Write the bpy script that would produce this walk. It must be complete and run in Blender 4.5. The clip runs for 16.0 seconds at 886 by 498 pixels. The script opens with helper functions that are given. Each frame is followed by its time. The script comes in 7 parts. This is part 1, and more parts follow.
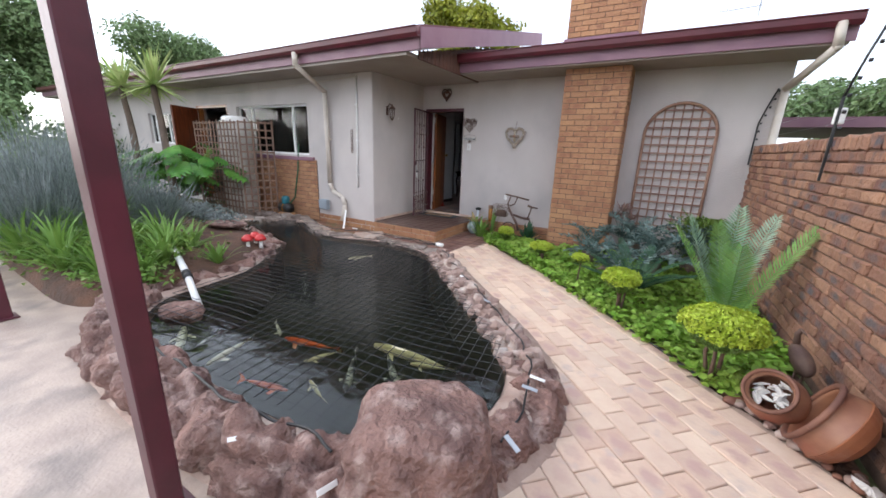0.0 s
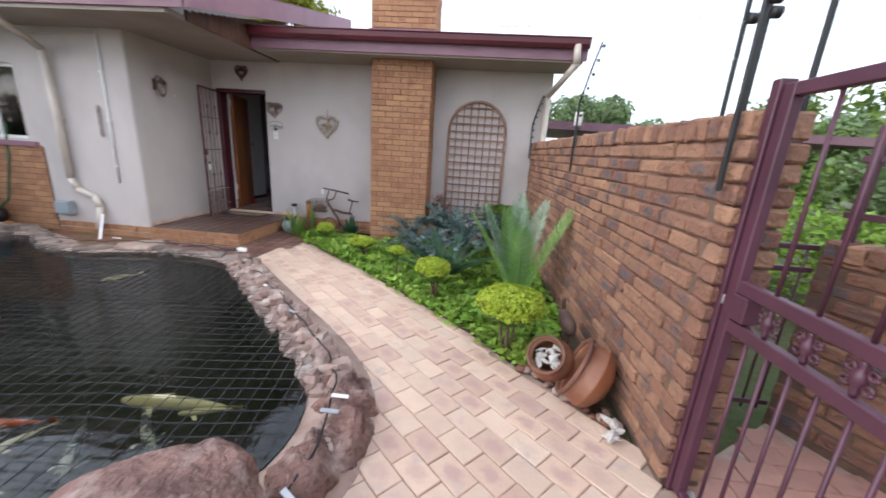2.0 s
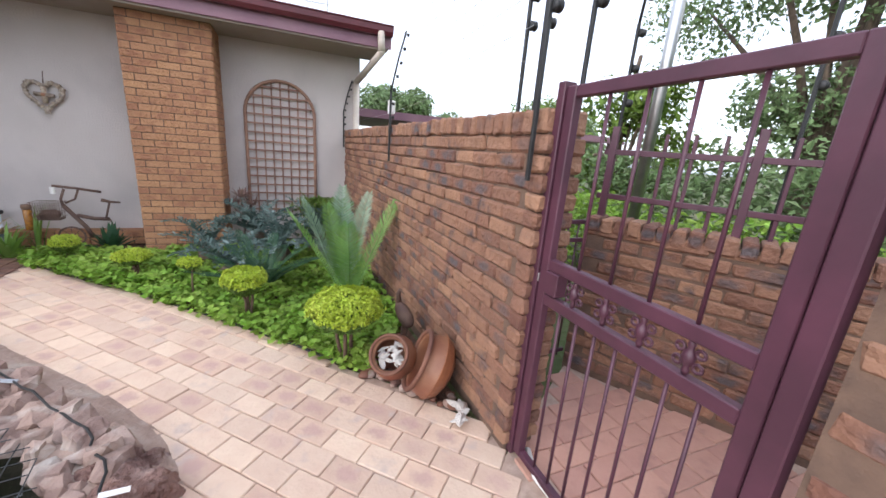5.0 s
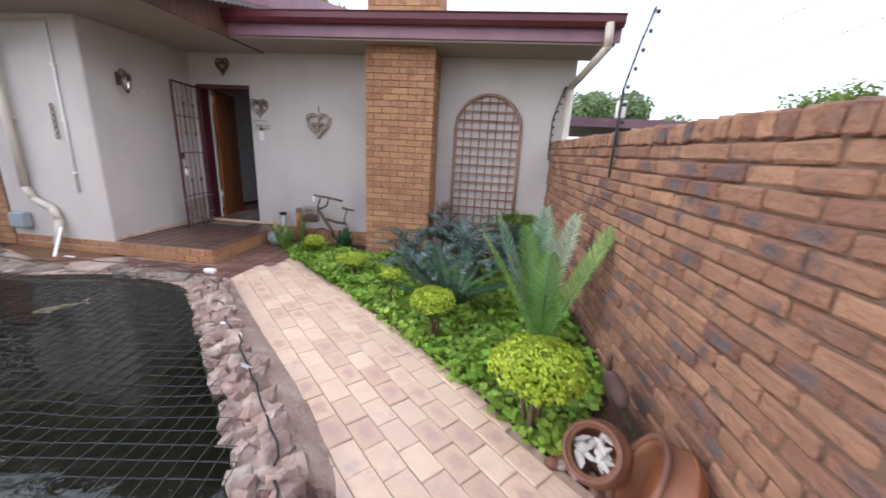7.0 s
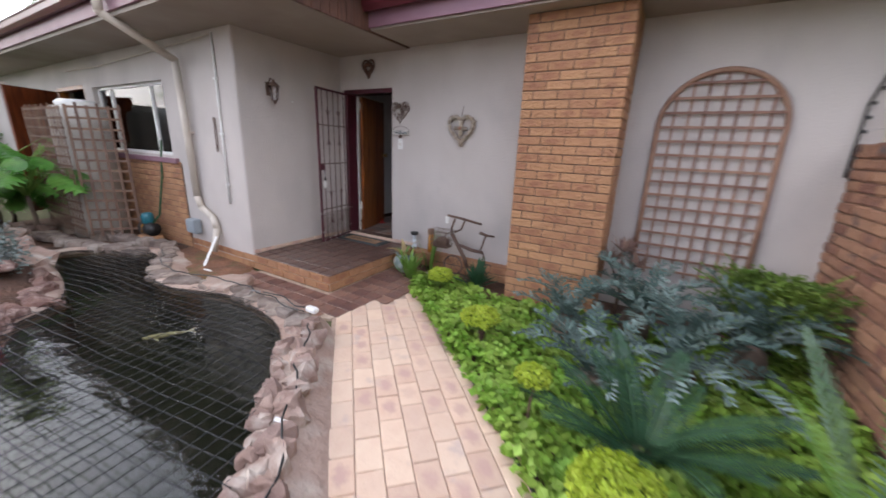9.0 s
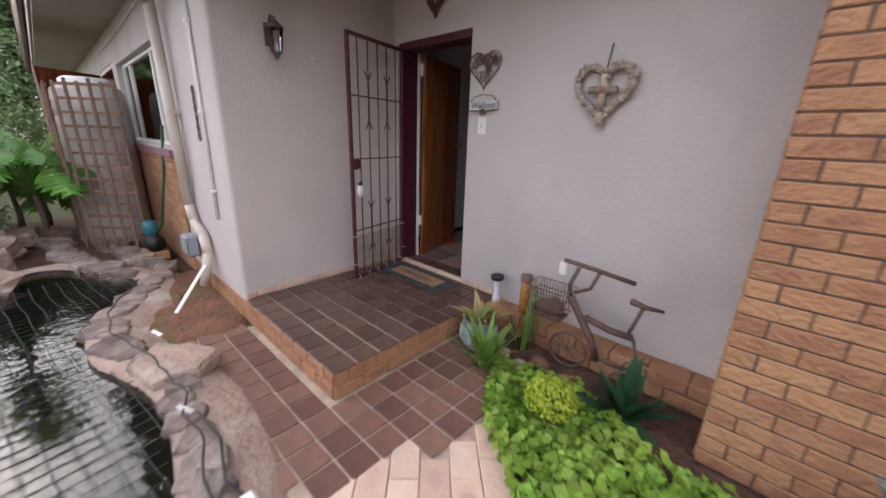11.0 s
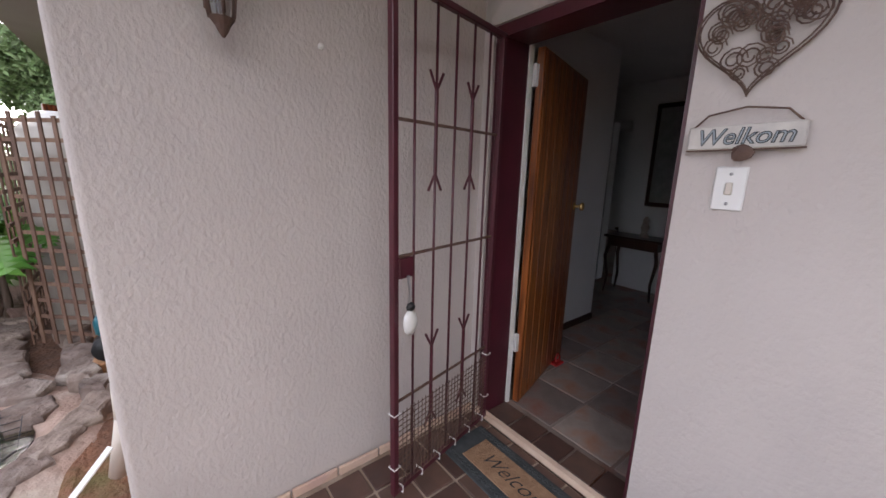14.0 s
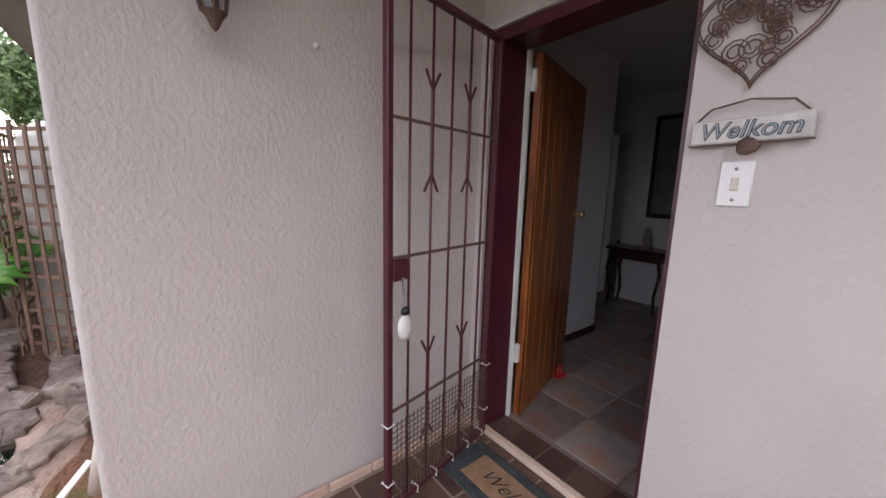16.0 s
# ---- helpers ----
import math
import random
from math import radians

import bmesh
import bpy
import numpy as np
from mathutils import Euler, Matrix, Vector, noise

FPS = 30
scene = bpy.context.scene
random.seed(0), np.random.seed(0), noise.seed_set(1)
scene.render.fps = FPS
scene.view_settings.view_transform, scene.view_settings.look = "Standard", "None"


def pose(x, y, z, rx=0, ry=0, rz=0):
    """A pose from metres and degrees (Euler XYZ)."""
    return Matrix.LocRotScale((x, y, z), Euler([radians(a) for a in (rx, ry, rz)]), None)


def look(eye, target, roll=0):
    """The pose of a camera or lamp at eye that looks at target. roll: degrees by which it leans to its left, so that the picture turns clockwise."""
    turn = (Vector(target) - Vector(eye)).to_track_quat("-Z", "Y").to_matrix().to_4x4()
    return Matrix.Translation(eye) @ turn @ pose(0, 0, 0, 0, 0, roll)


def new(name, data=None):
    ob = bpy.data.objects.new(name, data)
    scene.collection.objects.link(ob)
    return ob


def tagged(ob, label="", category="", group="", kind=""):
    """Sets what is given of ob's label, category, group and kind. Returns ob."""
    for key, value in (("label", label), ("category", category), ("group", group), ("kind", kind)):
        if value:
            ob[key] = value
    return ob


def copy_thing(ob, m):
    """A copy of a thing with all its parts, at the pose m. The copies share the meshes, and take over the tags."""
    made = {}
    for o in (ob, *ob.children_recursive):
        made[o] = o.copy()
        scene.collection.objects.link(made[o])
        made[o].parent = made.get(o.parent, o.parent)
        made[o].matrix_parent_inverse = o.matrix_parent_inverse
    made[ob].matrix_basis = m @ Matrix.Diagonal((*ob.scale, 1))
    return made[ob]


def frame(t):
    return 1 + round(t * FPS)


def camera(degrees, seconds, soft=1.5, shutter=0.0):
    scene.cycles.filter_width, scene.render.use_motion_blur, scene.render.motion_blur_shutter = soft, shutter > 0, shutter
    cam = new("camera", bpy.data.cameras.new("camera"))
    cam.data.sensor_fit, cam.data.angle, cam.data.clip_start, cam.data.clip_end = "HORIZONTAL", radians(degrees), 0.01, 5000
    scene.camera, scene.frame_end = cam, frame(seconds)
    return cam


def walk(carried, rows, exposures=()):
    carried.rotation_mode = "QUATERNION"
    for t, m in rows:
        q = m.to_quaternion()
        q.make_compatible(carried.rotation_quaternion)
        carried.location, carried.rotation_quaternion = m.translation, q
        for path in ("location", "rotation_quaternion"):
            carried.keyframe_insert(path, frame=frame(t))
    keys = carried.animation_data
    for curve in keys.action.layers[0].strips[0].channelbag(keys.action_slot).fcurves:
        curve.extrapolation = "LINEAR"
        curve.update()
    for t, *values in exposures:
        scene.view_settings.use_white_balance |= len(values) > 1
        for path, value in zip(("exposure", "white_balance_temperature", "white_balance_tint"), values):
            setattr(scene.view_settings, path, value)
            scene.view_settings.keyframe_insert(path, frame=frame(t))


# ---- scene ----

# ---- camera and walk ----
cam = camera(101.5, 16.0, 1.6, 0.5)
PATH = [
    (0, (4.432, -6.578, 1.502), (3.459, -4.912, 0.974), 2.1),
    (0.5, (4.466, -6.547, 1.478), (3.527, -4.86, 0.955), 2.5),
    (1, (4.555, -6.445, 1.464), (3.725, -4.702, 0.941), 2.6),
    (1.5, (4.625, -6.274, 1.469), (4.188, -4.393, 0.951), 3.4),
    (2, (4.624, -6.233, 1.485), (4.465, -4.308, 0.964), 3.6),
    (2.5, (4.626, -6.125, 1.487), (4.7, -4.194, 0.972), 3.8),
    (3, (4.641, -6.051, 1.476), (4.928, -4.138, 0.968), 4.3),
    (3.5, (4.626, -6.049, 1.481), (5.188, -4.197, 0.978), 4.7),
    (6, (4.615, -5.933, 1.512), (5.404, -4.17, 0.996), 4.5),
    (6.5, (4.639, -5.623, 1.528), (4.86, -3.707, 0.999), 3.8),
    (7, (4.603, -5.446, 1.5), (4.389, -3.528, 0.977), 3.1),
    (7.5, (4.614, -5.123, 1.547), (4.253, -3.229, 1.016), 3.1),
    (8, (4.577, -4.83, 1.552), (4.082, -2.966, 1.022), 2.9),
    (8.5, (4.441, -4.449, 1.553), (3.748, -2.65, 1.019), 2.6),
    (9, (4.201, -4.083, 1.557), (3.232, -2.419, 1.016), 2.3),
    (11.5, (2.634, -2.133, 1.478), (1.313, -0.759, 0.874), 1.7),
    (12, (2.316, -1.913, 1.493), (0.964, -0.571, 0.884), 1.6),
    (12.5, (2.002, -1.628, 1.494), (0.623, -0.305, 0.902), 1.6),
    (13, (1.746, -1.484, 1.489), (0.263, -0.236, 0.996), 1.1),
    (13.5, (1.567, -1.412, 1.503), (0.053, -0.185, 1.052), 1.3),
    (14, (1.432, -1.367, 1.608), (-0.099, -0.153, 1.182), 1.5),
    (14.5, (1.43, -1.388, 1.572), (-0.115, -0.19, 1.149), 1.3),
    (15, (1.428, -1.375, 1.564), (-0.114, -0.175, 1.138), 1.3),
    (15.5, (1.416, -1.349, 1.548), (-0.126, -0.135, 1.166), 1.4),
    (16, (1.418, -1.329, 1.545), (-0.133, -0.112, 1.207), 1.5),
]
walk(cam, [(t, look(e, a, r)) for t, e, a, r in PATH], exposures=[(0.0, 0.76, 6450, 10), (3.7, 0.78, 6450, 11), (7.0, 0.83, 6500, 12), (9.2, 0.76, 6550, 14), (11.5, 0.80, 6800, 17), (13.5, 1.02, 6800, 17), (16.0, 1.18, 6800, 17)])

# ---- world and light: bright overcast sky ----
SUN_EL, SUN_ROT = radians(36), radians(250)
world = bpy.data.worlds.new("sky")
scene.world = world
world.use_nodes = True
wn, wl = world.node_tree.nodes, world.node_tree.links
sky = wn.new("ShaderNodeTexSky")
sky.sky_type = 'NISHITA'
sky.sun_disc = False
sky.sun_elevation, sky.sun_rotation = SUN_EL, SUN_ROT
sky.air_density, sky.dust_density, sky.ozone_density = 1.0, 2.0, 1.0
hsv = wn.new("ShaderNodeHueSaturation")
hsv.inputs["Saturation"].default_value = 0.35
hsv.inputs["Value"].default_value = 1.2
wl.new(sky.outputs[0], hsv.inputs["Color"])
# thin bright cloud over the whole sky
cloud = wn.new("ShaderNodeMix")
cloud.data_type, cloud.blend_type = 'RGBA', 'ADD'
cloud.inputs["Factor"].default_value = 1.0
cloud.inputs["B"].default_value = (2.1, 2.55, 3.5, 1)
wl.new(hsv.outputs[0], cloud.inputs["A"])
wl.new(cloud.outputs["Result"], wn["Background"].inputs[0])
wn["Background"].inputs[1].default_value = 0.15
sun = new("sun", bpy.data.lights.new("sun", 'SUN'))
sun.data.energy, sun.data.angle, sun.data.color = 0.95, radians(60), (1.0, 0.985, 0.97)
# the brightest part of the cloud lies behind the walker, to the right
SUN_DIR = Vector((-math.sin(SUN_ROT) * math.cos(SUN_EL), math.cos(SUN_ROT) * math.cos(SUN_EL), math.sin(SUN_EL)))
sun.matrix_world = look(SUN_DIR * 30, (0, 0, 0))

# ---- materials ----


def mat(name, col, col2=None, rough=0.7, scale=8.0, bump=0.15, fine=60.0, metal=0.0, rand=0.0, island=False,
        stretch=(1, 1, 1), contrast=(0.35, 0.65), spec=0.5, stain=None, stain_scale=1.2, bump_dist=0.01, world_space=False):
    m = bpy.data.materials.new(name)
    m.use_nodes = True
    n, l = m.node_tree.nodes, m.node_tree.links
    b = n["Principled BSDF"]
    b.inputs["Roughness"].default_value, b.inputs["Metallic"].default_value = rough, metal
    b.inputs["Specular IOR Level"].default_value = spec
    tc = n.new("ShaderNodeTexCoord")
    geo = n.new("ShaderNodeNewGeometry")
    mp = n.new("ShaderNodeMapping")
    mp.inputs["Scale"].default_value = stretch
    l.new(geo.outputs["Position"] if world_space else tc.outputs["Object"], mp.inputs["Vector"])
    n1, n2 = n.new("ShaderNodeTexNoise"), n.new("ShaderNodeTexNoise")
    n1.inputs["Scale"].default_value, n1.inputs["Detail"].default_value = scale, 6
    n2.inputs["Scale"].default_value, n2.inputs["Detail"].default_value = fine, 4
    for t in (n1, n2):
        l.new(mp.outputs[0], t.inputs["Vector"])
    ramp = n.new("ShaderNodeMapRange")
    ramp.inputs["From Min"].default_value, ramp.inputs["From Max"].default_value = contrast
    l.new(n1.outputs[0], ramp.inputs["Value"])
    mix = n.new("ShaderNodeMix")
    mix.data_type = 'RGBA'
    mix.inputs["A"].default_value = (*col, 1)
    mix.inputs["B"].default_value = (*(col2 or [c * 0.75 for c in col]), 1)
    l.new(ramp.outputs[0], mix.inputs["Factor"])
    out = mix.outputs["Result"]
    if stain:
        n3 = n.new("ShaderNodeTexNoise")
        n3.inputs["Scale"].default_value, n3.inputs["Detail"].default_value = stain_scale, 8
        l.new(mp.outputs[0], n3.inputs["Vector"])
        r3 = n.new("ShaderNodeMapRange")
        r3.inputs["From Min"].default_value, r3.inputs["From Max"].default_value = 0.5, 0.72
        l.new(n3.outputs[0], r3.inputs["Value"])
        m3 = n.new("ShaderNodeMix")
        m3.data_type = 'RGBA'
        l.new(r3.outputs[0], m3.inputs["Factor"])
        l.new(out, m3.inputs["A"])
        m3.inputs["B"].default_value = (*stain, 1)
        out = m3.outputs["Result"]
    if rand:
        h = n.new("ShaderNodeHueSaturation")
        src = geo.outputs["Random Per Island"]
        if not island:
            src = n.new("ShaderNodeObjectInfo").outputs["Random"]
        for key, lo, hi in (("Value", 1 - rand, 1 + rand), ("Hue", 0.5 - rand * 0.03, 0.5 + rand * 0.03)):
            r = n.new("ShaderNodeMapRange")
            r.inputs["To Min"].default_value, r.inputs["To Max"].default_value = lo, hi
            l.new(src, r.inputs["Value"])
            l.new(r.outputs[0], h.inputs[key])
        l.new(out, h.inputs["Color"])
        out = h.outputs[0]
    l.new(out, b.inputs["Base Color"])
    if bump:
        bp = n.new("ShaderNodeBump")
        bp.inputs["Strength"].default_value, bp.inputs["Distance"].default_value = bump, bump_dist
        l.new(n2.outputs[0], bp.inputs["Height"])
        l.new(bp.outputs[0], b.inputs["Normal"])
    return m


def leafmat(name, col, col2, rand=0.3, rough=0.5):
    m = mat(name, col, col2, rough, scale=3.0, bump=0, rand=rand, island=True, spec=0.35, contrast=(0.4, 0.6))
    n, l = m.node_tree.nodes, m.node_tree.links
    tr = n.new("ShaderNodeBsdfTranslucent")
    mx = n.new("ShaderNodeMixShader")
    mx.inputs[0].default_value = 0.25
    src = n["Principled BSDF"].inputs["Base Color"].links[0].from_socket
    l.new(src, tr.inputs[0])
    l.new(n["Principled BSDF"].outputs[0], mx.inputs[1])
    l.new(tr.outputs[0], mx.inputs[2])
    l.new(mx.outputs[0], n["Material Output"].inputs[0])
    return m


def brickmat(name, cols, rand=0.2, island=False, dark=(0.07, 0.06, 0.065), core=None, core_scale=(13, 0, 30), share=0.45, relief=0.85):
    """Fired clay: each brick has a tone of its own and a scorched patch on some."""
    m = mat(name, cols[0], cols[1], 0.85, scale=11, bump=relief, fine=38, bump_dist=0.022, rand=rand, island=island, contrast=(0.36, 0.64), world_space=True)
    n, l = m.node_tree.nodes, m.node_tree.links
    b = n["Principled BSDF"]
    src = b.inputs["Base Color"].links[0].from_socket
    geo = n.new("ShaderNodeNewGeometry")
    rnd = geo.outputs["Random Per Island"] if island else n.new("ShaderNodeObjectInfo").outputs["Random"]
    # tone of the brick
    ramp = n.new("ShaderNodeValToRGB")
    ramp.color_ramp.elements[0].color = (*cols[2], 1)
    ramp.color_ramp.elements[1].color = (*cols[3], 1)
    mul = n.new("ShaderNodeMath")
    mul.operation = 'MULTIPLY_ADD'
    mul.inputs[1].default_value, mul.inputs[2].default_value = 37.0, 0.3
    fr = n.new("ShaderNodeMath")
    fr.operation = 'FRACT'
    l.new(rnd, mul.inputs[0])
    l.new(mul.outputs[0], fr.inputs[0])
    l.new(fr.outputs[0], ramp.inputs[0])
    mx = n.new("ShaderNodeMix")
    mx.data_type = 'RGBA'
    mx.inputs["Factor"].default_value = 0.55
    l.new(src, mx.inputs["A"])
    l.new(ramp.outputs[0], mx.inputs["B"])
    # scorch
    ns = n.new("ShaderNodeTexNoise")
    ns.inputs["Scale"].default_value, ns.inputs["Detail"].default_value = 5.5, 3
    l.new(geo.outputs["Position"], ns.inputs["Vector"])
    rs = n.new("ShaderNodeMapRange")
    rs.inputs["From Min"].default_value, rs.inputs["From Max"].default_value = 0.6, 0.72
    rs.inputs["To Max"].default_value = 0.8
    l.new(ns.outputs[0], rs.inputs["Value"])
    m2 = n.new("ShaderNodeMix")
    m2.data_type = 'RGBA'
    l.new(rs.outputs[0], m2.inputs["Factor"])
    l.new(mx.outputs["Result"], m2.inputs["A"])
    m2.inputs["B"].default_value = (*dark, 1)
    out = m2.outputs["Result"]
    if core:
        # flashed dark core on some of the bricks
        tc, mp, ln = n.new("ShaderNodeTexCoord"), n.new("ShaderNodeMapping"), n.new("ShaderNodeVectorMath")
        ln.operation = 'LENGTH'
        mp.inputs["Scale"].default_value = core_scale
        l.new(tc.outputs["Object"], mp.inputs["Vector"])
        l.new(mp.outputs[0], ln.inputs[0])
        wob = n.new("ShaderNodeTexNoise")
        wob.inputs["Scale"].default_value = 24
        l.new(geo.outputs["Position"], wob.inputs["Vector"])
        add = n.new("ShaderNodeMath")
        add.operation = 'MULTIPLY_ADD'
        add.inputs[1].default_value = 1.3
        l.new(wob.outputs[0], add.inputs[0])
        l.new(ln.outputs["Value"], add.inputs[2])
        edge = n.new("ShaderNodeMapRange")
        edge.inputs["From Min"].default_value, edge.inputs["From Max"].default_value = 1.75, 1.1
        l.new(add.outputs[0], edge.inputs["Value"])
        pick = n.new("ShaderNodeMapRange")
        pick.inputs["From Min"].default_value, pick.inputs["From Max"].default_value = share, share + 0.3
        pick.inputs["To Max"].default_value = 0.85
        l.new(fr.outputs[0], pick.inputs["Value"])
        both = n.new("ShaderNodeMath")
        both.operation = 'MULTIPLY'
        l.new(edge.outputs[0], both.inputs[0])
        l.new(pick.outputs[0], both.inputs[1])
        m4 = n.new("ShaderNodeMix")
        m4.data_type = 'RGBA'
        l.new(both.outputs[0], m4.inputs["Factor"])
        l.new(out, m4.inputs["A"])
        m4.inputs["B"].default_value = (*core, 1)
        out = m4.outputs["Result"]
    l.new(out, b.inputs["Base Color"])
    return m


M = {}
M["plaster"] = mat("plaster", (0.54, 0.487, 0.458), (0.495, 0.443, 0.414), 0.85, scale=1.6, bump=0.5, fine=60, stretch=(1, 1, 0.74), bump_dist=0.0125, stain=(0.43, 0.39, 0.37), world_space=True)
# darker than the beige paint: shadow under the eaves put into the colour
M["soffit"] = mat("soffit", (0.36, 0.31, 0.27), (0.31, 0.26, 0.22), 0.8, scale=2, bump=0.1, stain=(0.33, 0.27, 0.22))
M["fascia"] = mat("fascia", (0.21, 0.10, 0.135), (0.25, 0.13, 0.16), 0.5, scale=3, bump=0.05)
M["gutter"] = mat("gutter", (0.12, 0.022, 0.03), (0.09, 0.018, 0.025), 0.35, scale=3, bump=0.04)
M["steel_maroon"] = mat("steel_maroon", (0.085, 0.016, 0.026), (0.06, 0.013, 0.02), 0.38, scale=6, bump=0.08, fine=40)
M["gate_maroon"] = mat("gate_maroon", (0.085, 0.027, 0.046), (0.06, 0.02, 0.034), 0.45, scale=6, bump=0.08, fine=40)
M["roof"] = mat("roof", (0.16, 0.05, 0.06), (0.12, 0.04, 0.05), 0.5, scale=2)
M["pipe_cream"] = mat("pipe_cream", (0.60, 0.54, 0.47), (0.52, 0.45, 0.38), 0.5, scale=4, bump=0.05)
M["white"] = mat("white", (0.78, 0.77, 0.75), (0.7, 0.69, 0.66), 0.45, scale=5, bump=0.03)
M["blind"] = mat("blind", (0.62, 0.66, 0.7), (0.55, 0.6, 0.65), 0.8, scale=15, bump=0.1)
M["curtain"] = mat("curtain", (0.45, 0.5, 0.58), (0.75, 0.78, 0.8), 0.9, scale=60, bump=0.1)
M["interior"] = mat("interior", (0.72, 0.72, 0.72), (0.67, 0.67, 0.68), 0.8, scale=2, bump=0.05)
M["slate"] = mat("slate", (0.23, 0.185, 0.16), (0.34, 0.275, 0.24), 0.45, scale=5, bump=0.3, fine=20, stain=(0.29, 0.11, 0.06), stain_scale=4.5, rand=0.3)
M["door_wood"] = mat("door_wood", (0.34, 0.10, 0.025), (0.085, 0.022, 0.009), 0.28, scale=5, bump=0.1, stretch=(9, 9, 0.4), contrast=(0.35, 0.65), rand=0.3)
M["wood_grey"] = mat("wood_grey", (0.20, 0.118, 0.08), (0.115, 0.066, 0.046), 0.8, scale=5, bump=0.3, stretch=(4, 4, 0.8), rand=0.2)
M["trellis_wood"] = mat("trellis_wood", (0.30, 0.165, 0.115), (0.20, 0.105, 0.075), 0.75, scale=6, bump=0.3, rand=0.2)
M["clad_wood"] = mat("clad_wood", (0.12, 0.05, 0.03), (0.07, 0.03, 0.02), 0.7, scale=4, bump=0.2, stretch=(4, 4, .5))
M["dark_wood"] = mat("dark_wood", (0.06, 0.022, 0.014), (0.04, 0.015, 0.01), 0.3, scale=6, bump=0.05)
M["brick_wall"] = brickmat("brick_wall", ((0.255, 0.122, 0.074), (0.14, 0.066, 0.047), (0.37, 0.208, 0.128), (0.145, 0.063, 0.046)), rand=0.32, core=(0.085, 0.078, 0.085), core_scale=(14, 0, 30), share=0.62)
M["brick_wall_joined"] = brickmat("brick_wall_joined", ((0.29, 0.14, 0.085), (0.165, 0.078, 0.056), (0.40, 0.23, 0.14), (0.17, 0.075, 0.056)), island=True)
M["brick_orange"] = brickmat("brick_orange", ((0.40, 0.205, 0.105), (0.34, 0.165, 0.085), (0.44, 0.24, 0.125), (0.35, 0.165, 0.085)), rand=0.2, dark=(0.26, 0.12, 0.07), core=(0.29, 0.13, 0.075))
M["brick_orange_joined"] = brickmat("brick_orange_joined", ((0.40, 0.205, 0.105), (0.34, 0.165, 0.085), (0.44, 0.24, 0.125), (0.35, 0.165, 0.085)), rand=0.12, island=True, dark=(0.26, 0.12, 0.07))
# mortar tone deepened to carry the shadow that lies in the brick joints
M["mortar"] = mat("mortar", (0.16, 0.10, 0.07), (0.11, 0.07, 0.052), 0.95, scale=12, bump=0.5)
M["paver"] = brickmat("paver", ((0.63, 0.468, 0.35), (0.56, 0.378, 0.28), (0.67, 0.53, 0.41), (0.53, 0.355, 0.275)), rand=0.2, relief=0.25, share=0.4, dark=(0.48, 0.38, 0.335), core=(0.47, 0.31, 0.26), core_scale=(14, 21, 0))
M["paver_red"] = brickmat("paver_red", ((0.46, 0.25, 0.19), (0.40, 0.20, 0.155), (0.50, 0.29, 0.22), (0.40, 0.215, 0.175)), rand=0.15, dark=(0.32, 0.18, 0.15), relief=0.3)
M["paver_sand"] = mat("paver_sand", (0.46, 0.34, 0.27), (0.35, 0.25, 0.20), 0.95, scale=14, bump=0.4)
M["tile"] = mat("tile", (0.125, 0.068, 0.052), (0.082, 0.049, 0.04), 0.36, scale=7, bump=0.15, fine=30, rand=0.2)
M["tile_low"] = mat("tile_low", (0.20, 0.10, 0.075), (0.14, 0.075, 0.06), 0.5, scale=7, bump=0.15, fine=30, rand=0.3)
M["grout"] = mat("grout", (0.48, 0.38, 0.30), (0.34, 0.26, 0.20), 0.9, scale=10, bump=0.2)
M["concrete"] = mat("concrete", (0.43, 0.335, 0.275), (0.30, 0.23, 0.19), 0.42, scale=3.2, bump=0.35, fine=60, stain=(0.17, 0.14, 0.125), stain_scale=2.8)
M["rock"] = mat("rock", (0.265, 0.148, 0.118), (0.125, 0.066, 0.055), 0.8, scale=5.0, bump=1.0, fine=26, bump_dist=0.06, stain=(0.40, 0.29, 0.25), stain_scale=9, world_space=True)
M["rock_pale"] = mat("rock_pale", (0.34, 0.24, 0.20), (0.22, 0.14, 0.115), 0.9, scale=5.0, bump=0.9, fine=16, bump_dist=0.03, stain=(0.46, 0.40, 0.35), stain_scale=6, world_space=True, rand=0.15)
M["kerb"] = mat("kerb", (0.40, 0.29, 0.235), (0.30, 0.20, 0.16), 0.85, scale=5, bump=0.8, fine=24, bump_dist=0.025, stain=(0.47, 0.40, 0.34), stain_scale=4)
M["soil"] = mat("soil", (0.13, 0.065, 0.04), (0.07, 0.04, 0.028), 0.95, scale=5, bump=0.9, fine=25, bump_dist=0.04)
M["soil_red"] = mat("soil_red", (0.23, 0.105, 0.058), (0.13, 0.065, 0.04), 0.95, scale=5, bump=0.9, fine=25, bump_dist=0.03, stain=(0.10, 0.12, 0.03), stain_scale=2.5)
M["lawn"] = mat("lawn", (0.07, 0.10, 0.03), (0.11, 0.10, 0.045), 0.95, scale=0.6, bump=0.8, fine=12, bump_dist=0.05)
M["liner"] = mat("liner", (0.012, 0.014, 0.010), (0.02, 0.022, 0.014), 0.8, scale=2, bump=0.2)
M["black"] = mat("black", (0.012, 0.012, 0.013), (0.02, 0.02, 0.02), 0.5, scale=10, bump=0.05)
M["net"] = mat("net", (0.03, 0.032, 0.035), (0.02, 0.021, 0.023), 0.8, scale=10, bump=0)
M["steel"] = mat("steel", (0.5, 0.5, 0.5), (0.4, 0.4, 0.4), 0.35, metal=1.0, scale=10, bump=0.05)
M["rust"] = mat("rust", (0.14, 0.085, 0.06), (0.09, 0.05, 0.04), 0.75, scale=14, bump=0.3)
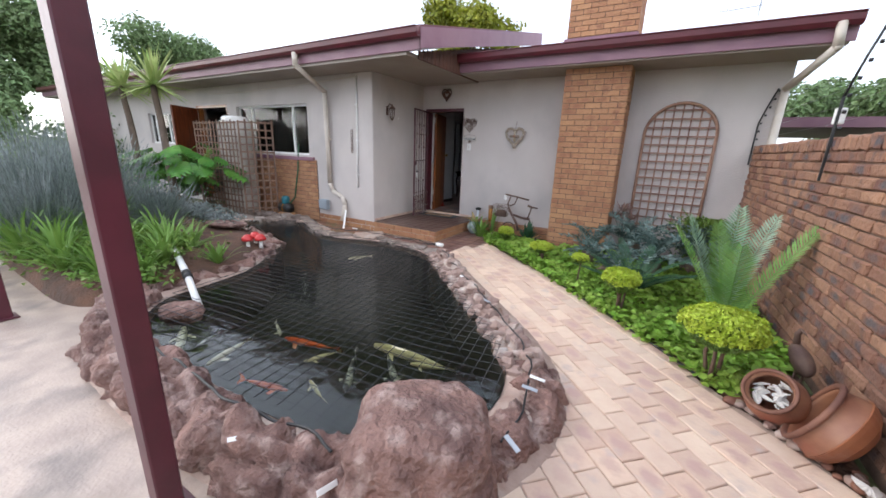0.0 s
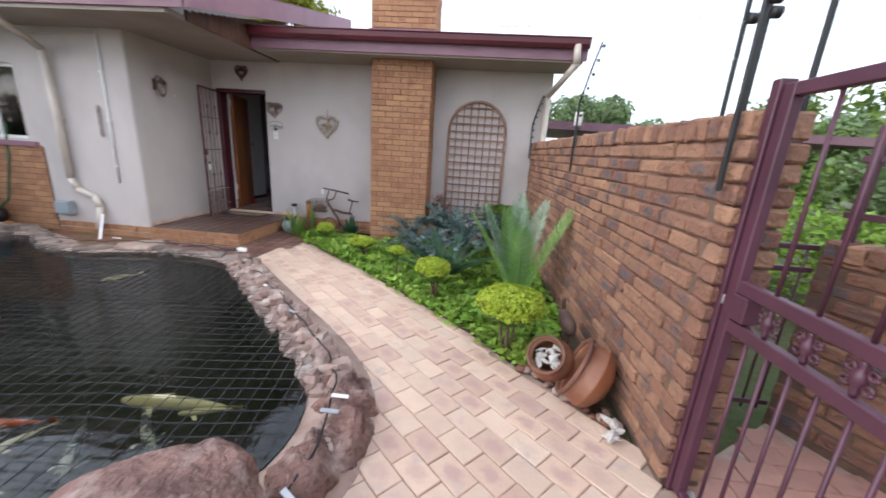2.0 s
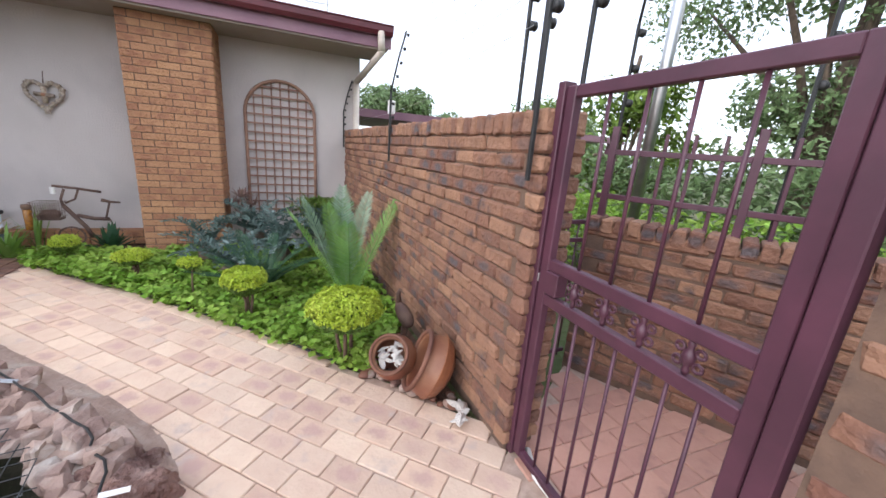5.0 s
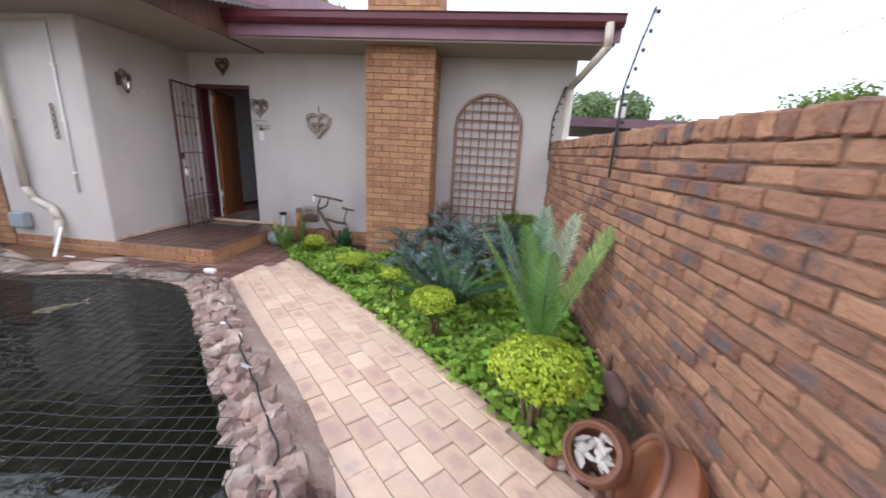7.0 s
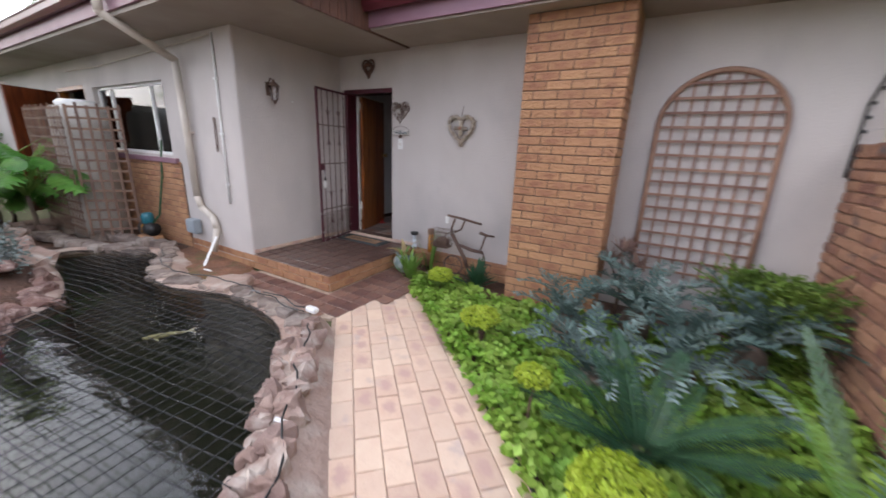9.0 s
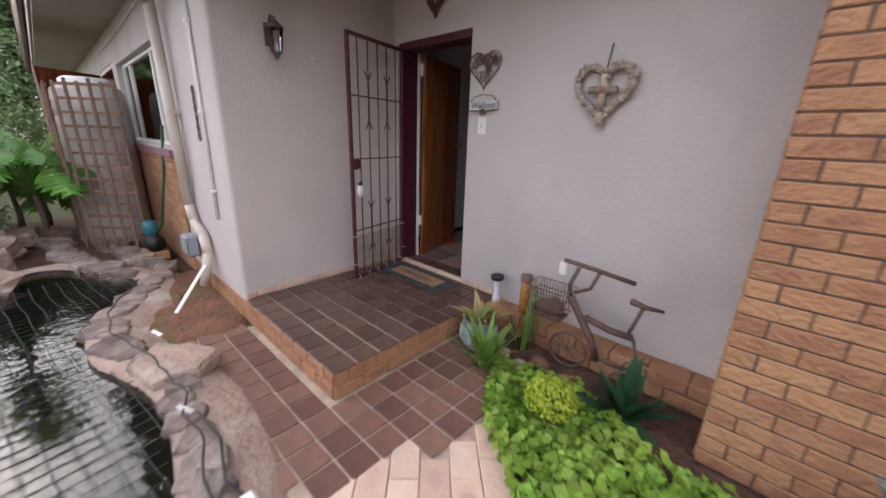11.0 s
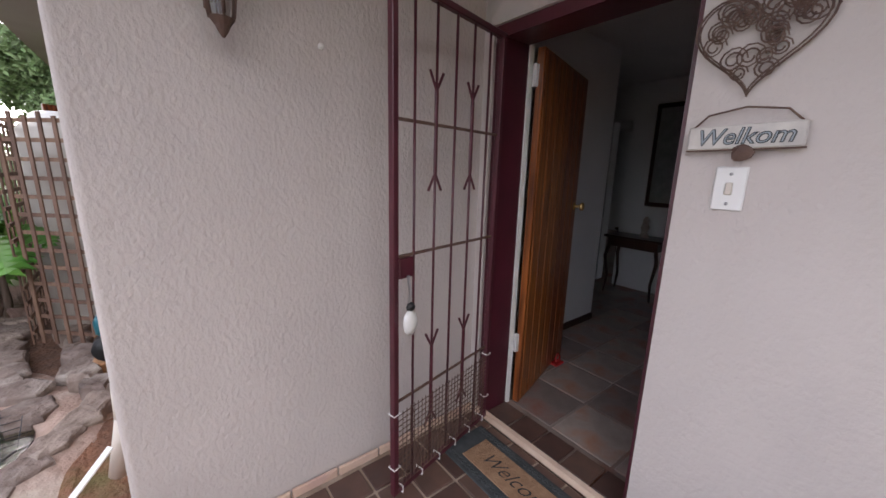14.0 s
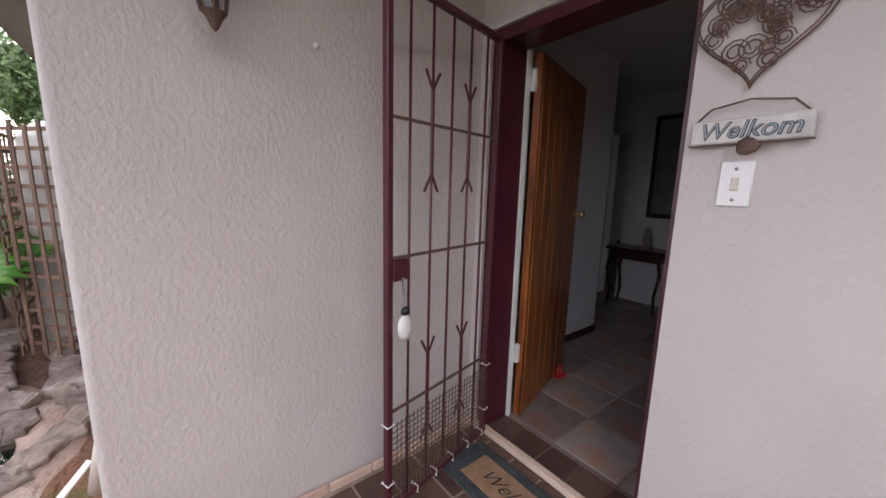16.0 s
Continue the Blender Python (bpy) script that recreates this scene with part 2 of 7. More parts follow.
M["terracotta"] = mat("terracotta", (0.31, 0.15, 0.083), (0.21, 0.088, 0.052), 0.45, scale=6, bump=0.15, stain=(0.26, 0.075, 0.045), stain_scale=2.2)
M["terracotta_in"] = mat("terracotta_in", (0.20, 0.085, 0.05), (0.12, 0.05, 0.035), 0.7, scale=4, bump=0.2)
M["jade"] = mat("jade", (0.13, 0.19, 0.185), (0.33, 0.36, 0.34), 0.3, scale=16, bump=0.05)
M["amber"] = mat("amber", (0.45, 0.2, 0.03), (0.25, 0.1, 0.03), 0.2, scale=30, bump=0.2)
M["shell"] = mat("shell", (0.62, 0.58, 0.53), (0.45, 0.42, 0.39), 0.5, scale=14, bump=0.3)
M["stone_grey"] = mat("stone_grey", (0.42, 0.36, 0.30), (0.28, 0.22, 0.18), 0.8, scale=20, bump=0.6, fine=50, rand=0.3)
M["pale_bark"] = mat("pale_bark", (0.46, 0.38, 0.30), (0.30, 0.235, 0.18), 0.85, scale=30, bump=0.6, fine=70, rand=0.25)
M["stone_flat"] = mat("stone_flat", (0.265, 0.208, 0.176), (0.14, 0.103, 0.086), 0.9, scale=6.0, bump=0.9, fine=18, bump_dist=0.03, stain=(0.37, 0.325, 0.285), stain_scale=5, world_space=True, rand=0.25)
M["clay_orange"] = mat("clay_orange", (0.29, 0.11, 0.048), (0.19, 0.062, 0.03), 0.4, scale=5, bump=0.12, stain=(0.16, 0.06, 0.04), stain_scale=3)
M["coir"] = mat("coir", (0.36, 0.22, 0.13), (0.28, 0.16, 0.09), 0.98, scale=30, bump=0.8, fine=160)
M["rubber"] = mat("rubber", (0.035, 0.04, 0.042), (0.06, 0.068, 0.07), 0.75, scale=14, bump=0.5, fine=40)
M["tank"] = mat("tank", (0.47, 0.44, 0.40), (0.38, 0.35, 0.31), 0.5, scale=4, bump=0.04)
M["teal"] = mat("teal", (0.02, 0.16, 0.2), (0.015, 0.1, 0.13), 0.4, scale=6, bump=0.05)
M["meter_grey"] = mat("meter_grey", (0.30, 0.34, 0.37), (0.26, 0.3, 0.33), 0.5, scale=6, bump=0.05)
M["bark"] = mat("bark", (0.16, 0.115, 0.085), (0.09, 0.065, 0.05), 0.9, scale=6, bump=0.9, stretch=(3, 3, 0.7))
M["twig"] = mat("twig", (0.13, 0.075, 0.05), (0.08, 0.05, 0.035), 0.9, scale=10, bump=0.6)
M["brass"] = mat("brass", (0.62, 0.43, 0.16), (0.45, 0.30, 0.10), 0.32, metal=1.0, scale=14, bump=0.05)
M["red"] = mat("red", (0.55, 0.03, 0.03), (0.4, 0.02, 0.02), 0.4, scale=10, bump=0.05)
M["koi_white"] = mat("koi_white", (0.80, 0.76, 0.68), (0.7, 0.65, 0.56), 0.35, scale=6, bump=0)
M["koi_orange"] = mat("koi_orange", (0.65, 0.09, 0.02), (0.75, 0.16, 0.04), 0.35, scale=6, bump=0, stain=(0.7, 0.5, 0.4), stain_scale=3)
M["koi_yellow"] = mat("koi_yellow", (0.66, 0.57, 0.34), (0.72, 0.65, 0.46), 0.35, scale=6, bump=0)
M["koi_spot"] = mat("koi_spot", (0.5, 0.5, 0.48), (0.05, 0.055, 0.06), 0.35, scale=14, bump=0, contrast=(0.42, 0.5))
M["leaf_ground"] = leafmat("leaf_ground", (0.18, 0.32, 0.04), (0.28, 0.42, 0.07))
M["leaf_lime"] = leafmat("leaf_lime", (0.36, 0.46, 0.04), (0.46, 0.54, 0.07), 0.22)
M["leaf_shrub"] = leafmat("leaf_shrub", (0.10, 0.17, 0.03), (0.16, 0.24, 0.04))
M["leaf_cycad"] = leafmat("leaf_cycad", (0.115, 0.25, 0.055), (0.19, 0.335, 0.095), 0.18)
M["leaf_cycad_pale"] = leafmat("leaf_cycad_pale", (0.19, 0.31, 0.19), (0.29, 0.41, 0.29), 0.15)
M["leaf_blue"] = leafmat("leaf_blue", (0.06, 0.105, 0.09), (0.18, 0.24, 0.22), 0.45, 0.55)
M["leaf_dark"] = leafmat("leaf_dark", (0.025, 0.075, 0.035), (0.045, 0.11, 0.05), 0.25)
M["leaf_philo"] = leafmat("leaf_philo", (0.05, 0.15, 0.025), (0.11, 0.25, 0.045), 0.3, 0.35)
M["leaf_plum"] = leafmat("leaf_plum", (0.16, 0.085, 0.075), (0.30, 0.20, 0.16), 0.3)
M["leaf_yucca"] = leafmat("leaf_yucca", (0.26, 0.36, 0.10), (0.42, 0.48, 0.20), 0.25)
M["leaf_tree"] = leafmat("leaf_tree", (0.13, 0.195, 0.08), (0.20, 0.28, 0.125), 0.4)
M["leaf_yellow"] = leafmat("leaf_yellow", (0.30, 0.30, 0.03), (0.22, 0.25, 0.03), 0.3)
M["leaf_lavender"] = leafmat("leaf_lavender", (0.13, 0.165, 0.142), (0.23, 0.26, 0.26), 0.45)
M["leaf_strap"] = leafmat("leaf_strap", (0.115, 0.22, 0.038), (0.19, 0.31, 0.07), 0.35)
M["leaf_dry"] = leafmat("leaf_dry", (0.45, 0.34, 0.17), (0.36, 0.26, 0.12), 0.2)


def water_material():
    m = bpy.data.materials.new("pond_water")
    m.use_nodes = True
    n, l = m.node_tree.nodes, m.node_tree.links
    n.remove(n["Principled BSDF"])
    fr = n.new("ShaderNodeFresnel")
    fr.inputs[0].default_value = 1.62
    tr, gl, mx = n.new("ShaderNodeBsdfTransparent"), n.new("ShaderNodeBsdfGlossy"), n.new("ShaderNodeMixShader")
    tr.inputs[0].default_value = (0.72, 0.76, 0.62, 1)
    gl.inputs["Roughness"].default_value = 0.03
    nz, bp = n.new("ShaderNodeTexNoise"), n.new("ShaderNodeBump")
    nz.inputs["Scale"].default_value, nz.inputs["Detail"].default_value = 6, 4
    geo = n.new("ShaderNodeNewGeometry")
    l.new(geo.outputs["Position"], nz.inputs["Vector"])
    l.new(nz.outputs[0], bp.inputs["Height"])
    bp.inputs["Strength"].default_value, bp.inputs["Distance"].default_value = 0.3, 0.02
    for s in (fr, gl):
        l.new(bp.outputs[0], s.inputs["Normal"])
    l.new(fr.outputs[0], mx.inputs[0])
    l.new(tr.outputs[0], mx.inputs[1])
    l.new(gl.outputs[0], mx.inputs[2])
    l.new(mx.outputs[0], n["Material Output"].inputs[0])
    return m


def glass_material():
    m = bpy.data.materials.new("window_glass")
    m.use_nodes = True
    n, l = m.node_tree.nodes, m.node_tree.links
    n.remove(n["Principled BSDF"])
    fr = n.new("ShaderNodeFresnel")
    tr, gl, mx = n.new("ShaderNodeBsdfTransparent"), n.new("ShaderNodeBsdfGlossy"), n.new("ShaderNodeMixShader")
    gl.inputs["Roughness"].default_value = 0.01
    l.new(fr.outputs[0], mx.inputs[0])
    l.new(tr.outputs[0], mx.inputs[1])
    l.new(gl.outputs[0], mx.inputs[2])
    l.new(mx.outputs[0], n["Material Output"].inputs[0])
    return m


M["water"], M["glass"] = water_material(), glass_material()

# ---- mesh helpers ----


def part(name, bm, material, parent=None, label="", smooth=False):
    me = bpy.data.meshes.new(name)
    bm.to_mesh(me)
    bm.free()
    me.materials.append(M[material])
    if smooth:
        me.polygons.foreach_set("use_smooth", [True] * len(me.polygons))
    ob = new(name, me)
    ob.parent = parent
    return tagged(ob, label) if label else ob


def raw(name, verts, faces, material, parent=None, label="", smooth=False):
    me = bpy.data.meshes.new(name)
    me.from_pydata(verts, [], faces)
    me.materials.append(M[material])
    if smooth:
        me.polygons.foreach_set("use_smooth", [True] * len(me.polygons))
    ob = new(name, me)
    ob.parent = parent
    return tagged(ob, label) if label else ob


def empty(name, m, label, category, group=""):
    ob = new(name)
    ob.empty_display_size = 0.1
    ob.matrix_world = m if isinstance(m, Matrix) else pose(*m)
    return tagged(ob, label, category, group)


def box(bm, x0, y0, z0, x1, y1, z1, bevel=0.0, m=None):
    r = bmesh.ops.create_cube(bm, size=1)
    vs = r["verts"]
    for v in vs:
        v.co = Vector((x0 + (v.co.x + 0.5) * (x1 - x0), y0 + (v.co.y + 0.5) * (y1 - y0), z0 + (v.co.z + 0.5) * (z1 - z0)))
    if bevel:
        es = list({e for v in vs for e in v.link_edges})
        r = bmesh.ops.bevel(bm, geom=es, offset=bevel, segments=1, affect='EDGES')
        vs = list({v for f in r["faces"] for v in f.verts} | {v for v in vs if v.is_valid})
    if m is not None:
        bmesh.ops.transform(bm, matrix=m, verts=vs)
    return bm


def boxed(name, x0, y0, z0, x1, y1, z1, material, parent=None, label="", bevel=0.0, m=None):
    return part(name, box(bmesh.new(), x0, y0, z0, x1, y1, z1, bevel, m), material, parent, label)


def tube(bm, pts, r, n=8, r2=None, caps=True):
    """A round bar through the points, tapering from r to r2."""
    pts = [Vector(p) for p in pts]
    rings = []
    for i, p in enumerate(pts):
        d = (pts[min(i + 1, len(pts) - 1)] - pts[max(i - 1, 0)]).normalized()
        u = d.orthogonal().normalized() if i == 0 else (u - d * u.dot(d)).normalized()
        v = d.cross(u)
        k = r + ((r2 if r2 is not None else r) - r) * i / max(1, len(pts) - 1)
        rings.append([bm.verts.new(p + (u * math.cos(a) + v * math.sin(a)) * k) for a in [2 * math.pi * j / n for j in range(n)]])
    for a, b in zip(rings, rings[1:]):
        for j in range(n):
            bm.faces.new((a[j], a[(j + 1) % n], b[(j + 1) % n], b[j]))
    if caps:
        bm.faces.new(rings[0][::-1])
        bm.faces.new(rings[-1])
    return bm


def bar(name, pts, r, material, parent=None, label="", n=8, r2=None):
    return part(name, tube(bmesh.new(), pts, r, n, r2), material, parent, label, n > 4)


def lathe(bm, prof, n=24):
    rings = [[bm.verts.new((r * math.cos(2 * math.pi * j / n), r * math.sin(2 * math.pi * j / n), z)) for j in range(n)] for r, z in prof]
    for a, b in zip(rings, rings[1:]):
        for j in range(n):
            bm.faces.new((a[j], a[(j + 1) % n], b[(j + 1) % n], b[j]))
    bm.faces.new(rings[0][::-1])
    bm.faces.new(rings[-1])
    return bm


def rock_bm(sx, sy, sz, seed, sub=3, rough=0.28, flat=0.0):
    bm = bmesh.new()
    bmesh.ops.create_icosphere(bm, subdivisions=sub, radius=1)
    o = Vector((seed * 3.17, seed * 1.71, seed * 0.93))
    for v in bm.verts:
        p = v.co.copy()
        d = 1 + rough * noise.noise(p * 1.1 + o) + rough * 0.6 * noise.noise(p * 2.7 + o) + rough * 0.35 * (0.5 - abs(noise.noise(p * 5 + o))) + rough * 0.22 * noise.noise(p * 11 + o)
        q = p * d
        if flat and q.z > flat:
            q.z = flat + (q.z - flat) * 0.25
        v.co = Vector((q.x * sx, q.y * sy, q.z * sz))
    return bm


def crag_bm(sx, sy, sz, rs, n=15):
    """An angular broken stone: the hull of scattered points with knocked edges."""
    bm = bmesh.new()
    for i in range(n):
        a, z = rs.uniform(0, 6.28), rs.uniform(-1, 1)
        k = math.sqrt(1 - .55 * z * z) * rs.uniform(.75, 1.05)
        bm.verts.new((sx * k * math.cos(a), sy * k * math.sin(a), sz * z))
    r = bmesh.ops.convex_hull(bm, input=bm.verts)
    bmesh.ops.delete(bm, geom=[v for v in bm.verts if not v.link_faces], context='VERTS')
    bmesh.ops.subdivide_edges(bm, edges=bm.edges, cuts=2, use_grid_fill=True)
    o = Vector((rs.uniform(0, 50), rs.uniform(0, 50), 0))
    for v in bm.verts:
        q = v.co * 14 + o
        v.co += Vector((noise.noise(q), noise.noise(q + Vector((7, 0, 0))), noise.noise(q + Vector((0, 9, 0))))) * (.16 * min(sx, sz))
        q = v.co * 38 + o
        v.co += Vector((noise.noise(q), noise.noise(q + Vector((7, 0, 0))), noise.noise(q + Vector((0, 9, 0))))) * (.06 * min(sx, sz))
    bmesh.ops.recalc_face_normals(bm, faces=bm.faces)
    return bm


def inside(x, y, poly):
    r, j = False, len(poly) - 1
    for i in range(len(poly)):
        (xi, yi), (xj, yj) = poly[i], poly[j]
        if (yi > y) != (yj > y) and x < (xj - xi) * (y - yi) / (yj - yi) + xi:
            r = not r
        j = i
    return r


def smooth_loop(poly, k=3):
    """The closed outline with its corners rounded."""
    for _ in range(k):
        poly = [q for a, b in zip(poly, poly[1:] + poly[:1]) for q in ((a[0] * .75 + b[0] * .25, a[1] * .75 + b[1] * .25), (a[0] * .25 + b[0] * .75, a[1] * .25 + b[1] * .75))]
    return poly


def slab(bm, poly, z0, z1):
    lo = [bm.verts.new((x, y, z0)) for x, y in poly]
    hi = [bm.verts.new((x, y, z1)) for x, y in poly]
    bm.faces.new(hi)
    bm.faces.new(lo[::-1])
    for i in range(len(poly)):
        j = (i + 1) % len(poly)
        bm.faces.new((lo[i], lo[j], hi[j], hi[i]))
    bmesh.ops.recalc_face_normals(bm, faces=bm.faces)
    return bm


rng = random.Random(7)


def leaf_cloud(points, size, aspect=1.0, fold=0.25, up=0.5, rs=None):
    """Small folded leaves, two quads each, at the points (position, outward normal)."""
    rs = rs or rng
    V, F = [], []
    for p, nrm in points:
        nz = (Vector(nrm) * up + Vector((rs.gauss(0, 1), rs.gauss(0, 1), rs.gauss(0, 1))) * 0.45).normalized()
        a = nz.orthogonal().normalized()
        a = (Matrix.Rotation(rs.uniform(0, 6.28), 3, nz) @ a)
        b = nz.cross(a)
        s = size * rs.uniform(0.6, 1.3)
        w = s * 0.5 * aspect
        p = Vector(p)
        i = len(V)
        V += [p - a * s * 0.5, p + b * w + nz * s * fold * .5, p + a * s * 0.5, p - b * w + nz * s * fold * .5]
        F += [(i, i + 1, i + 2), (i, i + 2, i + 3)]
    return V, F

# ---- ground, pond basin, paving ----
POND = smooth_loop([(0.62, -5.30), (1.21, -5.58), (2.08, -5.62), (2.81, -5.61), (3.36, -5.50), (3.80, -5.05), (3.80, -4.55), (3.49, -4.08),
                    (2.78, -3.40), (2.16, -2.82), (1.74, -2.40), (1.13, -2.28), (0.73, -2.27), (0.36, -2.38), (0.05, -2.52), (-0.58, -2.48), (-1.15, -2.10), (-1.5, -2.05), (-1.9, -2.33), (-2.35, -2.62),
                    (-2.25, -2.92), (-1.2, -2.98), (-0.3, -3.2), (-0.05, -3.6), (0.45, -4.2), (0.55, -4.7)], 2)
WATER_Z = 0.03
bm = bmesh.new()
outer = [bm.verts.new((x, y, 0)) for x, y in ((-400, -400), (400, -400), (400, 400), (-400, 400))]
inner = [bm.verts.new((x, y, 0)) for x, y in POND]
edges = [bm.edges.new((a, b)) for lp in (outer, inner) for a, b in zip(lp, lp[1:] + lp[:1])]
bmesh.ops.triangle_fill(bm, use_beauty=True, edges=edges)
bmesh.ops.recalc_face_normals(bm, faces=bm.faces)
if sum(f.normal.z for f in bm.faces) < 0:
    bmesh.ops.reverse_faces(bm, faces=bm.faces)
bmesh.ops.translate(bm, vec=(0, 0, -0.03), verts=bm.verts)
tagged(part("ground", bm, "lawn"), "dry lawn and soil reaching the horizon", "ground", kind="structure")
bm = bmesh.new()
lo, hi = [bm.verts.new((x, y, -0.55)) for x, y in POND], [bm.verts.new((x, y, 0.06)) for x, y in POND]
bm.faces.new(lo)
for i in range(len(POND)):
    j = (i + 1) % len(POND)
    bm.faces.new((lo[i], lo[j], hi[j], hi[i]))
tagged(part("pond_basin", bm, "liner"), "dark pond basin below the water", "pond", kind="structure")
bm = bmesh.new()
bm.faces.new([bm.verts.new((x, y, WATER_Z)) for x, y in POND])
if list(bm.faces)[0].normal.z < 0:
    bmesh.ops.reverse_faces(bm, faces=bm.faces)
water = tagged(part("water", bm, "water"), "still dark pond water reflecting the sky", "water", kind="structure")
water.visible_shadow = False

V, F = [], []
n = len(POND)
for i in range(n):
    a, b, c = Vector(POND[i - 1]), Vector(POND[i]), Vector(POND[(i + 1) % n])
    d = (c - a).normalized()
    o = Vector((d.y, -d.x))
    for k, (w, z) in enumerate(((0.0, -0.02), (0.0, 0.055), (0.12, 0.075), (0.26, 0.045), (0.40, -0.006), (0.44, -0.05))):
        q = b + o * w
        V.append((q.x, q.y, z + (0.012 * noise.noise(Vector((q.x * 6, q.y * 6, k))) if 0 < k < 4 else 0)))
for i in range(n):
    j = (i + 1) % n
    F += [(i * 6 + k, j * 6 + k, j * 6 + k + 1, i * 6 + k + 1) for k in range(5)]
tagged(raw("pond_kerb", V, F, "kerb", None, "", True), "pinkish cement skirt under the pond rocks", "kerb", kind="structure")
CONCRETE = [(-9, -5.3), (0.1, -5.3), (0.6, -5.75), (2.6, -5.78), (3.3, -5.85), (3.9, -5.5), (4.15, -5.3), (4.22, -5.6), (3.62, -6.25), (3.62, -12), (-9, -12)]
tagged(part("patio_slab", slab(bmesh.new(), CONCRETE, -0.2, -0.004), "concrete"), "worn stained concrete patio slab", "pavement", kind="structure")
PATHWAY = [(1.80, -1.95), (2.25, -2.42), (3.05, -3.24), (3.64, -3.84), (3.98, -4.22), (4.08, -4.5), (4.08, -4.9), (3.95, -5.5), (3.62, -6.2), (3.62, -12),
           (5.62, -12), (5.62, -4.55), (5.3, -4.12), (4.95, -3.76), (4.6, -3.36), (4.09, -2.84), (3.25, -2.02), (2.05, -0.98)]
pavement = tagged(part("pavement_path", slab(bmesh.new(), PATHWAY, -0.2, -0.012), "paver_sand"), "diagonal garden path of salmon clay brick pavers", "pavement", kind="structure")
BED = [(2.02, -0.92), (3.28, -2.0), (4.12, -2.82), (4.63, -3.34), (4.98, -3.74), (5.33, -4.1), (5.56, -4.42), (5.44, 0), (1.4, 0), (1.36, -0.35)]
tagged(part("planting_bed", slab(bmesh.new(), BED, -0.2, -0.008), "soil"), "dark soil planting bed beside the path", "ground", kind="structure")
tagged(part("lower_tiling", slab(bmesh.new(), [(0.12, -1.55), (0.05, -2.02), (1.3, -2.12), (1.80, -1.98), (2.05, -0.98), (1.75, -0.35), (1.33, -0.35), (1.33, -1.55)], -0.2, -0.006), "grout"),
       "reddish quarry-tiled apron round the porch", "pavement", kind="structure")
tagged(part("stone_bed", slab(bmesh.new(), [(-1.55, -1.552), (-5.5, -1.552), (-5.5, -3.0), (-2.5, -3.0), (-2.62, -2.62), (-2.0, -2.2), (-1.5, -1.92)], -0.2, -0.002), "soil"),
       "dark earth between the stones below the lattice", "ground", kind="structure")
bm = slab(bmesh.new(), [(5.62, -4.76), (6.6, -4.1), (7.4, -5.6), (7.4, -9), (5.62, -9)], -0.2, -0.014)
side_path = tagged(part("pavement_outside", bm, "paver_sand"), "brick paving outside the garden gate", "pavement", kind="structure")

# ---- house ----
SOF, FZ0, FZ1 = 2.74, 2.76, 3.0
PORCH_Z = 0.19


def wall(name, segs, label, material="plaster"):
    bm = bmesh.new()
    for s in segs:
        box(bm, *s)
    return tagged(part(name, bm, material), label, "wall", kind="structure")


wall("wall_front", [(0.95, 0, 0, 5.66, 0.24, 3.0), (0.0, 0, 2.29, 0.95, 0.24, 3.0), (0.0, 0, 0, 0.06, 0.24, 2.29), (5.42, 0.24, 0, 5.66, 7, 3.0)],
     "taupe textured plaster house wall with the front door")
bm = slab(bmesh.new(), [(-0.24, 0.24), (-0.24, -1.55)] + [(-0.025 + 0.025 * math.sin(a), -1.525 - 0.025 * math.cos(a)) for a in [math.pi / 2 * k / 6 for k in range(7)]] + [(0.0, 0.24)], 0.0, 2.75)
tagged(part("wall_side", bm, "plaster"), "taupe textured plaster wall beside the porch", "wall", kind="structure")
wall("wall_wing", [(-1.66, -1.55, 0, -0.24, -1.31, 2.75), (-4.0, -1.55, 0, -1.66, -1.31, 1.30), (-4.0, -1.55, 2.27, -1.66, -1.31, 2.75), (-4.35, -1.55, 0, -4.0, -1.31, 2.75),
                   (-5.7, -1.55, 2.33, -4.35, -1.31, 2.75), (-7.0, -1.55, 0, -5.7, -1.31, 2.75), (-8.3, -1.55, 0, -7.0, -1.31, 1.4), (-8.3, -1.55, 2.2, -7.0, -1.31, 2.75),
                   (-14, -1.55, 0, -8.3, -1.31, 2.75)], "taupe plaster wall of the house wing")
# rooms behind the openings
tagged(boxed("floor_hall", -3.4, 0.03, 0.0, 5.4, 8.0, 0.2, "slate"), "polished multi-coloured slate floor of the hall", "floor", kind="structure")
wall("wall_hall", [(-0.55, 0.24, 0.2, -0.30, 1.9, 2.7), (-3.4, 3.25, 0.2, -1.0, 3.4, 2.7), (-0.78, 3.25, 0.2, 5.42, 3.4, 2.7), (-1.0, 3.25, 2.25, -0.78, 3.4, 2.7), (-3.5, 0.24, 0.2, -3.4, 8, 2.7),
                   (-3.4, 7.9, 0.2, 5.4, 8, 2.7)], "pale grey painted hall wall", "interior")
tagged(boxed("ceiling_hall", -3.4, 0.24, 2.66, 5.4, 8, 2.7, "interior"), "plain white hall ceiling", "ceiling", kind="structure")
wall("wall_kitchen", [(-14, 2.0, 0, -0.6, 2.1, 2.7), (-14.1, -1.55, 0, -14, 2.1, 2.75), (-0.66, -1.31, 0, -0.58, 2.0, 2.7)], "pale wall of the room behind the window", "interior")
tagged(boxed("floor_kitchen", -14, -1.31, 0.0, -0.6, 2.0, 0.18, "slate"), "dark floor of the rooms in the wing", "floor", kind="structure")
tagged(boxed("ceiling_kitchen", -14, -1.31, 2.66, -0.66, 2.0, 2.70, "interior"), "plain white ceiling of the wing rooms", "ceiling", kind="structure")
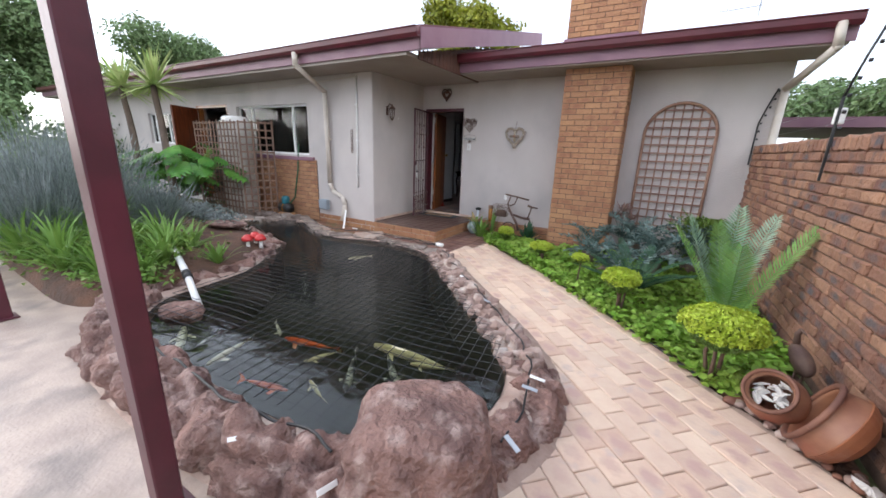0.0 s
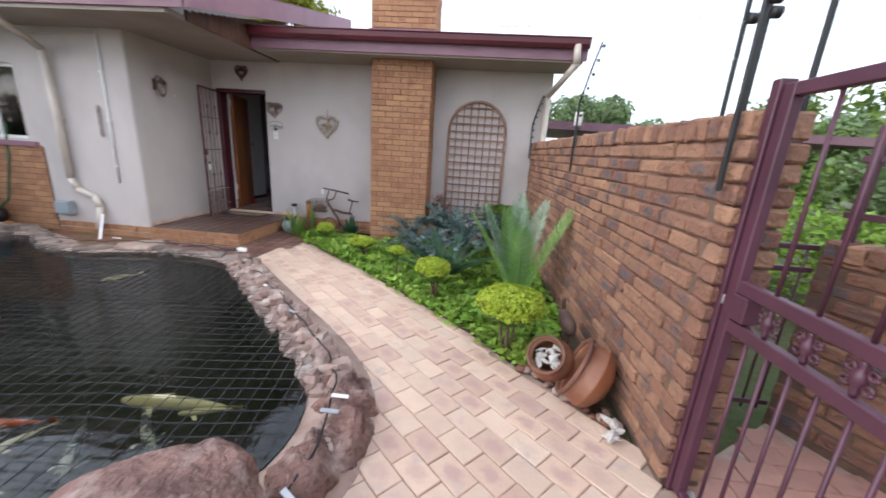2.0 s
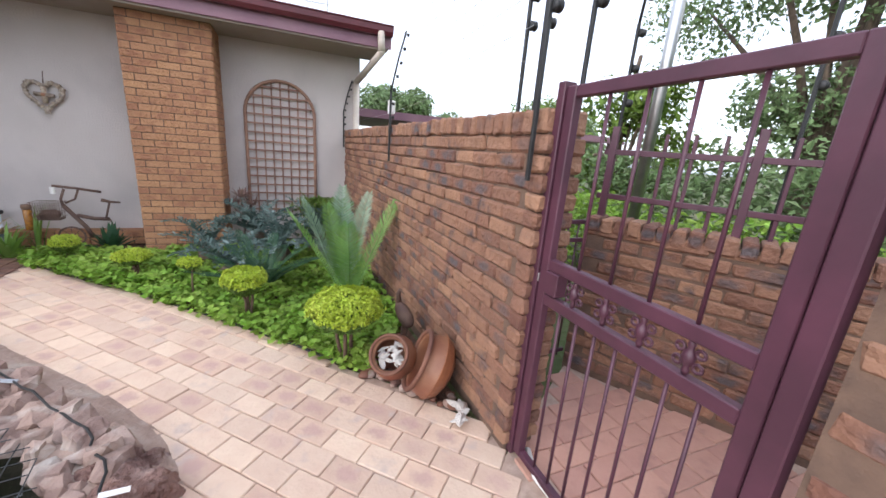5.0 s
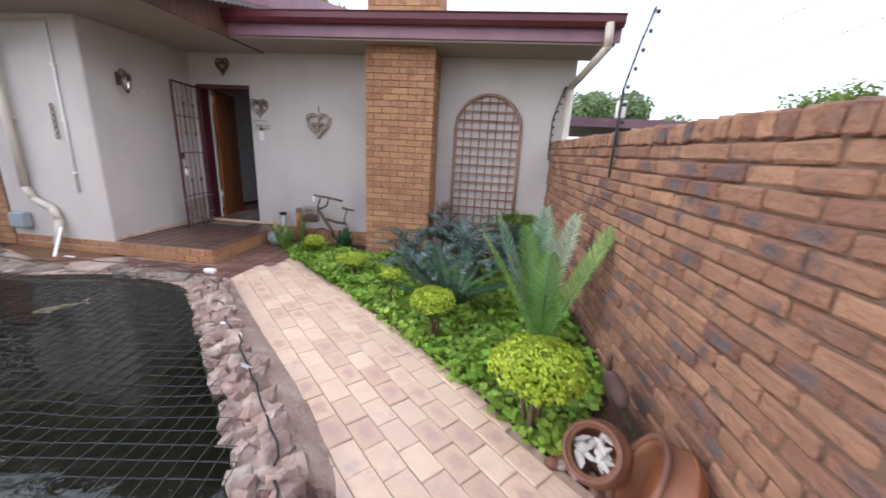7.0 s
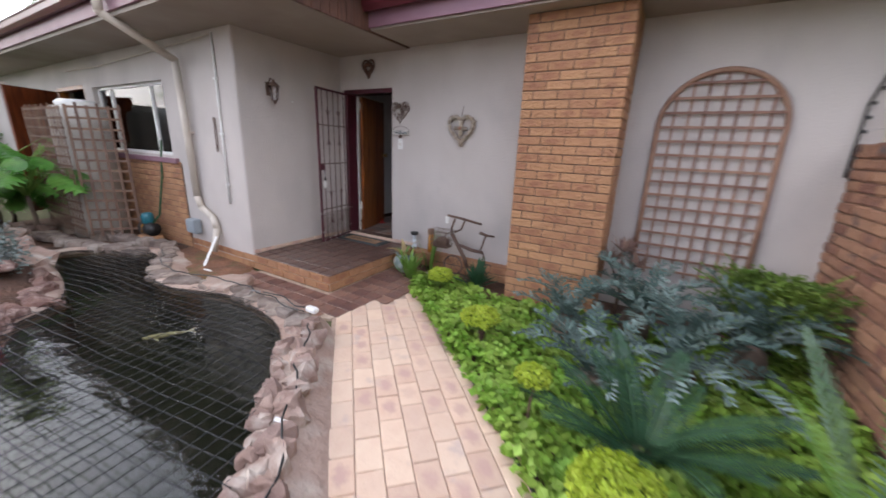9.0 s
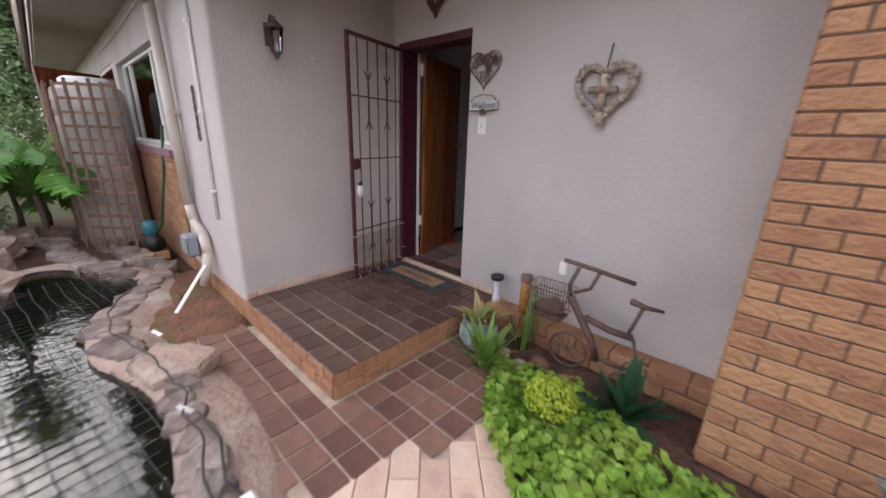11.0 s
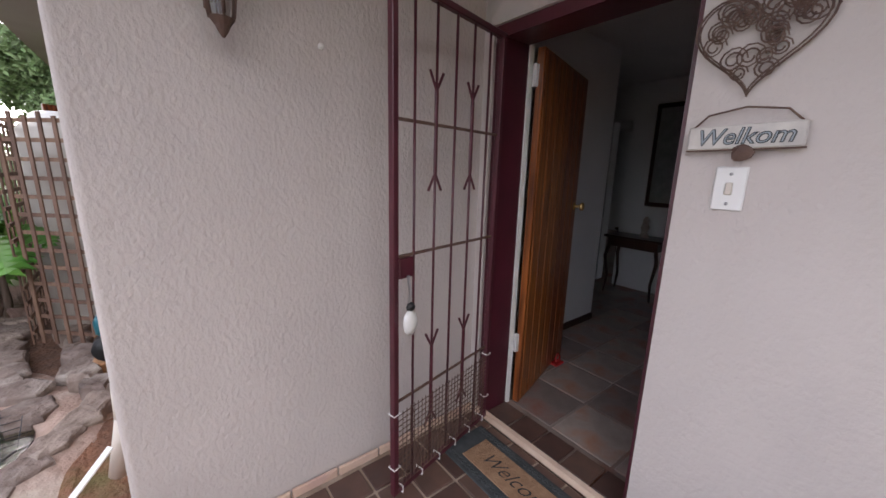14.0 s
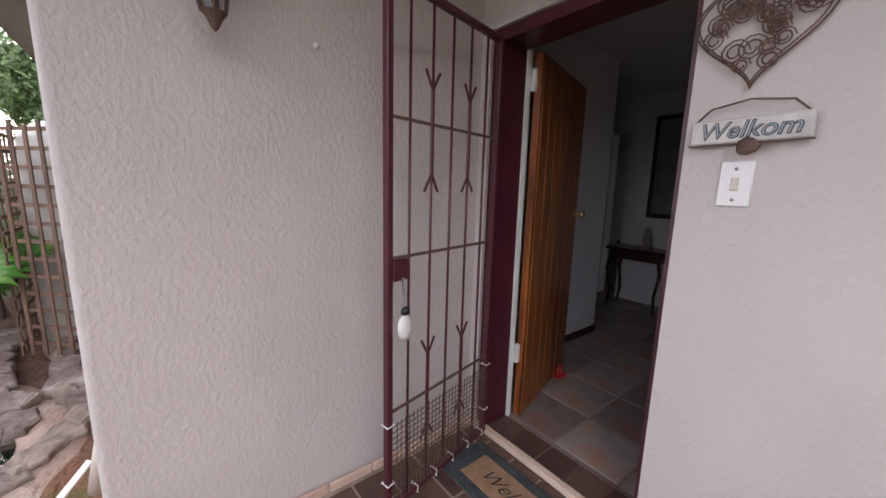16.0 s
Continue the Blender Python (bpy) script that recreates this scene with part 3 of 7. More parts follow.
tagged(boxed("baseboard", -0.298, 0.26, 0.2, -0.285, 1.9, 0.27, "dark_wood"), "dark wooden hall skirting", "trim", kind="structure")


def roof(name, x0, x1, y0, z0, y1, slope, label):
    th = empty(name, (x0, y0, z0), label, "roof")
    th.matrix_world = Matrix()
    bm = bmesh.new()
    z1 = z0 + (y1 - y0) * slope
    for a, b in ((0.0, 0.05),):
        vs = [bm.verts.new(p) for p in ((x0, y0, z0 + a), (x1, y0, z0 + a), (x1, y1, z1 + a), (x0, y1, z1 + a), (x0, y0, z0 + b), (x1, y0, z0 + b), (x1, y1, z1 + b), (x0, y1, z1 + b))]
        for f in ((3, 2, 1, 0), (4, 5, 6, 7), (0, 1, 5, 4), (1, 2, 6, 5), (2, 3, 7, 6), (3, 0, 4, 7)):
            bm.faces.new([vs[i] for i in f])
    part("sheeting", bm, "roof", th)
    boxed("fascia_board", x0, y0, FZ0, x1, y0 + 0.03, FZ1 - 0.02, "fascia", th, "purple painted fascia board", 0.004)
    # half-round gutter with a rolled lip
    bm = bmesh.new()
    prof = [(-0.004, 0.02), (-0.004, -0.075), (-0.03, -0.105), (-0.07, -0.105), (-0.10, -0.06), (-0.105, 0.0), (-0.12, 0.012), (-0.118, 0.02), (-0.098, 0.01), (-0.092, -0.055), (-0.066, -0.094), (-0.032, -0.094), (-0.012, -0.07), (-0.012, 0.02)]
    a = [bm.verts.new((x0, y0 + p, FZ1 + q)) for p, q in prof]
    b = [bm.verts.new((x1, y0 + p, FZ1 + q)) for p, q in prof]
    for i in range(len(prof)):
        j = (i + 1) % len(prof)
        bm.faces.new((a[i], a[j], b[j], b[i]))
    bm.faces.new(a[::-1])
    bm.faces.new(b)
    bmesh.ops.recalc_face_normals(bm, faces=bm.faces)
    part("gutter", bm, "gutter", th, "dark red metal gutter")
    return th


roof_wing = roof("roof_wing", -14, 1.45, -2.25, 3.0, 2.8, 0.235, "low pitched roof with purple fascia over the wing")
roof_main = roof("roof_main", 1.2, 5.94, -0.75, 3.0, 7.0, 0.12, "low pitched roof with purple fascia and red gutter")
# sloping barge board at the end of the wing roof, and dark boarding below it
bm = bmesh.new()
for x0, x1 in ((1.43, 1.46),):
    vs = [bm.verts.new(p) for p in ((x0, -2.25, 2.77), (x1, -2.25, 2.77), (x1, 2.8, 3.98), (x0, 2.8, 3.98), (x0, -2.25, 3.02), (x1, -2.25, 3.02), (x1, 2.8, 4.23), (x0, 2.8, 4.23))]
    for f in ((3, 2, 1, 0), (4, 5, 6, 7), (0, 1, 5, 4), (1, 2, 6, 5), (2, 3, 7, 6), (3, 0, 4, 7)):
        bm.faces.new([vs[i] for i in f])
part("barge_board", bm, "fascia", roof_wing, "sloping purple barge board")
for i in range(24):
    y = -1.95 + i * 0.11
    zt = 2.76 + (y + 2.25) * 0.24
    if zt > 2.78:
        boxed("cladding_board", 1.205, y, 2.725, 1.225, y + 0.104, zt, "clad_wood", roof_wing)
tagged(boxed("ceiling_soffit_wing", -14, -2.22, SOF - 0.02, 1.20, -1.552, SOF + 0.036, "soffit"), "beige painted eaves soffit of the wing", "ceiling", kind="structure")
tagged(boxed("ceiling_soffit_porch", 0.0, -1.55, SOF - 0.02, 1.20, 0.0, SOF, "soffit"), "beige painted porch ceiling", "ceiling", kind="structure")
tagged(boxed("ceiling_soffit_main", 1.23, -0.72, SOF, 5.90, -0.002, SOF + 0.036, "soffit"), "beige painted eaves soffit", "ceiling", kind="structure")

# porch slab with tiles and brick risers
tagged(boxed("porch_slab", 0.0, -1.55, 0.0, 1.33, 0.0, PORCH_Z - 0.012, "grout"), "raised porch slab with pale grout", "porch", kind="structure")
porch = bpy.data.objects["porch_slab"]


def mesh_of(bm, name, material):
    me = bpy.data.meshes.new(name)
    bm.to_mesh(me)
    bm.free()
    me.materials.append(M[material])
    return me


# chimney breast, chimney, brick panel under the window: brickwork
def brickwork(parent, origin, ux, length, z0, z1, course, blen, depth, material, name="brick", gap=0.009, proud=0.0, jitter=0.002, limit=300, cell=None):
    """Stretcher courses on a face: origin, unit direction along it, outward side to the right of it. Cut bricks at both ends of odd courses."""
    me_full = mesh_of(box(bmesh.new(), -blen / 2 + gap / 2, -depth, -course / 2 + gap / 2, blen / 2 - gap / 2, 0, course / 2 - gap / 2, 0.004), "brick", material)
    halves = {}
    ux = Vector(ux)
    ang = math.atan2(ux.y, ux.x)
    n, rest, obs = int(round((z1 - z0) / course)), [], []
    for k in range(n):
        s = -blen / 2 * (k % 2)
        while s < length - 0.01:
            a, b = max(s, 0), min(s + blen, length)
            if b - a > 0.03:
                c = Vector(origin) + ux * ((a + b) / 2)
                m = Matrix.Translation((c.x, c.y, z0 + (k + 0.5) * course)) @ Matrix.Rotation(ang + rng.uniform(-.006, .006), 4, 'Z') @ Matrix.Translation((0, -proud + rng.uniform(-jitter, jitter), 0))
                me = me_full
                if b - a < blen - 0.005:
                    key = round(b - a, 2)
                    if key not in halves:
                        w = key - gap
                        halves[key] = mesh_of(box(bmesh.new(), -w / 2, -depth, -course / 2 + gap / 2, w / 2, 0, course / 2 - gap / 2, 0.004), "brick_cut", material)
                    me = halves[key]
                obs.append((m, me))
            s += blen
    return obs


def lay(obs, parent, name="brick"):
    inv = parent.matrix_world.inverted()
    for m, me in obs:
        ob = new(name, me)
        ob.parent = parent
        ob.matrix_basis = inv @ m


def joined(obs, parent, name, material, label):
    bm = bmesh.new()
    for m, me in obs:
        k = len(bm.verts)
        bm.from_mesh(me)
        bm.verts.ensure_lookup_table()
        bmesh.ops.transform(bm, matrix=m, verts=bm.verts[k:])
    return tagged(part(name, bm, material, parent), label, kind="stuff")


breast = tagged(boxed("chimney_breast", 2.935, -0.522, 0.0, 3.822, -0.002, SOF, "mortar"), "projecting chimney breast of orange face brick", "chimney", kind="structure")
chimney = tagged(boxed("chimney", 2.68, 0.308, 2.9, 3.732, 1.0, 4.7, "mortar"), "orange face-brick chimney stack above the roof", "chimney", kind="structure")
boxed("flashing", 2.64, 0.26, 3.06, 3.76, 1.05, 3.36, "fascia", chimney, "purple painted metal flashing", 0.004)
panel = tagged(boxed("brick_panel", -4.0, -1.56, 0.0, -1.44, -1.5505, 1.2, "mortar"), "orange face-brick panel under the window", "wall", kind="structure")
sill = tagged(boxed("window_ledge", -4.05, -1.60, 1.2, -1.5, -1.551, 1.27, "fascia", None, "", 0.005), "dark purple brick window ledge", "trim", kind="structure")

# boundary wall, slightly oblique, with the gate at its end
WX0, WX1, WY1, WH = 5.44, 5.60, -4.74, 1.70
wdir = Vector((WX1 - WX0, WY1, 0)).normalized()
wlen = math.hypot(WX1 - WX0, WY1)
wang = math.atan2(wdir.y, wdir.x)
boundary = tagged(part("wall_boundary", box(bmesh.new(), 0.0, 0.020, -0.2, wlen - 0.012, 0.202, WH - 0.012), "mortar"), "rustic brown clay-brick boundary wall", "wall", kind="structure")
boundary.matrix_world = Matrix.Translation((WX0, 0, 0)) @ Matrix.Rotation(wang, 4, 'Z')
wall_after = tagged(part("wall_beyond_gate", box(bmesh.new(), 5.66, -9, -0.2, 5.86, -5.75, 1.72), "mortar"), "rustic brick wall beyond the garden gate", "wall", kind="structure")
wall_low = tagged(part("wall_low", box(bmesh.new(), 0.0, -0.21, -0.2, 3.2, -0.008, 1.1), "mortar"), "low rustic brick wall outside the gate", "wall", kind="structure")
LOW_O, LOW_A = Vector((6.5, -4.15, 0)), math.atan2(-1.4, 0.75)
wall_low.matrix_world = Matrix.Translation(LOW_O) @ Matrix.Rotation(LOW_A, 4, 'Z') @ Matrix.Translation((0, 0.22, 0))

# ---- pond edge rocks ----
def ferro_rim():
    """The sculpted, cement-rendered rock bank along the front of the pond: lobes parted by cracks, a ledge on the water side."""
    bm = bmesh.new()
    line = smooth_line([(0.42, -5.28), (0.72, -5.66), (1.35, -5.80), (2.1, -5.81), (2.8, -5.81), (3.35, -5.74), (3.72, -5.45), (3.97, -5.1), (4.0, -4.65), (3.88, -4.3)])
    rings = []
    N, J = 400, 36
    for i in range(N):
        f = i / (N - 1) * (len(line) - 1)
        k = min(int(f), len(line) - 2)
        c = Vector((*line[k], 0)).lerp(Vector((*line[k + 1], 0)), f - k)
        d = Vector((line[k + 1][0] - line[k][0], line[k + 1][1] - line[k][1], 0)).normalized()
        o = Vector((d.y, -d.x, 0))
        u = i / (N - 1)
        h = 0.20 if u < 0.5 else max(0.10, 0.20 - (u - 0.5) * 0.4)
        h *= 1 + 0.35 * noise.noise(Vector((i * 0.035, 3, 0)))
        w = (0.18 if u < 0.62 else 0.165) * (1 + 0.22 * noise.noise(Vector((i * 0.045, 9, 0))))
        ring = []
        for j in range(J + 1):
            a = math.pi * (j / J)
            ca, sa = math.cos(a), math.sin(a)
            p = c + o * (math.copysign(abs(ca) ** 0.75, ca) * w) + Vector((0, 0, -0.14 + (h + 0.14) * sa ** 0.5))
            q = Vector((p.x, p.y, p.z * .8)) * 3.1
            q += Vector((noise.noise(q * 1.7), noise.noise(q * 1.7 + Vector((9, 0, 0))), 0)) * .35
            dist = noise.voronoi(q)[0]
            crack = min(1.0, (dist[1] - dist[0]) / .38)
            q = p * 4.5
            bulge = 0.085 * (crack ** .55 - .75) + 0.05 * noise.noise(q) + 0.04 * noise.noise(q * 2.3) + 0.03 * (0.3 - abs(noise.noise(q * 3.1))) + 0.016 * (.3 - abs(noise.noise(q * 6.5))) + 0.009 * noise.noise(q * 13)
            ring.append(bm.verts.new(p + (o * ca + Vector((0, 0, sa))) * bulge))
        rings.append(ring)
    for a, b in zip(rings, rings[1:]):
        for j in range(J):
            bm.faces.new((a[j], a[j + 1], b[j + 1], b[j]))
    bmesh.ops.recalc_face_normals(bm, faces=bm.faces)
    return tagged(part("rock_bank", bm, "rock", None, "", True), "sculpted reddish-brown rock bank round the pond front", "rock")


def smooth_line(p, k=2):
    for _ in range(k):
        p = [p[0]] + [q for a, b in zip(p, p[1:]) for q in ((a[0] * .75 + b[0] * .25, a[1] * .75 + b[1] * .25), (a[0] * .25 + b[0] * .75, a[1] * .25 + b[1] * .75))] + [p[-1]]
    return p


ferro_rim()
def boulder_bm():
    """A squat block with steep sides, a flat worn top and an undercut ledge."""
    bm = bmesh.new()
    bmesh.ops.create_icosphere(bm, subdivisions=6, radius=1)
    for v in bm.verts:
        p = v.co.copy()
        k = (abs(p.x) ** 3.6 + abs(p.y) ** 3.6 + abs(p.z) ** 3.6) ** (-1 / 3.6)
        o = p + Vector((12.7, 6.8, 3.7))
        d = k * (.93 + .13 * noise.noise(o * 1.3) + .09 * (.4 - abs(noise.noise(o * 2.4))) + .045 * noise.noise(o * 4.5) + .035 * (.3 - abs(noise.noise(o * 8))) + .012 * noise.noise(o * 19))
        q = p * d
        ledge = q.z - .30 - .22 * noise.noise(Vector((q.x * 2, q.y * 2, 5)))
        cut = .22 * math.exp(-((ledge + .16) / .15) ** 2) * max(0, .55 + noise.noise(o * 1.7) * 1.4)
        q.x, q.y = q.x * (1 - cut), q.y * (1 - cut)
        if q.z > .74:
            q.z = .74 + (q.z - .74) * .45
        v.co = Vector((q.x * .335, q.y * .275, q.z * .35))
    return bm


ob = tagged(part("boulder", boulder_bm(), "rock", None, "", True), "large flat-topped reddish boulder on the pond edge", "rock")
ob.matrix_world = pose(3.73, -5.49, 0.16, 0, 0, 30)


def edge_rocks(pts, size, h, step, label, material, seed, zoff=0.0):
    line = smooth_line(pts, 2)
    rs = random.Random(seed)
    acc, last = 0.0, None
    for a, b in zip(line, line[1:]):
        L = math.hypot(b[0] - a[0], b[1] - a[1])
        while acc < L:
            f = acc / L
            s = size * rs.uniform(0.7, 1.25)
            r = tagged(part("rock", crag_bm(s, s * rs.uniform(.6, .95), h * rs.uniform(.75, 1.2), rs), material), label, "rock", "pond edge rocks")
            r.matrix_world = pose(a[0] + (b[0] - a[0]) * f + rs.gauss(0, .02), a[1] + (b[1] - a[1]) * f + rs.gauss(0, .02), zoff + h * 0.15, rs.uniform(-9, 9), rs.uniform(-9, 9), rs.uniform(0, 360))
            acc += step * s / size
        acc -= L


edge_rocks([(3.90, -4.32), (3.60, -3.98), (2.95, -3.35), (2.32, -2.72), (1.88, -2.22)], 0.125, 0.09, 0.085, "rough pale reddish rock set along the pond edge", "rock_pale", 3, 0.05)


edge_rocks([(3.80, -4.50), (3.52, -4.10), (2.85, -3.45), (2.22, -2.82), (1.78, -2.36)], 0.085, 0.07, 0.075, "small jagged stone at the water side of the pond edge", "rock_pale", 4, 0.04)


def flat_stone_bm(rx, ry, h, rs):
    """A worn flat stone: an uneven outline, a low crowned top and broken edges."""
    bm = bmesh.new()
    n = 18
    k = [rs.uniform(.75, 1.3) for _ in range(6)]
    o = Vector((rs.uniform(0, 60), rs.uniform(0, 60), 0))
    rings = []
    for f, z in ((1.0, -h), (1.04, .25 * h), (.98, .82 * h), (.86, h), (.4, h * 1.02)):
        ring = []
        for j in range(n):
            t = j / n * 6
            i, t = int(t) % 6, t - int(t)
            c0, c1 = [(k[q % 6] * math.cos(q * math.pi / 3), k[q % 6] * math.sin(q * math.pi / 3)) for q in (i, i + 1)]
            p = Vector((rx * f * (c0[0] * (1 - t) + c1[0] * t), ry * f * (c0[1] * (1 - t) + c1[1] * t), z))
            q = p * 16 + o
            p += Vector((noise.noise(q), noise.noise(q + Vector((5, 0, 0))), noise.noise(q + Vector((0, 5, 0))) * .7)) * .016
            ring.append(bm.verts.new(p))
        rings.append(ring)
    for a, b in zip(rings, rings[1:]):
        for j in range(n):
            bm.faces.new((a[j], a[(j + 1) % n], b[(j + 1) % n], b[j]))
    bm.faces.new(rings[-1])
    bmesh.ops.recalc_face_normals(bm, faces=bm.faces)
    return bm


def flat_stones(pts, width, size, h, z, label, seed):
    """Flat stones bedded in rows over a band along the line."""
    rs = random.Random(seed)
    line = smooth_line(pts, 2)
    rows = max(1, round(width / (size * 1.75)))
    for row in range(rows):
        acc = size * .9 * (row % 2)
        off = ((row + .5) / rows - .5) * width
        for a, b in zip(line, line[1:]):
            L = math.hypot(b[0] - a[0], b[1] - a[1])
            dx, dy = (b[0] - a[0]) / L, (b[1] - a[1]) / L
            while acc < L:
                r = size * rs.uniform(.75, 1.2)
                st = tagged(part("rock", flat_stone_bm(r, r * rs.uniform(.7, .9), h * rs.uniform(.7, 1.3), rs), "stone_flat"), label, "rock", "pond edge rocks")
                st.matrix_world = pose(a[0] + dx * acc - dy * off + rs.gauss(0, .012), a[1] + dy * acc + dx * off + rs.gauss(0, .012), z + rs.uniform(-.01, .015), rs.uniform(-5, 5), rs.uniform(-5, 5), math.degrees(math.atan2(dy, dx)) + rs.uniform(-20, 20))
                acc += r * 1.55
            acc -= L


flat_stones([(1.72, -2.27), (1.13, -2.17), (0.73, -2.15), (0.36, -2.22), (0.0, -2.33), (-0.45, -2.36)], 0.27, 0.125, 0.035, 0.055, "flat weathered pinkish-grey stone bedded along the pond", 5)
flat_stones([(-0.45, -2.36), (-0.8, -2.27), (-1.12, -2.03), (-1.5, -1.88)], 0.24, 0.15, 0.035, 0.05, "flat weathered grey stone round the red earth", 6)
flat_stones([(-1.6, -1.80), (-2.2, -1.98), (-3.0, -2.05), (-4.2, -2.2)], 0.30, 0.16, 0.06, 0.05, "weathered grey-brown stone below the lattice", 8)
flat_stones([(-1.75, -2.12), (-2.2, -2.36), (-2.8, -2.50), (-3.8, -2.62)], 0.42, 0.17, 0.05, 0.05, "broken grey stone at the end of the pond", 10)
ob = tagged(part("rock", flat_stone_bm(.25, .19, .05, random.Random(71)), "kerb"), "broad flat pinkish stone beside the porch apron", "rock", "pond edge rocks")
ob.matrix_world = pose(0.42, -2.10, 0.07, 2, -3, 12)
edge_rocks([(-3.9, -2.6), (-3.9, -3.0), (-3.0, -3.05), (-1.6, -3.1)], 0.28, 0.2, 0.36, "large weathered rock by the upper pond", "rock_pale", 9, 0.08)
edge_rocks([(-1.3, -3.15), (-0.4, -3.3), (-0.12, -3.65), (0.3, -4.25), (0.35, -4.75), (0.3, -5.15)], 0.2, 0.14, 0.24, "brown rock on the island edge of the pond", "rock", 11)


def mound(name, poly, h, material, label, seed):
    """A raised patch of ground that swells towards its middle."""
    bm = bmesh.new()
    cx, cy = sum(p[0] for p in poly) / len(poly), sum(p[1] for p in poly) / len(poly)
    rings = []
    for f, z in ((1, -0.06), (0.93, h * .55), (0.75, h * .9), (0.4, h), (0.1, h * 1.05)):
        rings.append([bm.verts.new((cx + (x - cx) * f, cy + (y - cy) * f, z + .03 * noise.noise(Vector((x * 3 + f, y * 3, seed))))) for x, y in smooth_loop(poly, 2)])
    n = len(rings[0])
    for a, b in zip(rings, rings[1:]):
        for j in range(n):
            bm.faces.new((a[j], a[(j + 1) % n], b[(j + 1) % n], b[j]))
    bm.faces.new(rings[-1])
    bmesh.ops.recalc_face_normals(bm, faces=bm.faces)
    return tagged(part(name, bm, material, None, "", True), label, "ground", kind="structure")


mound("ground_island", [(0.35, -5.3), (0.4, -4.3), (-0.1, -3.4), (-1.3, -3.05), (-3.2, -3.0), (-5, -3.2), (-6, -5.6), (-1.0, -5.75), (0.1, -5.75)], 0.22, "soil", "dark earth bank behind the pond", 2)

mound("soil_patch", [(-1.62, -1.5), (-1.4, -1.84), (-0.95, -2.12), (-0.36, -2.29), (-0.1, -2.06), (0.13, -1.99), (0.15, -1.45), (-1.62, -1.45)], 0.022, "soil_red", "bare red earth against the house wall", 6)

# ---- net over the pond ----
def pond_net():
    V, F = [], []
    NETP = [(x, y) for x, y in POND]

    def strand(a, b, r):
        d = (b - a).normalized()
        u = d.orthogonal().normalized() * r
        w = d.cross(u).normalized() * r
        i = len(V)
        for p in (a, b):
            V.extend([p + u, p - u * .5 + w * .87, p - u * .5 - w * .87])
        F.extend([(i, i + 1, i + 4, i + 3), (i + 1, i + 2, i + 5, i + 4), (i + 2, i, i + 3, i + 5)])

    def height(x, y):
        return WATER_Z + 0.075 + 0.03 * noise.noise(Vector((x * 1.3, y * 1.3, 5)))
    cell, ang = 0.088, radians(8)
    ca, sa = math.cos(ang), math.sin(ang)
    for fam in (0, 1):
        for i in range(-70, 71):
            prev = None
            for j in range(-140, 141):
                a, b = i * cell, j * cell * 0.5
                u, v = (a, b) if fam == 0 else (b, a)
                u += 0.018 * noise.noise(Vector((u * 2.2, v * 2.2, 1)))
                v += 0.018 * noise.noise(Vector((u * 2.2, v * 2.2, 7)))
                x, y = 1.0 + u * ca - v * sa, -4.0 + u * sa + v * ca
                if inside(x, y, NETP) and x > -1.7:
                    p = Vector((x, y, height(x, y)))
                    if prev is not None:
                        strand(prev, p, 0.0028)
                    prev = p
                else:
                    prev = None
    return tagged(raw("pond_net", V, F, "net"), "black knotted protective net stretched over the pond", "net")


pond_net()

# ---- posts of the covered patio ----
def patio_post(x, y):
    th = empty("patio_post", (x, y, 0), "maroon painted square steel patio post", "post", "patio posts")
    boxed("shaft", -0.045, -0.045, 0.0, 0.045, 0.045, 2.9, "steel_maroon", th, "", 0.006)
    boxed("base_plate", -0.075, -0.075, -0.002, 0.075, 0.075, 0.012, "steel_maroon", th, "", 0.003)
    return th


p0 = patio_post(2.86, -6.12)
copy_thing(p0, pose(-0.14, -6.05, 0))
beam = tagged(boxed("patio_beam", -6, -6.17, 2.9, 3.2, -6.07, 3.05, "steel_maroon", None, "", 0.006), "maroon steel beam on the patio posts", "beam", kind="structure")

# ---- porch: door, security gate ----
def front_door():
    fr = tagged(part("door_1", box(box(box(bmesh.new(), 0.06, 0.02, 0.2, 0.115, 0.20, 2.29), 0.115, 0.02, 2.235, 0.95, 0.20, 2.29), 0.93, 0.02, 0.2, 0.95, 0.15, 2.235), "steel_maroon"),
                "open front doorway with dark maroon steel frame", "door", kind="structure")
    boxed("frame_edge", 0.10, 0.202, 0.2, 0.122, 0.235, 2.235, "white", fr, "white painted inner frame edge")
    leaf = part("door_leaf", box(bmesh.new(), 0, 0, 0, 0.04, 0.80, 2.02, 0.003), "door_wood", fr, "varnished reddish-brown wooden door leaf standing open")
    leaf.matrix_world = pose(0.135, 0.245, 0.21, 0, 0, 16)
    for i in range(7):
        boxed("plank", 0.04, 0.02 + i * 0.11, 0.02, 0.046, 0.122 + i * 0.11, 2.0, "door_wood", leaf, "", 0.003)
    kb = part("door_knob", lathe(bmesh.new(), [(.026, 0), (.026, .006), (.010, .010), (.010, .034), (.020, .040), (.029, .052), (.027, .064), (.014, .070), (.004, .071)], 16), "brass", leaf, "brass door knob")
    kb.matrix_basis = pose(0.045, 0.745, 1.17, 0, 90, 0)
    for z in (0.35, 1.84):
        boxed("hinge", 0.128, 0.225, 0.2 + z, 0.15, 0.25, 0.31 + z, "white", fr, "white butt hinge", 0.002)
    boxed("threshold", 0.06, 0.0, 0.19, 0.95, 0.03, 0.225, "paver", fr, "pale brick door sill")
    return fr


front_door()


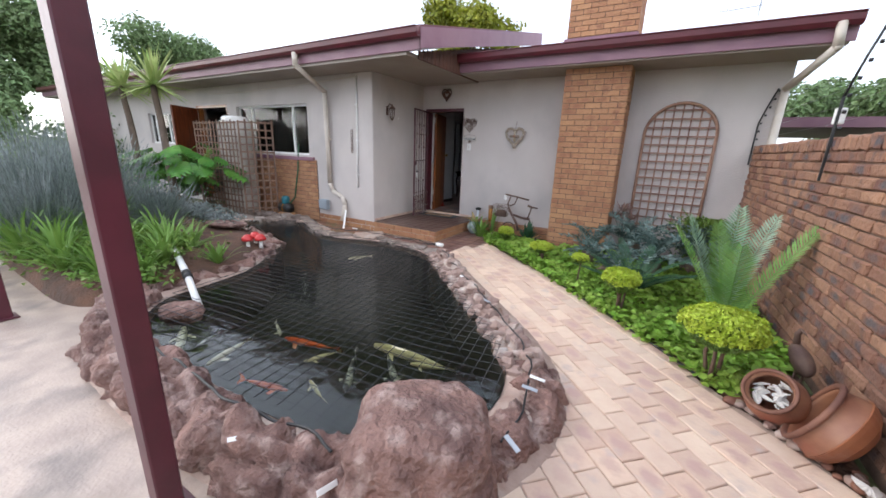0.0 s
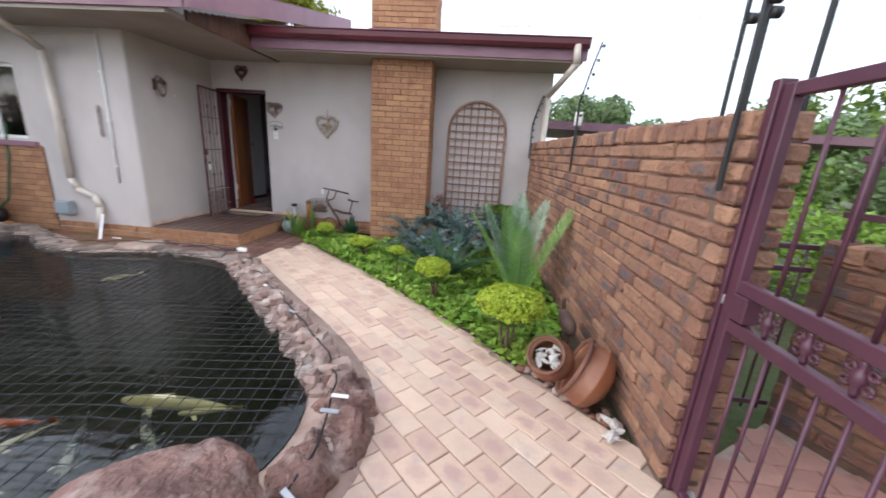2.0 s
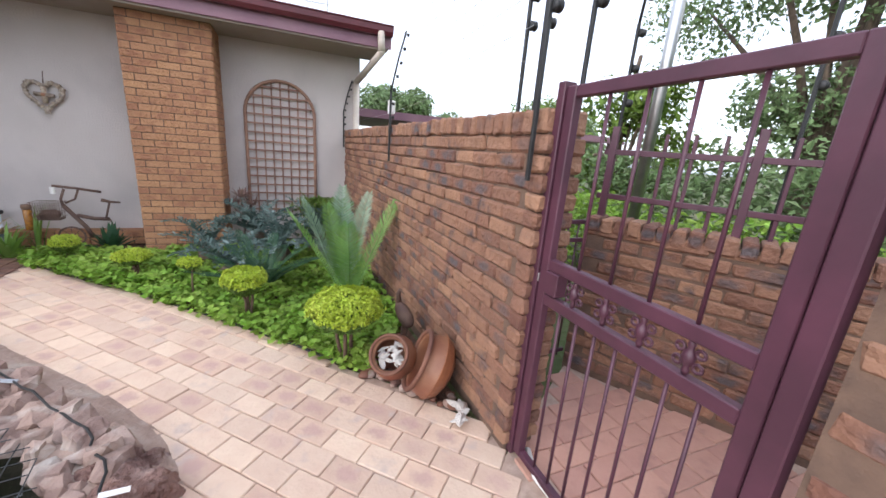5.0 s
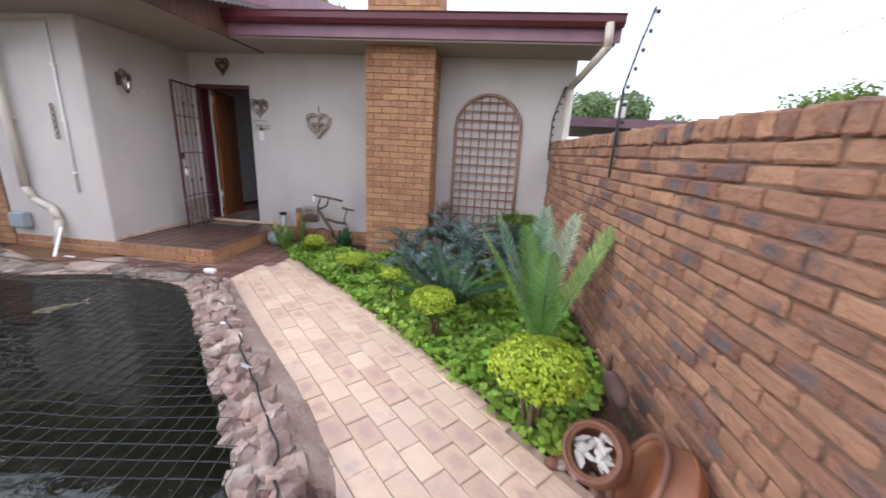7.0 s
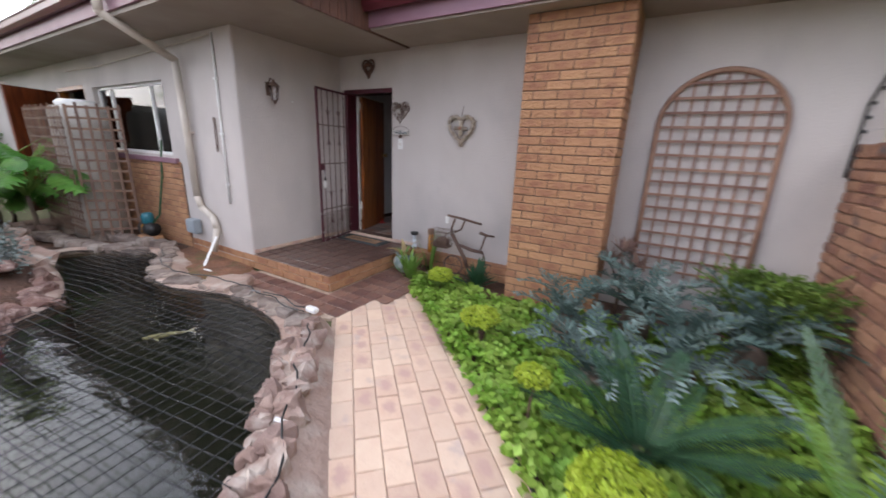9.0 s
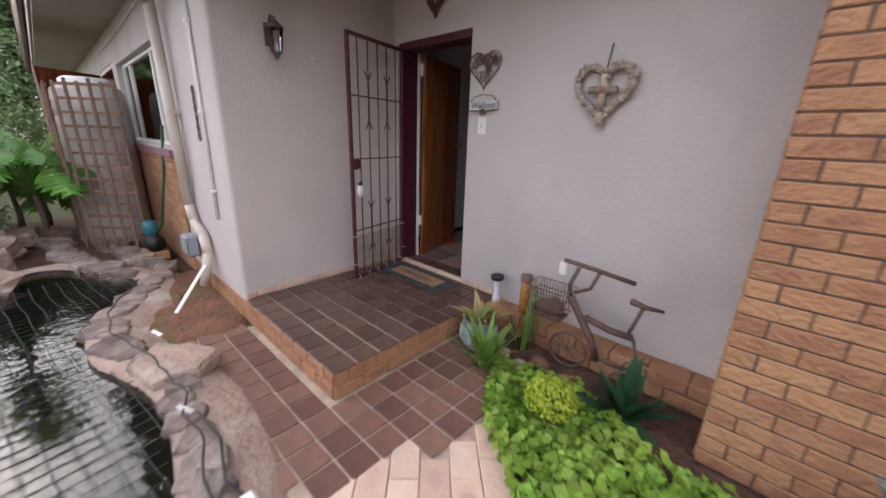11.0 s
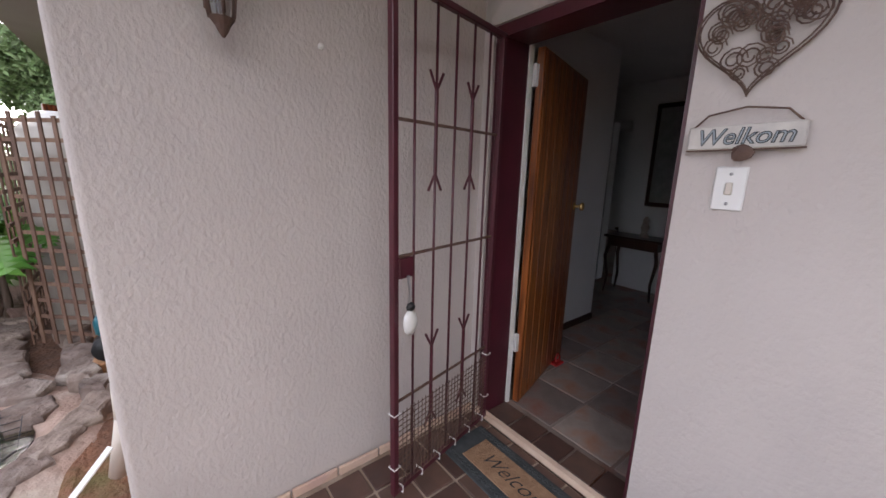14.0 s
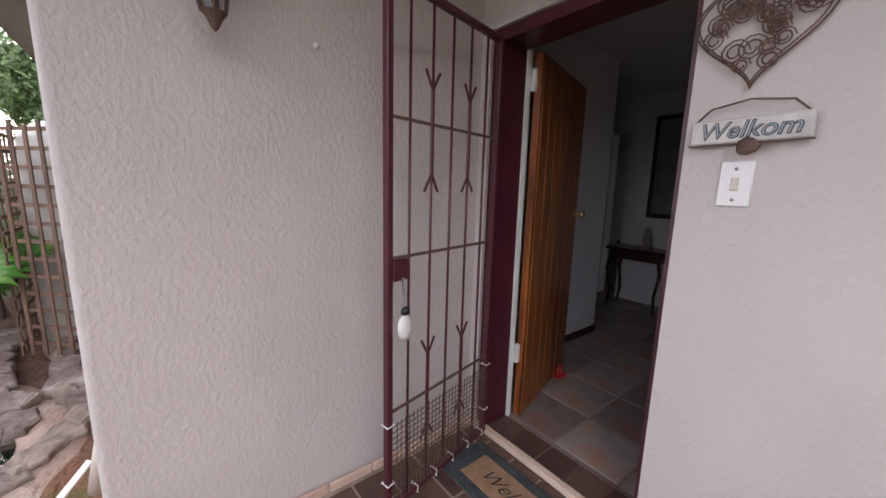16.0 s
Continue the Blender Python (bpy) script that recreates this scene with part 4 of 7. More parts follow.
def security_gate():
    """Steel bar gate that stands open along the side wall, hinged at the door frame."""
    th = empty("security_gate", (0.13, 0.0, 0.22, 0, 0, 0), "maroon steel bar security gate standing open", "gate")
    H, W = 2.02, 0.72
    ang = math.atan2(-0.70, 0.15)
    th.matrix_world = pose(0.135, 0.0, 0.215, 0, 0, math.degrees(ang))
    boxed("frame_bar", 0, -0.014, 0, 0.028, 0.014, H, "steel_maroon", th, "", 0.003)
    boxed("frame_bar", W - 0.028, -0.014, 0, W, 0.014, H, "steel_maroon", th, "", 0.003)
    boxed("frame_bar", 0.028, -0.014, 0, W - 0.028, 0.014, 0.026, "steel_maroon", th, "", 0.003)
    boxed("frame_bar", 0.028, -0.014, H - 0.026, W - 0.028, 0.014, H, "steel_maroon", th, "", 0.003)
    for z in (0.44, 1.06, 1.56):
        boxed("cross_bar", 0.028, -0.003, z, W - 0.028, 0.003, z + 0.012, "rust", th)
    for i in range(5):
        x = W * (i + 1) / 6
        bar("upright", [(x, 0, 0.026), (x, 0, H - 0.026)], 0.006, "steel_maroon", th, "", 6)
    for i in (1, 3):
        x = W * (i + 1) / 6
        for z0, z1 in ((0.30, 0.62), (1.38, 1.69)):
            bm = tube(bmesh.new(), [(x, 0, z0), (x, 0, z1)], 0.009, 6)
            for s in (-1, 1):
                tube(bm, [(x, 0, z1), (x + s * 0.04, 0, z1 + 0.07)], 0.006, 6)
                tube(bm, [(x, 0, z0), (x + s * 0.04, 0, z0 - 0.07)], 0.006, 6)
            part("ornament", bm, "steel_maroon", th)
    bm = bmesh.new()
    for i in range(1, 28):
        tube(bm, [(0.028 + i * (W - .056) / 28, 0.012, 0.026), (0.028 + i * (W - .056) / 28, 0.012, 0.40)], 0.0019, 4)
    for i in range(15):
        tube(bm, [(0.028, 0.012, 0.03 + i * 0.0255), (W - 0.028, 0.012, 0.03 + i * 0.0255)], 0.0019, 4)
    part("wire_mesh", bm, "rust", th, "fine welded wire mesh on the lower part")
    for i in range(6):
        bm = bmesh.new()
        x = 0.05 + i * 0.125
        tube(bm, [(x, -0.018, 0.0), (x, 0.02, 0.0), (x, 0.02, 0.03), (x, -0.018, 0.03), (x, -0.018, 0.0)], 0.003, 5, caps=False)
        part("cable_tie", bm, "white", th, "white cable tie")
    for z in (0.14, 0.4):
        for x in (0.014, W - 0.014):
            bm = bmesh.new()
            tube(bm, [(x - .017, -.018, z), (x + .017, -.018, z), (x + .017, .018, z), (x - .017, .018, z), (x - .017, -.018, z)], 0.003, 5, caps=False)
            part("cable_tie", bm, "white", th, "white cable tie")
    lock = boxed("lock_box", W - 0.10, -0.018, 0.98, W - 0.028, 0.018, 1.06, "steel_maroon", th, "", 0.003)
    part("key_chain", tube(bmesh.new(), [(W - 0.07, 0.02, 0.99), (W - 0.075, 0.028, 0.92), (W - 0.07, 0.028, 0.86)], 0.007, 6), "steel", lock, "steel key chain")
    bm = rock_bm(0.034, 0.018, 0.055, 3, 2, 0.3)
    bmesh.ops.translate(bm, vec=(W - 0.072, 0.032, 0.80), verts=bm.verts)
    part("key_fob", bm, "white", lock, "white plush key fob", True)
    bm = rock_bm(0.02, 0.014, 0.018, 9, 2, 0.3)
    bmesh.ops.translate(bm, vec=(W - 0.072, 0.034, 0.865), verts=bm.verts)
    part("fob_head", bm, "black", lock, "black plush fob top", True)
    return th


security_gate()

# ---- plants ----
def noisy(x, y, s=1.0, seed=0.0):
    return noise.noise(Vector((x * s, y * s, seed)))


def ground_cover():
    """Low creeping plant with round leaves, over the front of the bed."""
    zone = [(1.99, -1.00), (3.25, -2.07), (4.09, -2.90), (4.60, -3.42), (4.95, -3.82), (5.14, -3.92), (5.3, -3.6), (5.5, -3.2), (5.42, -0.4), (4.6, -0.4), (3.9, -0.5), (2.85, -0.75), (2.3, -0.5), (1.75, -0.55)]
    pts, rs = [], random.Random(21)
    while len(pts) < 20000:
        x, y = rs.uniform(1.7, 5.5), rs.uniform(-3.95, -0.5)
        if inside(x, y, zone) and rs.random() < 0.9:
            h = 0.10 + 0.07 * noisy(x, y, 3.5) + 0.04 * noisy(x, y, 9)
            pts.append(((x + rs.gauss(0, .015), y + rs.gauss(0, .015), rs.uniform(0.15, 1.0) * max(h, 0.03)), (0, 0, 1)))
    V, F = leaf_cloud(pts, 0.056, 1.0, 0.15, 1.1, rs)
    return tagged(raw("ground_cover", V, F, "leaf_ground"), "bright green creeping ground cover filling the bed", "ground cover", kind="stuff")


ground_cover()


def topiary(x, y, zc, r, h, n, label, lift=True):
    th = empty("topiary", (x, y, 0), label, "shrub", "clipped shrubs along the path")
    rs = random.Random(int(x * 1000))
    for i in range(3 if r > 0.15 else 1):
        a = rs.uniform(0, 6.28)
        d = r * 0.16 * (i > 0)
        bar("stem", [(d * math.cos(a), d * math.sin(a), -0.02), (d * 1.8 * math.cos(a + .6), d * 1.8 * math.sin(a + .6), zc * 0.5), (r * .35 * math.cos(a), r * .35 * math.sin(a), zc)], 0.016 if r > 0.15 else 0.011, "twig", th, "", 6, 0.008)
    low, top = [], []
    for i in range(n):
        v = Vector((rs.gauss(0, 1), rs.gauss(0, 1), rs.gauss(0, 1))).normalized()
        k = 1 + 0.10 * noise.noise(v * 2.2 + Vector((x, y, 0))) + 0.07 * noise.noise(v * 6 + Vector((x, y, 3)))
        u = rs.uniform(0.78, 1.0) if rs.random() < .8 else rs.uniform(.4, .8)
        z = v.z if v.z > 0 else v.z * 0.85
        if z > 0.45:
            z = 0.45 + (z - 0.45) * 0.55
        taper = 1.0 if v.z > -0.1 else 1.0 + (v.z + 0.1) * 0.45
        p = Vector((v.x * r * k * u * taper, v.y * r * k * u * taper, zc + z * h * k * u))
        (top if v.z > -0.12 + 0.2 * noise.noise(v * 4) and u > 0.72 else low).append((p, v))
    s = 0.025 if r > 0.15 else 0.02
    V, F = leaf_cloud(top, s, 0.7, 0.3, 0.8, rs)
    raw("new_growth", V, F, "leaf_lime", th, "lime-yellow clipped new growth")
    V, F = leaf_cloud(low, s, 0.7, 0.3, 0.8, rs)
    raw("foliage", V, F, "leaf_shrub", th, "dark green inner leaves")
    return th


topiary(4.94, -3.74, 0.43, 0.25, 0.18, 8000, "large clipped lime-green dome shrub on bent stems")
topiary(4.26, -2.86, 0.36, 0.175, 0.15, 4000, "clipped lime-green dome shrub on thin stems")
topiary(3.78, -2.32, 0.36, 0.10, 0.075, 1500, "small clipped lime lollipop shrub on one stem")
topiary(3.13, -1.59, 0.23, 0.165, 0.10, 3200, "low clipped flat lime-green dome shrub")
topiary(2.33, -0.90, 0.21, 0.14, 0.13, 2800, "round clipped lime-green ball shrub near the porch")


def frond(L, arch, lean, leaflets, wid, droop, rs, vee=0.16, lobe=0.0):
    """One cycad frond from the origin, leaning out along x. Returns the stalk points and leaflet mesh."""
    pts = []
    for i in range(13):
        a = lean + arch * i / 12
        pts.append(Vector((0, 0, 0)) if i == 0 else pts[-1] + Vector((math.sin(a), 0, math.cos(a))) * (L / 12))
    V, F = [], []
    for i in range(leaflets):
        f = 0.14 + 0.86 * i / (leaflets - 1)
        j = min(int(f * 12), 11)
        p = pts[j].lerp(pts[j + 1], f * 12 - j)
        d = (pts[j + 1] - pts[j]).normalized()
        nrm = Vector((0, 1, 0)).cross(d).normalized()
        l = wid * min(1.0, .45 + f * 1.6) * (1.0 if f < .7 else 1 - .62 * ((f - .7) / .3) ** 1.6) * rs.uniform(.92, 1.06)
        for s in (-1, 1):
            out = (Vector((0, s, 0)) + d * ((.48 if not lobe else .45) + .5 * f * f) - nrm * vee * rs.uniform(.6, 1.4) + (Vector((rs.gauss(0, 1), rs.gauss(0, 1), rs.gauss(0, 1))) * .22 if lobe else Vector((0, 0, 0))) + Vector((0, 0, -droop))).normalized()
            w = d * (L / leaflets * (.36 if not lobe else rs.uniform(.26, .42)))
            b = len(V)
            mid = p + out * l * .55 - nrm * .006
            V += [p - w * .55, p + w * .55, mid + w, mid - w, p + out * l - nrm * .004 * s]
            F += [(b, b + 1, b + 2, b + 3), (b + 3, b + 2, b + 4)]
            if lobe:
                b = len(V)
                q = p + out * l * .42
                V += [q, q + out * l * .26, q + out * l * .30 + (-d if rs.random() < .6 else d) * l * lobe + nrm * l * .12]
                F.append((b, b + 1, b + 2))
    return pts, V, F


def cycad(x, y, z, fronds, material, label, seed, stalk="leaf_cycad", trunk=(0.12, 0.16), lobe=0.0):
    th = empty("cycad", (x, y, 0), label, "cycad")
    rs = random.Random(seed)
    bm = bmesh.new()
    lathe(bm, [(trunk[0] * .9, -0.05), (trunk[0], 0.0), (trunk[0] * 1.05, z * .5 + .03), (trunk[0] * .8, z), (trunk[0] * .3, z + 0.05)], 12)
    for v in bm.verts:
        v.co += Vector((noise.noise(v.co * 20), noise.noise(v.co * 20 + Vector((5, 0, 0))), 0)) * 0.02
    part("trunk", bm, "bark", th, "", True)
    for az, L, lean, arch, wid, nl, droop in fronds:
        pts, V, F = frond(L, arch, lean, nl, wid, droop, rs, .16 if not lobe else .3, lobe)
        m = Matrix.Translation((0, 0, z - 0.03)) @ Matrix.Rotation(az, 4, 'Z')
        fr = tagged(raw("frond", [m @ v for v in V], F, material, th), kind="stuff")
        bm = tube(bmesh.new(), [m @ p for p in pts], 0.009, 5, 0.003)
        part("stalk", bm, stalk, fr, "", True)
    return th


rs = random.Random(5)
fr = [(radians(az), L, lean, arch, .165, 38, 0.0) for az, L, lean, arch in ((195, 1.02, .48, .07), (258, .82, .12, .20), (12, 1.10, .40, .08), (120, .95, .30, .10))]
cycad(5.10, -2.83, 0.08, fr, "leaf_cycad", "upright green cycad with long feathery fronds", 5)
fr = [(radians(az), L, lean, arch, .155, 36, 0.0) for az, L, lean, arch in ((80, 1.05, .12, .08), (150, 1.0, .34, .10), (40, 1.05, .34, .08))]
cycad(5.06, -2.62, 0.08, fr, "leaf_cycad_pale", "pale silvery cycad with narrow feathery fronds", 6, "leaf_cycad_pale")
for k, (x, y, n, L, z) in enumerate(((3.72, -1.12, 15, 0.60, 0.20), (4.22, -0.78, 16, 0.66, 0.28), (4.5, -1.42, 16, 0.70, 0.22), (4.02, -1.72, 11, 0.56, 0.12), (4.95, -0.98, 13, 0.64, 0.25))):
    fr = [(i * 2.4 + rs.uniform(-.3, .3), L * rs.uniform(.8, 1.15), rs.uniform(0.05, 0.85), rs.uniform(0.7, 1.7), rs.uniform(.08, .105), 16, 0.03) for i in range(n)]
    cycad(x, y, z, fr, "leaf_blue", "blue-grey cycad with stiff spiny arching fronds", 40 + k, "leaf_blue", lobe=.28)
fr = [(i * 2.4, rs.uniform(.5, .75), rs.uniform(0.3, 1.0), rs.uniform(0.4, 1.0), 0.10, 40, 0.1) for i in range(16)]
cycad(4.35, -2.25, 0.06, fr, "leaf_dark", "low dark green cycad among the ground cover", 61, "leaf_dark")
fr = [(i * 2.4, rs.uniform(.5, .8), rs.uniform(0.1, .9), rs.uniform(0.4, 1.0), 0.06, 46, 0.1) for i in range(22)]
cycad(5.12, -0.55, 0.2, fr, "leaf_shrub", "fine feathery green bush against the wall", 63, "leaf_shrub")


def strap_blades(n, L, w, spread, arch, rs, base=0.05):
    V, F = [], []
    for i in range(n):
        az, lean = rs.uniform(0, 6.28), rs.uniform(0.05, spread)
        l = L * rs.uniform(.6, 1.1)
        p = Vector((math.cos(az), math.sin(az), 0)) * base * rs.random()
        side = Vector((-math.sin(az), math.cos(az), 0))
        prev = None
        for j in range(7):
            f = j / 6
            a = lean + arch * f * f
            ww = w * (1 - f ** 3) * (0.7 + .3 * math.sin(math.pi * min(1, f + .2)))
            b = len(V)
            V += [p - side * ww, p + Vector((0, 0, -ww * .4)), p + side * ww]
            if prev is not None:
                F += [(prev, prev + 1, b + 1, b), (prev + 1, prev + 2, b + 2, b + 1)]
            prev = b
            p = p + (Vector((math.cos(az), math.sin(az), 0)) * math.sin(a) + Vector((0, 0, math.cos(a)))) * l / 6
    return V, F


def strap_plant(name, x, y, z, n, L, w, spread, arch, material, label, category, seed, group=""):
    if n <= 46:
        th, rs = empty(name, (x, y, z), label, category, group), random.Random(seed)
        for i in range(n):
            V, F = strap_blades(1, L, w, spread, arch, rs)
            raw("leaf", V, F, material, th, "", True)
        return th
    V, F = strap_blades(n, L, w, spread, arch, random.Random(seed))
    ob = tagged(raw(name, V, F, material, None, "", True), label, category, group)
    ob.matrix_world = pose(x, y, z)
    return ob


strap_plant("agave", 2.58, -0.50, 0.04, 34, 0.31, 0.038, 1.3, 0.10, "leaf_dark", "dark blue-green spiky agave by the chimney breast", "agave", 3)
ae = empty("aeonium", (4.02, -0.42, 0.0), "plum-brown rosette succulent on a bare stem", "plant")
bar("stem", [(0, 0, -.02), (.02, -.02, .3), (-.01, 0, .70)], .018, "twig", ae, "", 7, .012)
for k, (dx, dy, z) in enumerate(((0, 0, .70), (.12, -.03, .60), (-.11, .02, .57))):
    rp = random.Random(60 + k)
    for _ in range(20):
        V, F = strap_blades(1, .17, .022, 1.5, .3, rp)
        raw("leaf", [v + Vector((dx, dy, z)) for v in V], F, "leaf_plum", ae, "", True)
    if k:
        bar("side_stem", [(.005, -.01, .36), (dx, dy, z)], .009, "twig", ae, "", 6)
strap_plant("lily", 1.74, -0.66, 0.0, 44, 0.38, 0.026, 0.9, 0.9, "leaf_strap", "bright green strap-leaved lily beside the pot", "plant", 4)
strap_plant("lily", 1.80, -0.28, 0.0, 12, 0.55, 0.018, 0.35, 0.4, "leaf_strap", "tall bright green lily leaves by the wall", "plant", 14)
for k, (x, y, n, L) in enumerate(((-0.15, -4.85, 40, .55), (-0.7, -5.0, 46, .6), (-1.3, -5.4, 46, .65), (-0.5, -4.4, 36, .55), (-1.9, -5.0, 46, .7), (-1.1, -4.5, 40, .6), (-0.25, -5.35, 46, .55), (-0.75, -5.5, 46, .7), (-1.6, -5.6, 46, .75), (-1.3, -4.95, 46, .7), (-0.45, -4.65, 40, .6), (-2.4, -5.6, 46, .7), (-2.0, -4.6, 46, .75), (0.0, -5.1, 36, .45))):
    strap_plant("agapanthus", x, y, 0.16, n, L, 0.017, 0.9, 1.3, "leaf_strap", "arching strap-leaved agapanthus clump on the bank", "plant", 70 + k, "agapanthus clumps")
strap_plant("fern", 0.12, -4.42, 0.12, 44, 0.34, 0.012, 0.95, 1.0, "leaf_strap", "bright green fern clump on the island rocks", "fern", 90)


def lavender(x, y, n, h, r, seed):
    rs = random.Random(seed)
    V, F = [], []
    for i in range(n):
        a, d = rs.uniform(0, 6.28), r * math.sqrt(rs.random())
        p = Vector((d * math.cos(a) * .6, d * math.sin(a) * .6, rs.uniform(0, .3)))
        q = Vector((d * math.cos(a) * 1.15 + rs.gauss(0, .15), d * math.sin(a) * 1.15 + rs.gauss(0, .15), h * rs.uniform(.5, 1.05) * (1 - .25 * (d / r) ** 2)))
        s = Vector((rs.gauss(0, 1), rs.gauss(0, 1), 0)).normalized()
        for j in range(9):
            f0 = 0.35 + .65 * j / 9
            c = p.lerp(q, f0)
            dd = (q - p).normalized()
            o = (Matrix.Rotation(rs.uniform(0, 6.28), 3, dd) @ dd.orthogonal()).normalized()
            b = len(V)
            l = 0.06 * (1.2 - .5 * f0)
            V += [c - s * .003, c + s * .003, c + dd * l + o * l * .55]
            F.append((b, b + 1, b + 2))
        b = len(V)
        V += [p - s * .003, p + s * .003, q + s * .0015, q - s * .0015]
        F.append((b, b + 1, b + 2, b + 3))
        b = len(V)
        e = q + (q - p).normalized() * 0.10
        V += [q - s * .007, q + s * .007, e]
        F.append((b, b + 1, b + 2))
    ob = tagged(raw("lavender", V, F, "leaf_lavender"), "tall grey-green lavender bush in spikes", "shrub", "lavender bushes")
    ob.matrix_world = pose(x, y, 0.12)


for k, (x, y, h, r) in enumerate(((-2.3, -4.75, 1.4, .65), (-2.9, -5.05, 1.55, .85), (-3.7, -4.5, 1.5, .75), (-4.3, -5.0, 1.6, 1.0), (-2.1, -5.4, 1.4, .7), (-1.9, -4.2, 0.8, .45))):
    lavender(x, y, 620, h, r, 100 + k)


def yucca(x, y, h, seed):
    th = empty("yucca", (x, y, 0.1), "slender yucca tree with a spiky leaf crown", "yucca", "yucca trees")
    rs = random.Random(seed)
    lean = rs.uniform(-.12, .12)
    bm = tube(bmesh.new(), [(lean * z * 1.3 + .03 * math.sin(z * 3), .02 * math.cos(z * 4), z) for z in [h * i / 8 for i in range(9)]], 0.075, 9, 0.05)
    part("trunk", bm, "bark", th, "", True)
    V, F = strap_blades(90, 0.70, 0.030, 2.0, 0.30, rs)
    m = Matrix.Translation((lean * h * 1.3, 0, h - .02))
    raw("crown", [m @ v for v in V], F, "leaf_yucca", th, "rosette of stiff pale green leaves")
    return th


yucca(-4.75, -3.2, 2.40, 1)
yucca(-3.62, -3.15, 2.38, 4)


def philodendron(x, y, z, seed, n=26, size=0.34):
    th = empty("philodendron", (x, y, z), "glossy deep-lobed philodendron by the lattice", "plant")
    rs = random.Random(seed)
    bar("stem", [(0, 0, -z), (.03, .02, -z * .5), (0, 0, .02)], .035, "bark", th, "", 8, .025)
    for i in range(n):
        az, l = rs.uniform(0, 6.28), rs.uniform(.3, .75)
        tip = Vector((math.cos(az) * l, math.sin(az) * l, rs.uniform(.15, .85)))
        st = part("leaf_stalk", tube(bmesh.new(), [(0, 0, 0), tip * .55 + Vector((0, 0, .15)), tip], 0.008, 5), "leaf_strap", th)
        V, F = [], []
        d = Vector((math.cos(az), math.sin(az), -.5)).normalized()
        s = Vector((-math.sin(az), math.cos(az), 0))
        L = size * rs.uniform(.7, 1.15)
        for k in range(7):
            c = tip + d * L * k / 6
            for sg in (-1, 1):
                w = L * .5 * math.sin(math.pi * (k + 1.4) / 8.6)
                b = len(V)
                V += [c - d * L * .05, c + d * L * .13, c + s * sg * w * .6 + d * L * .17, c + s * sg * w + d * L * .15 + Vector((0, 0, -.04)), c + s * sg * w * .65 + d * L * .01]
                F.append((b, b + 1, b + 2, b + 3, b + 4) if sg > 0 else (b + 4, b + 3, b + 2, b + 1, b))
        raw("leaf", V, F, "leaf_philo", th)
    return th


philodendron(-3.75, -2.62, 0.62, 3, 30, .40)
philodendron(-4.5, -2.85, 0.62, 9, 30, .42)
philodendron(-5.1, -2.6, 0.3, 12, 20)


def tree(x, y, h, r, seed, material, label, n=7000, crown0=0.35, leaf=0.16, z0=0.0):
    th = empty("tree", (x, y, z0), label, "tree")
    rs = random.Random(seed)
    bm = tube(bmesh.new(), [(0, 0, -.1), (.1 * rs.uniform(-1, 1), .1, h * .25), (.2 * rs.uniform(-1, 1), 0, h * .55), (0, 0, h * .8)], 0.03 * h, 9, 0.008 * h)
    blobs = []
    for i in range(13):
        a, d = rs.uniform(0, 6.28), r * rs.uniform(.15, .85)
        c = Vector((d * math.cos(a), d * math.sin(a), h * rs.uniform(crown0 + .08, .9)))
        blobs.append((c, r * rs.uniform(.28, .5)))
        s = Vector((0, 0, h * rs.uniform(crown0 * .7, .55)))
        tube(bm, [s, s.lerp(c, .5) + Vector((0, 0, .2)), c], 0.011 * h, 6, 0.003 * h)
    part("trunk", bm, "bark", th, "", True)
    pts = []
    for i in range(n):
        c, br = rs.choice(blobs)
        v = Vector((rs.gauss(0, 1), rs.gauss(0, 1), rs.gauss(0, 1))).normalized()
        k = br * (rs.random() ** .33) * (1 + .35 * noise.noise(v * 2.5 + c))
        pts.append((c + Vector((v.x, v.y, v.z * .75)) * k, v + Vector((0, 0, .5))))
    V, F = leaf_cloud(pts, leaf, .55, .25, .8, rs)
    raw("crown", V, F, material, th, "uneven leafy crown")
    return th


tree(-17.8, -2.6, 8.2, 3.3, 1, "leaf_tree", "large dark green tree beyond the wing", 44000, .2, .19)

tree(-21.6, 6.0, 7.9, 3.4, 2, "leaf_tree", "rounded green tree behind the house", 44000, .3, .19)
tree(-6.3, 14.0, 10.6, 2.8, 3, "leaf_yellow", "yellow-green tree rising behind the roof", 18000, .35, .26)
tree(12.0, 18.5, 5.0, 3.6, 4, "leaf_tree", "green tree beyond the carport", 20000, .2, .26)
tree(21.0, 12.5, 4.6, 3.0, 14, "leaf_tree", "spreading green tree beyond the boundary wall", 9000, .2, .26)
tree(12.5, 4.5, 3.4, 1.4, 15, "leaf_shrub", "thin young tree outside the wall", 2600, .3, .13)
tree(12.5, -2.8, 7.2, 2.6, 5, "leaf_tree", "tall dark tree outside the garden gate", 20000, .2, .11)
tree(12.5, -5.0, 6.5, 3.0, 6, "leaf_tree", "dense dark tree outside the garden gate", 20000, .1, .11)
tree(10.0, -7.5, 5.5, 2.4, 16, "leaf_tree", "dense green tree by the street fence", 16000, .1, .11)
tree(10.3, -0.9, 4.2, 1.3, 7, "leaf_shrub", "light green young tree outside the gate", 2600, .15, .14)


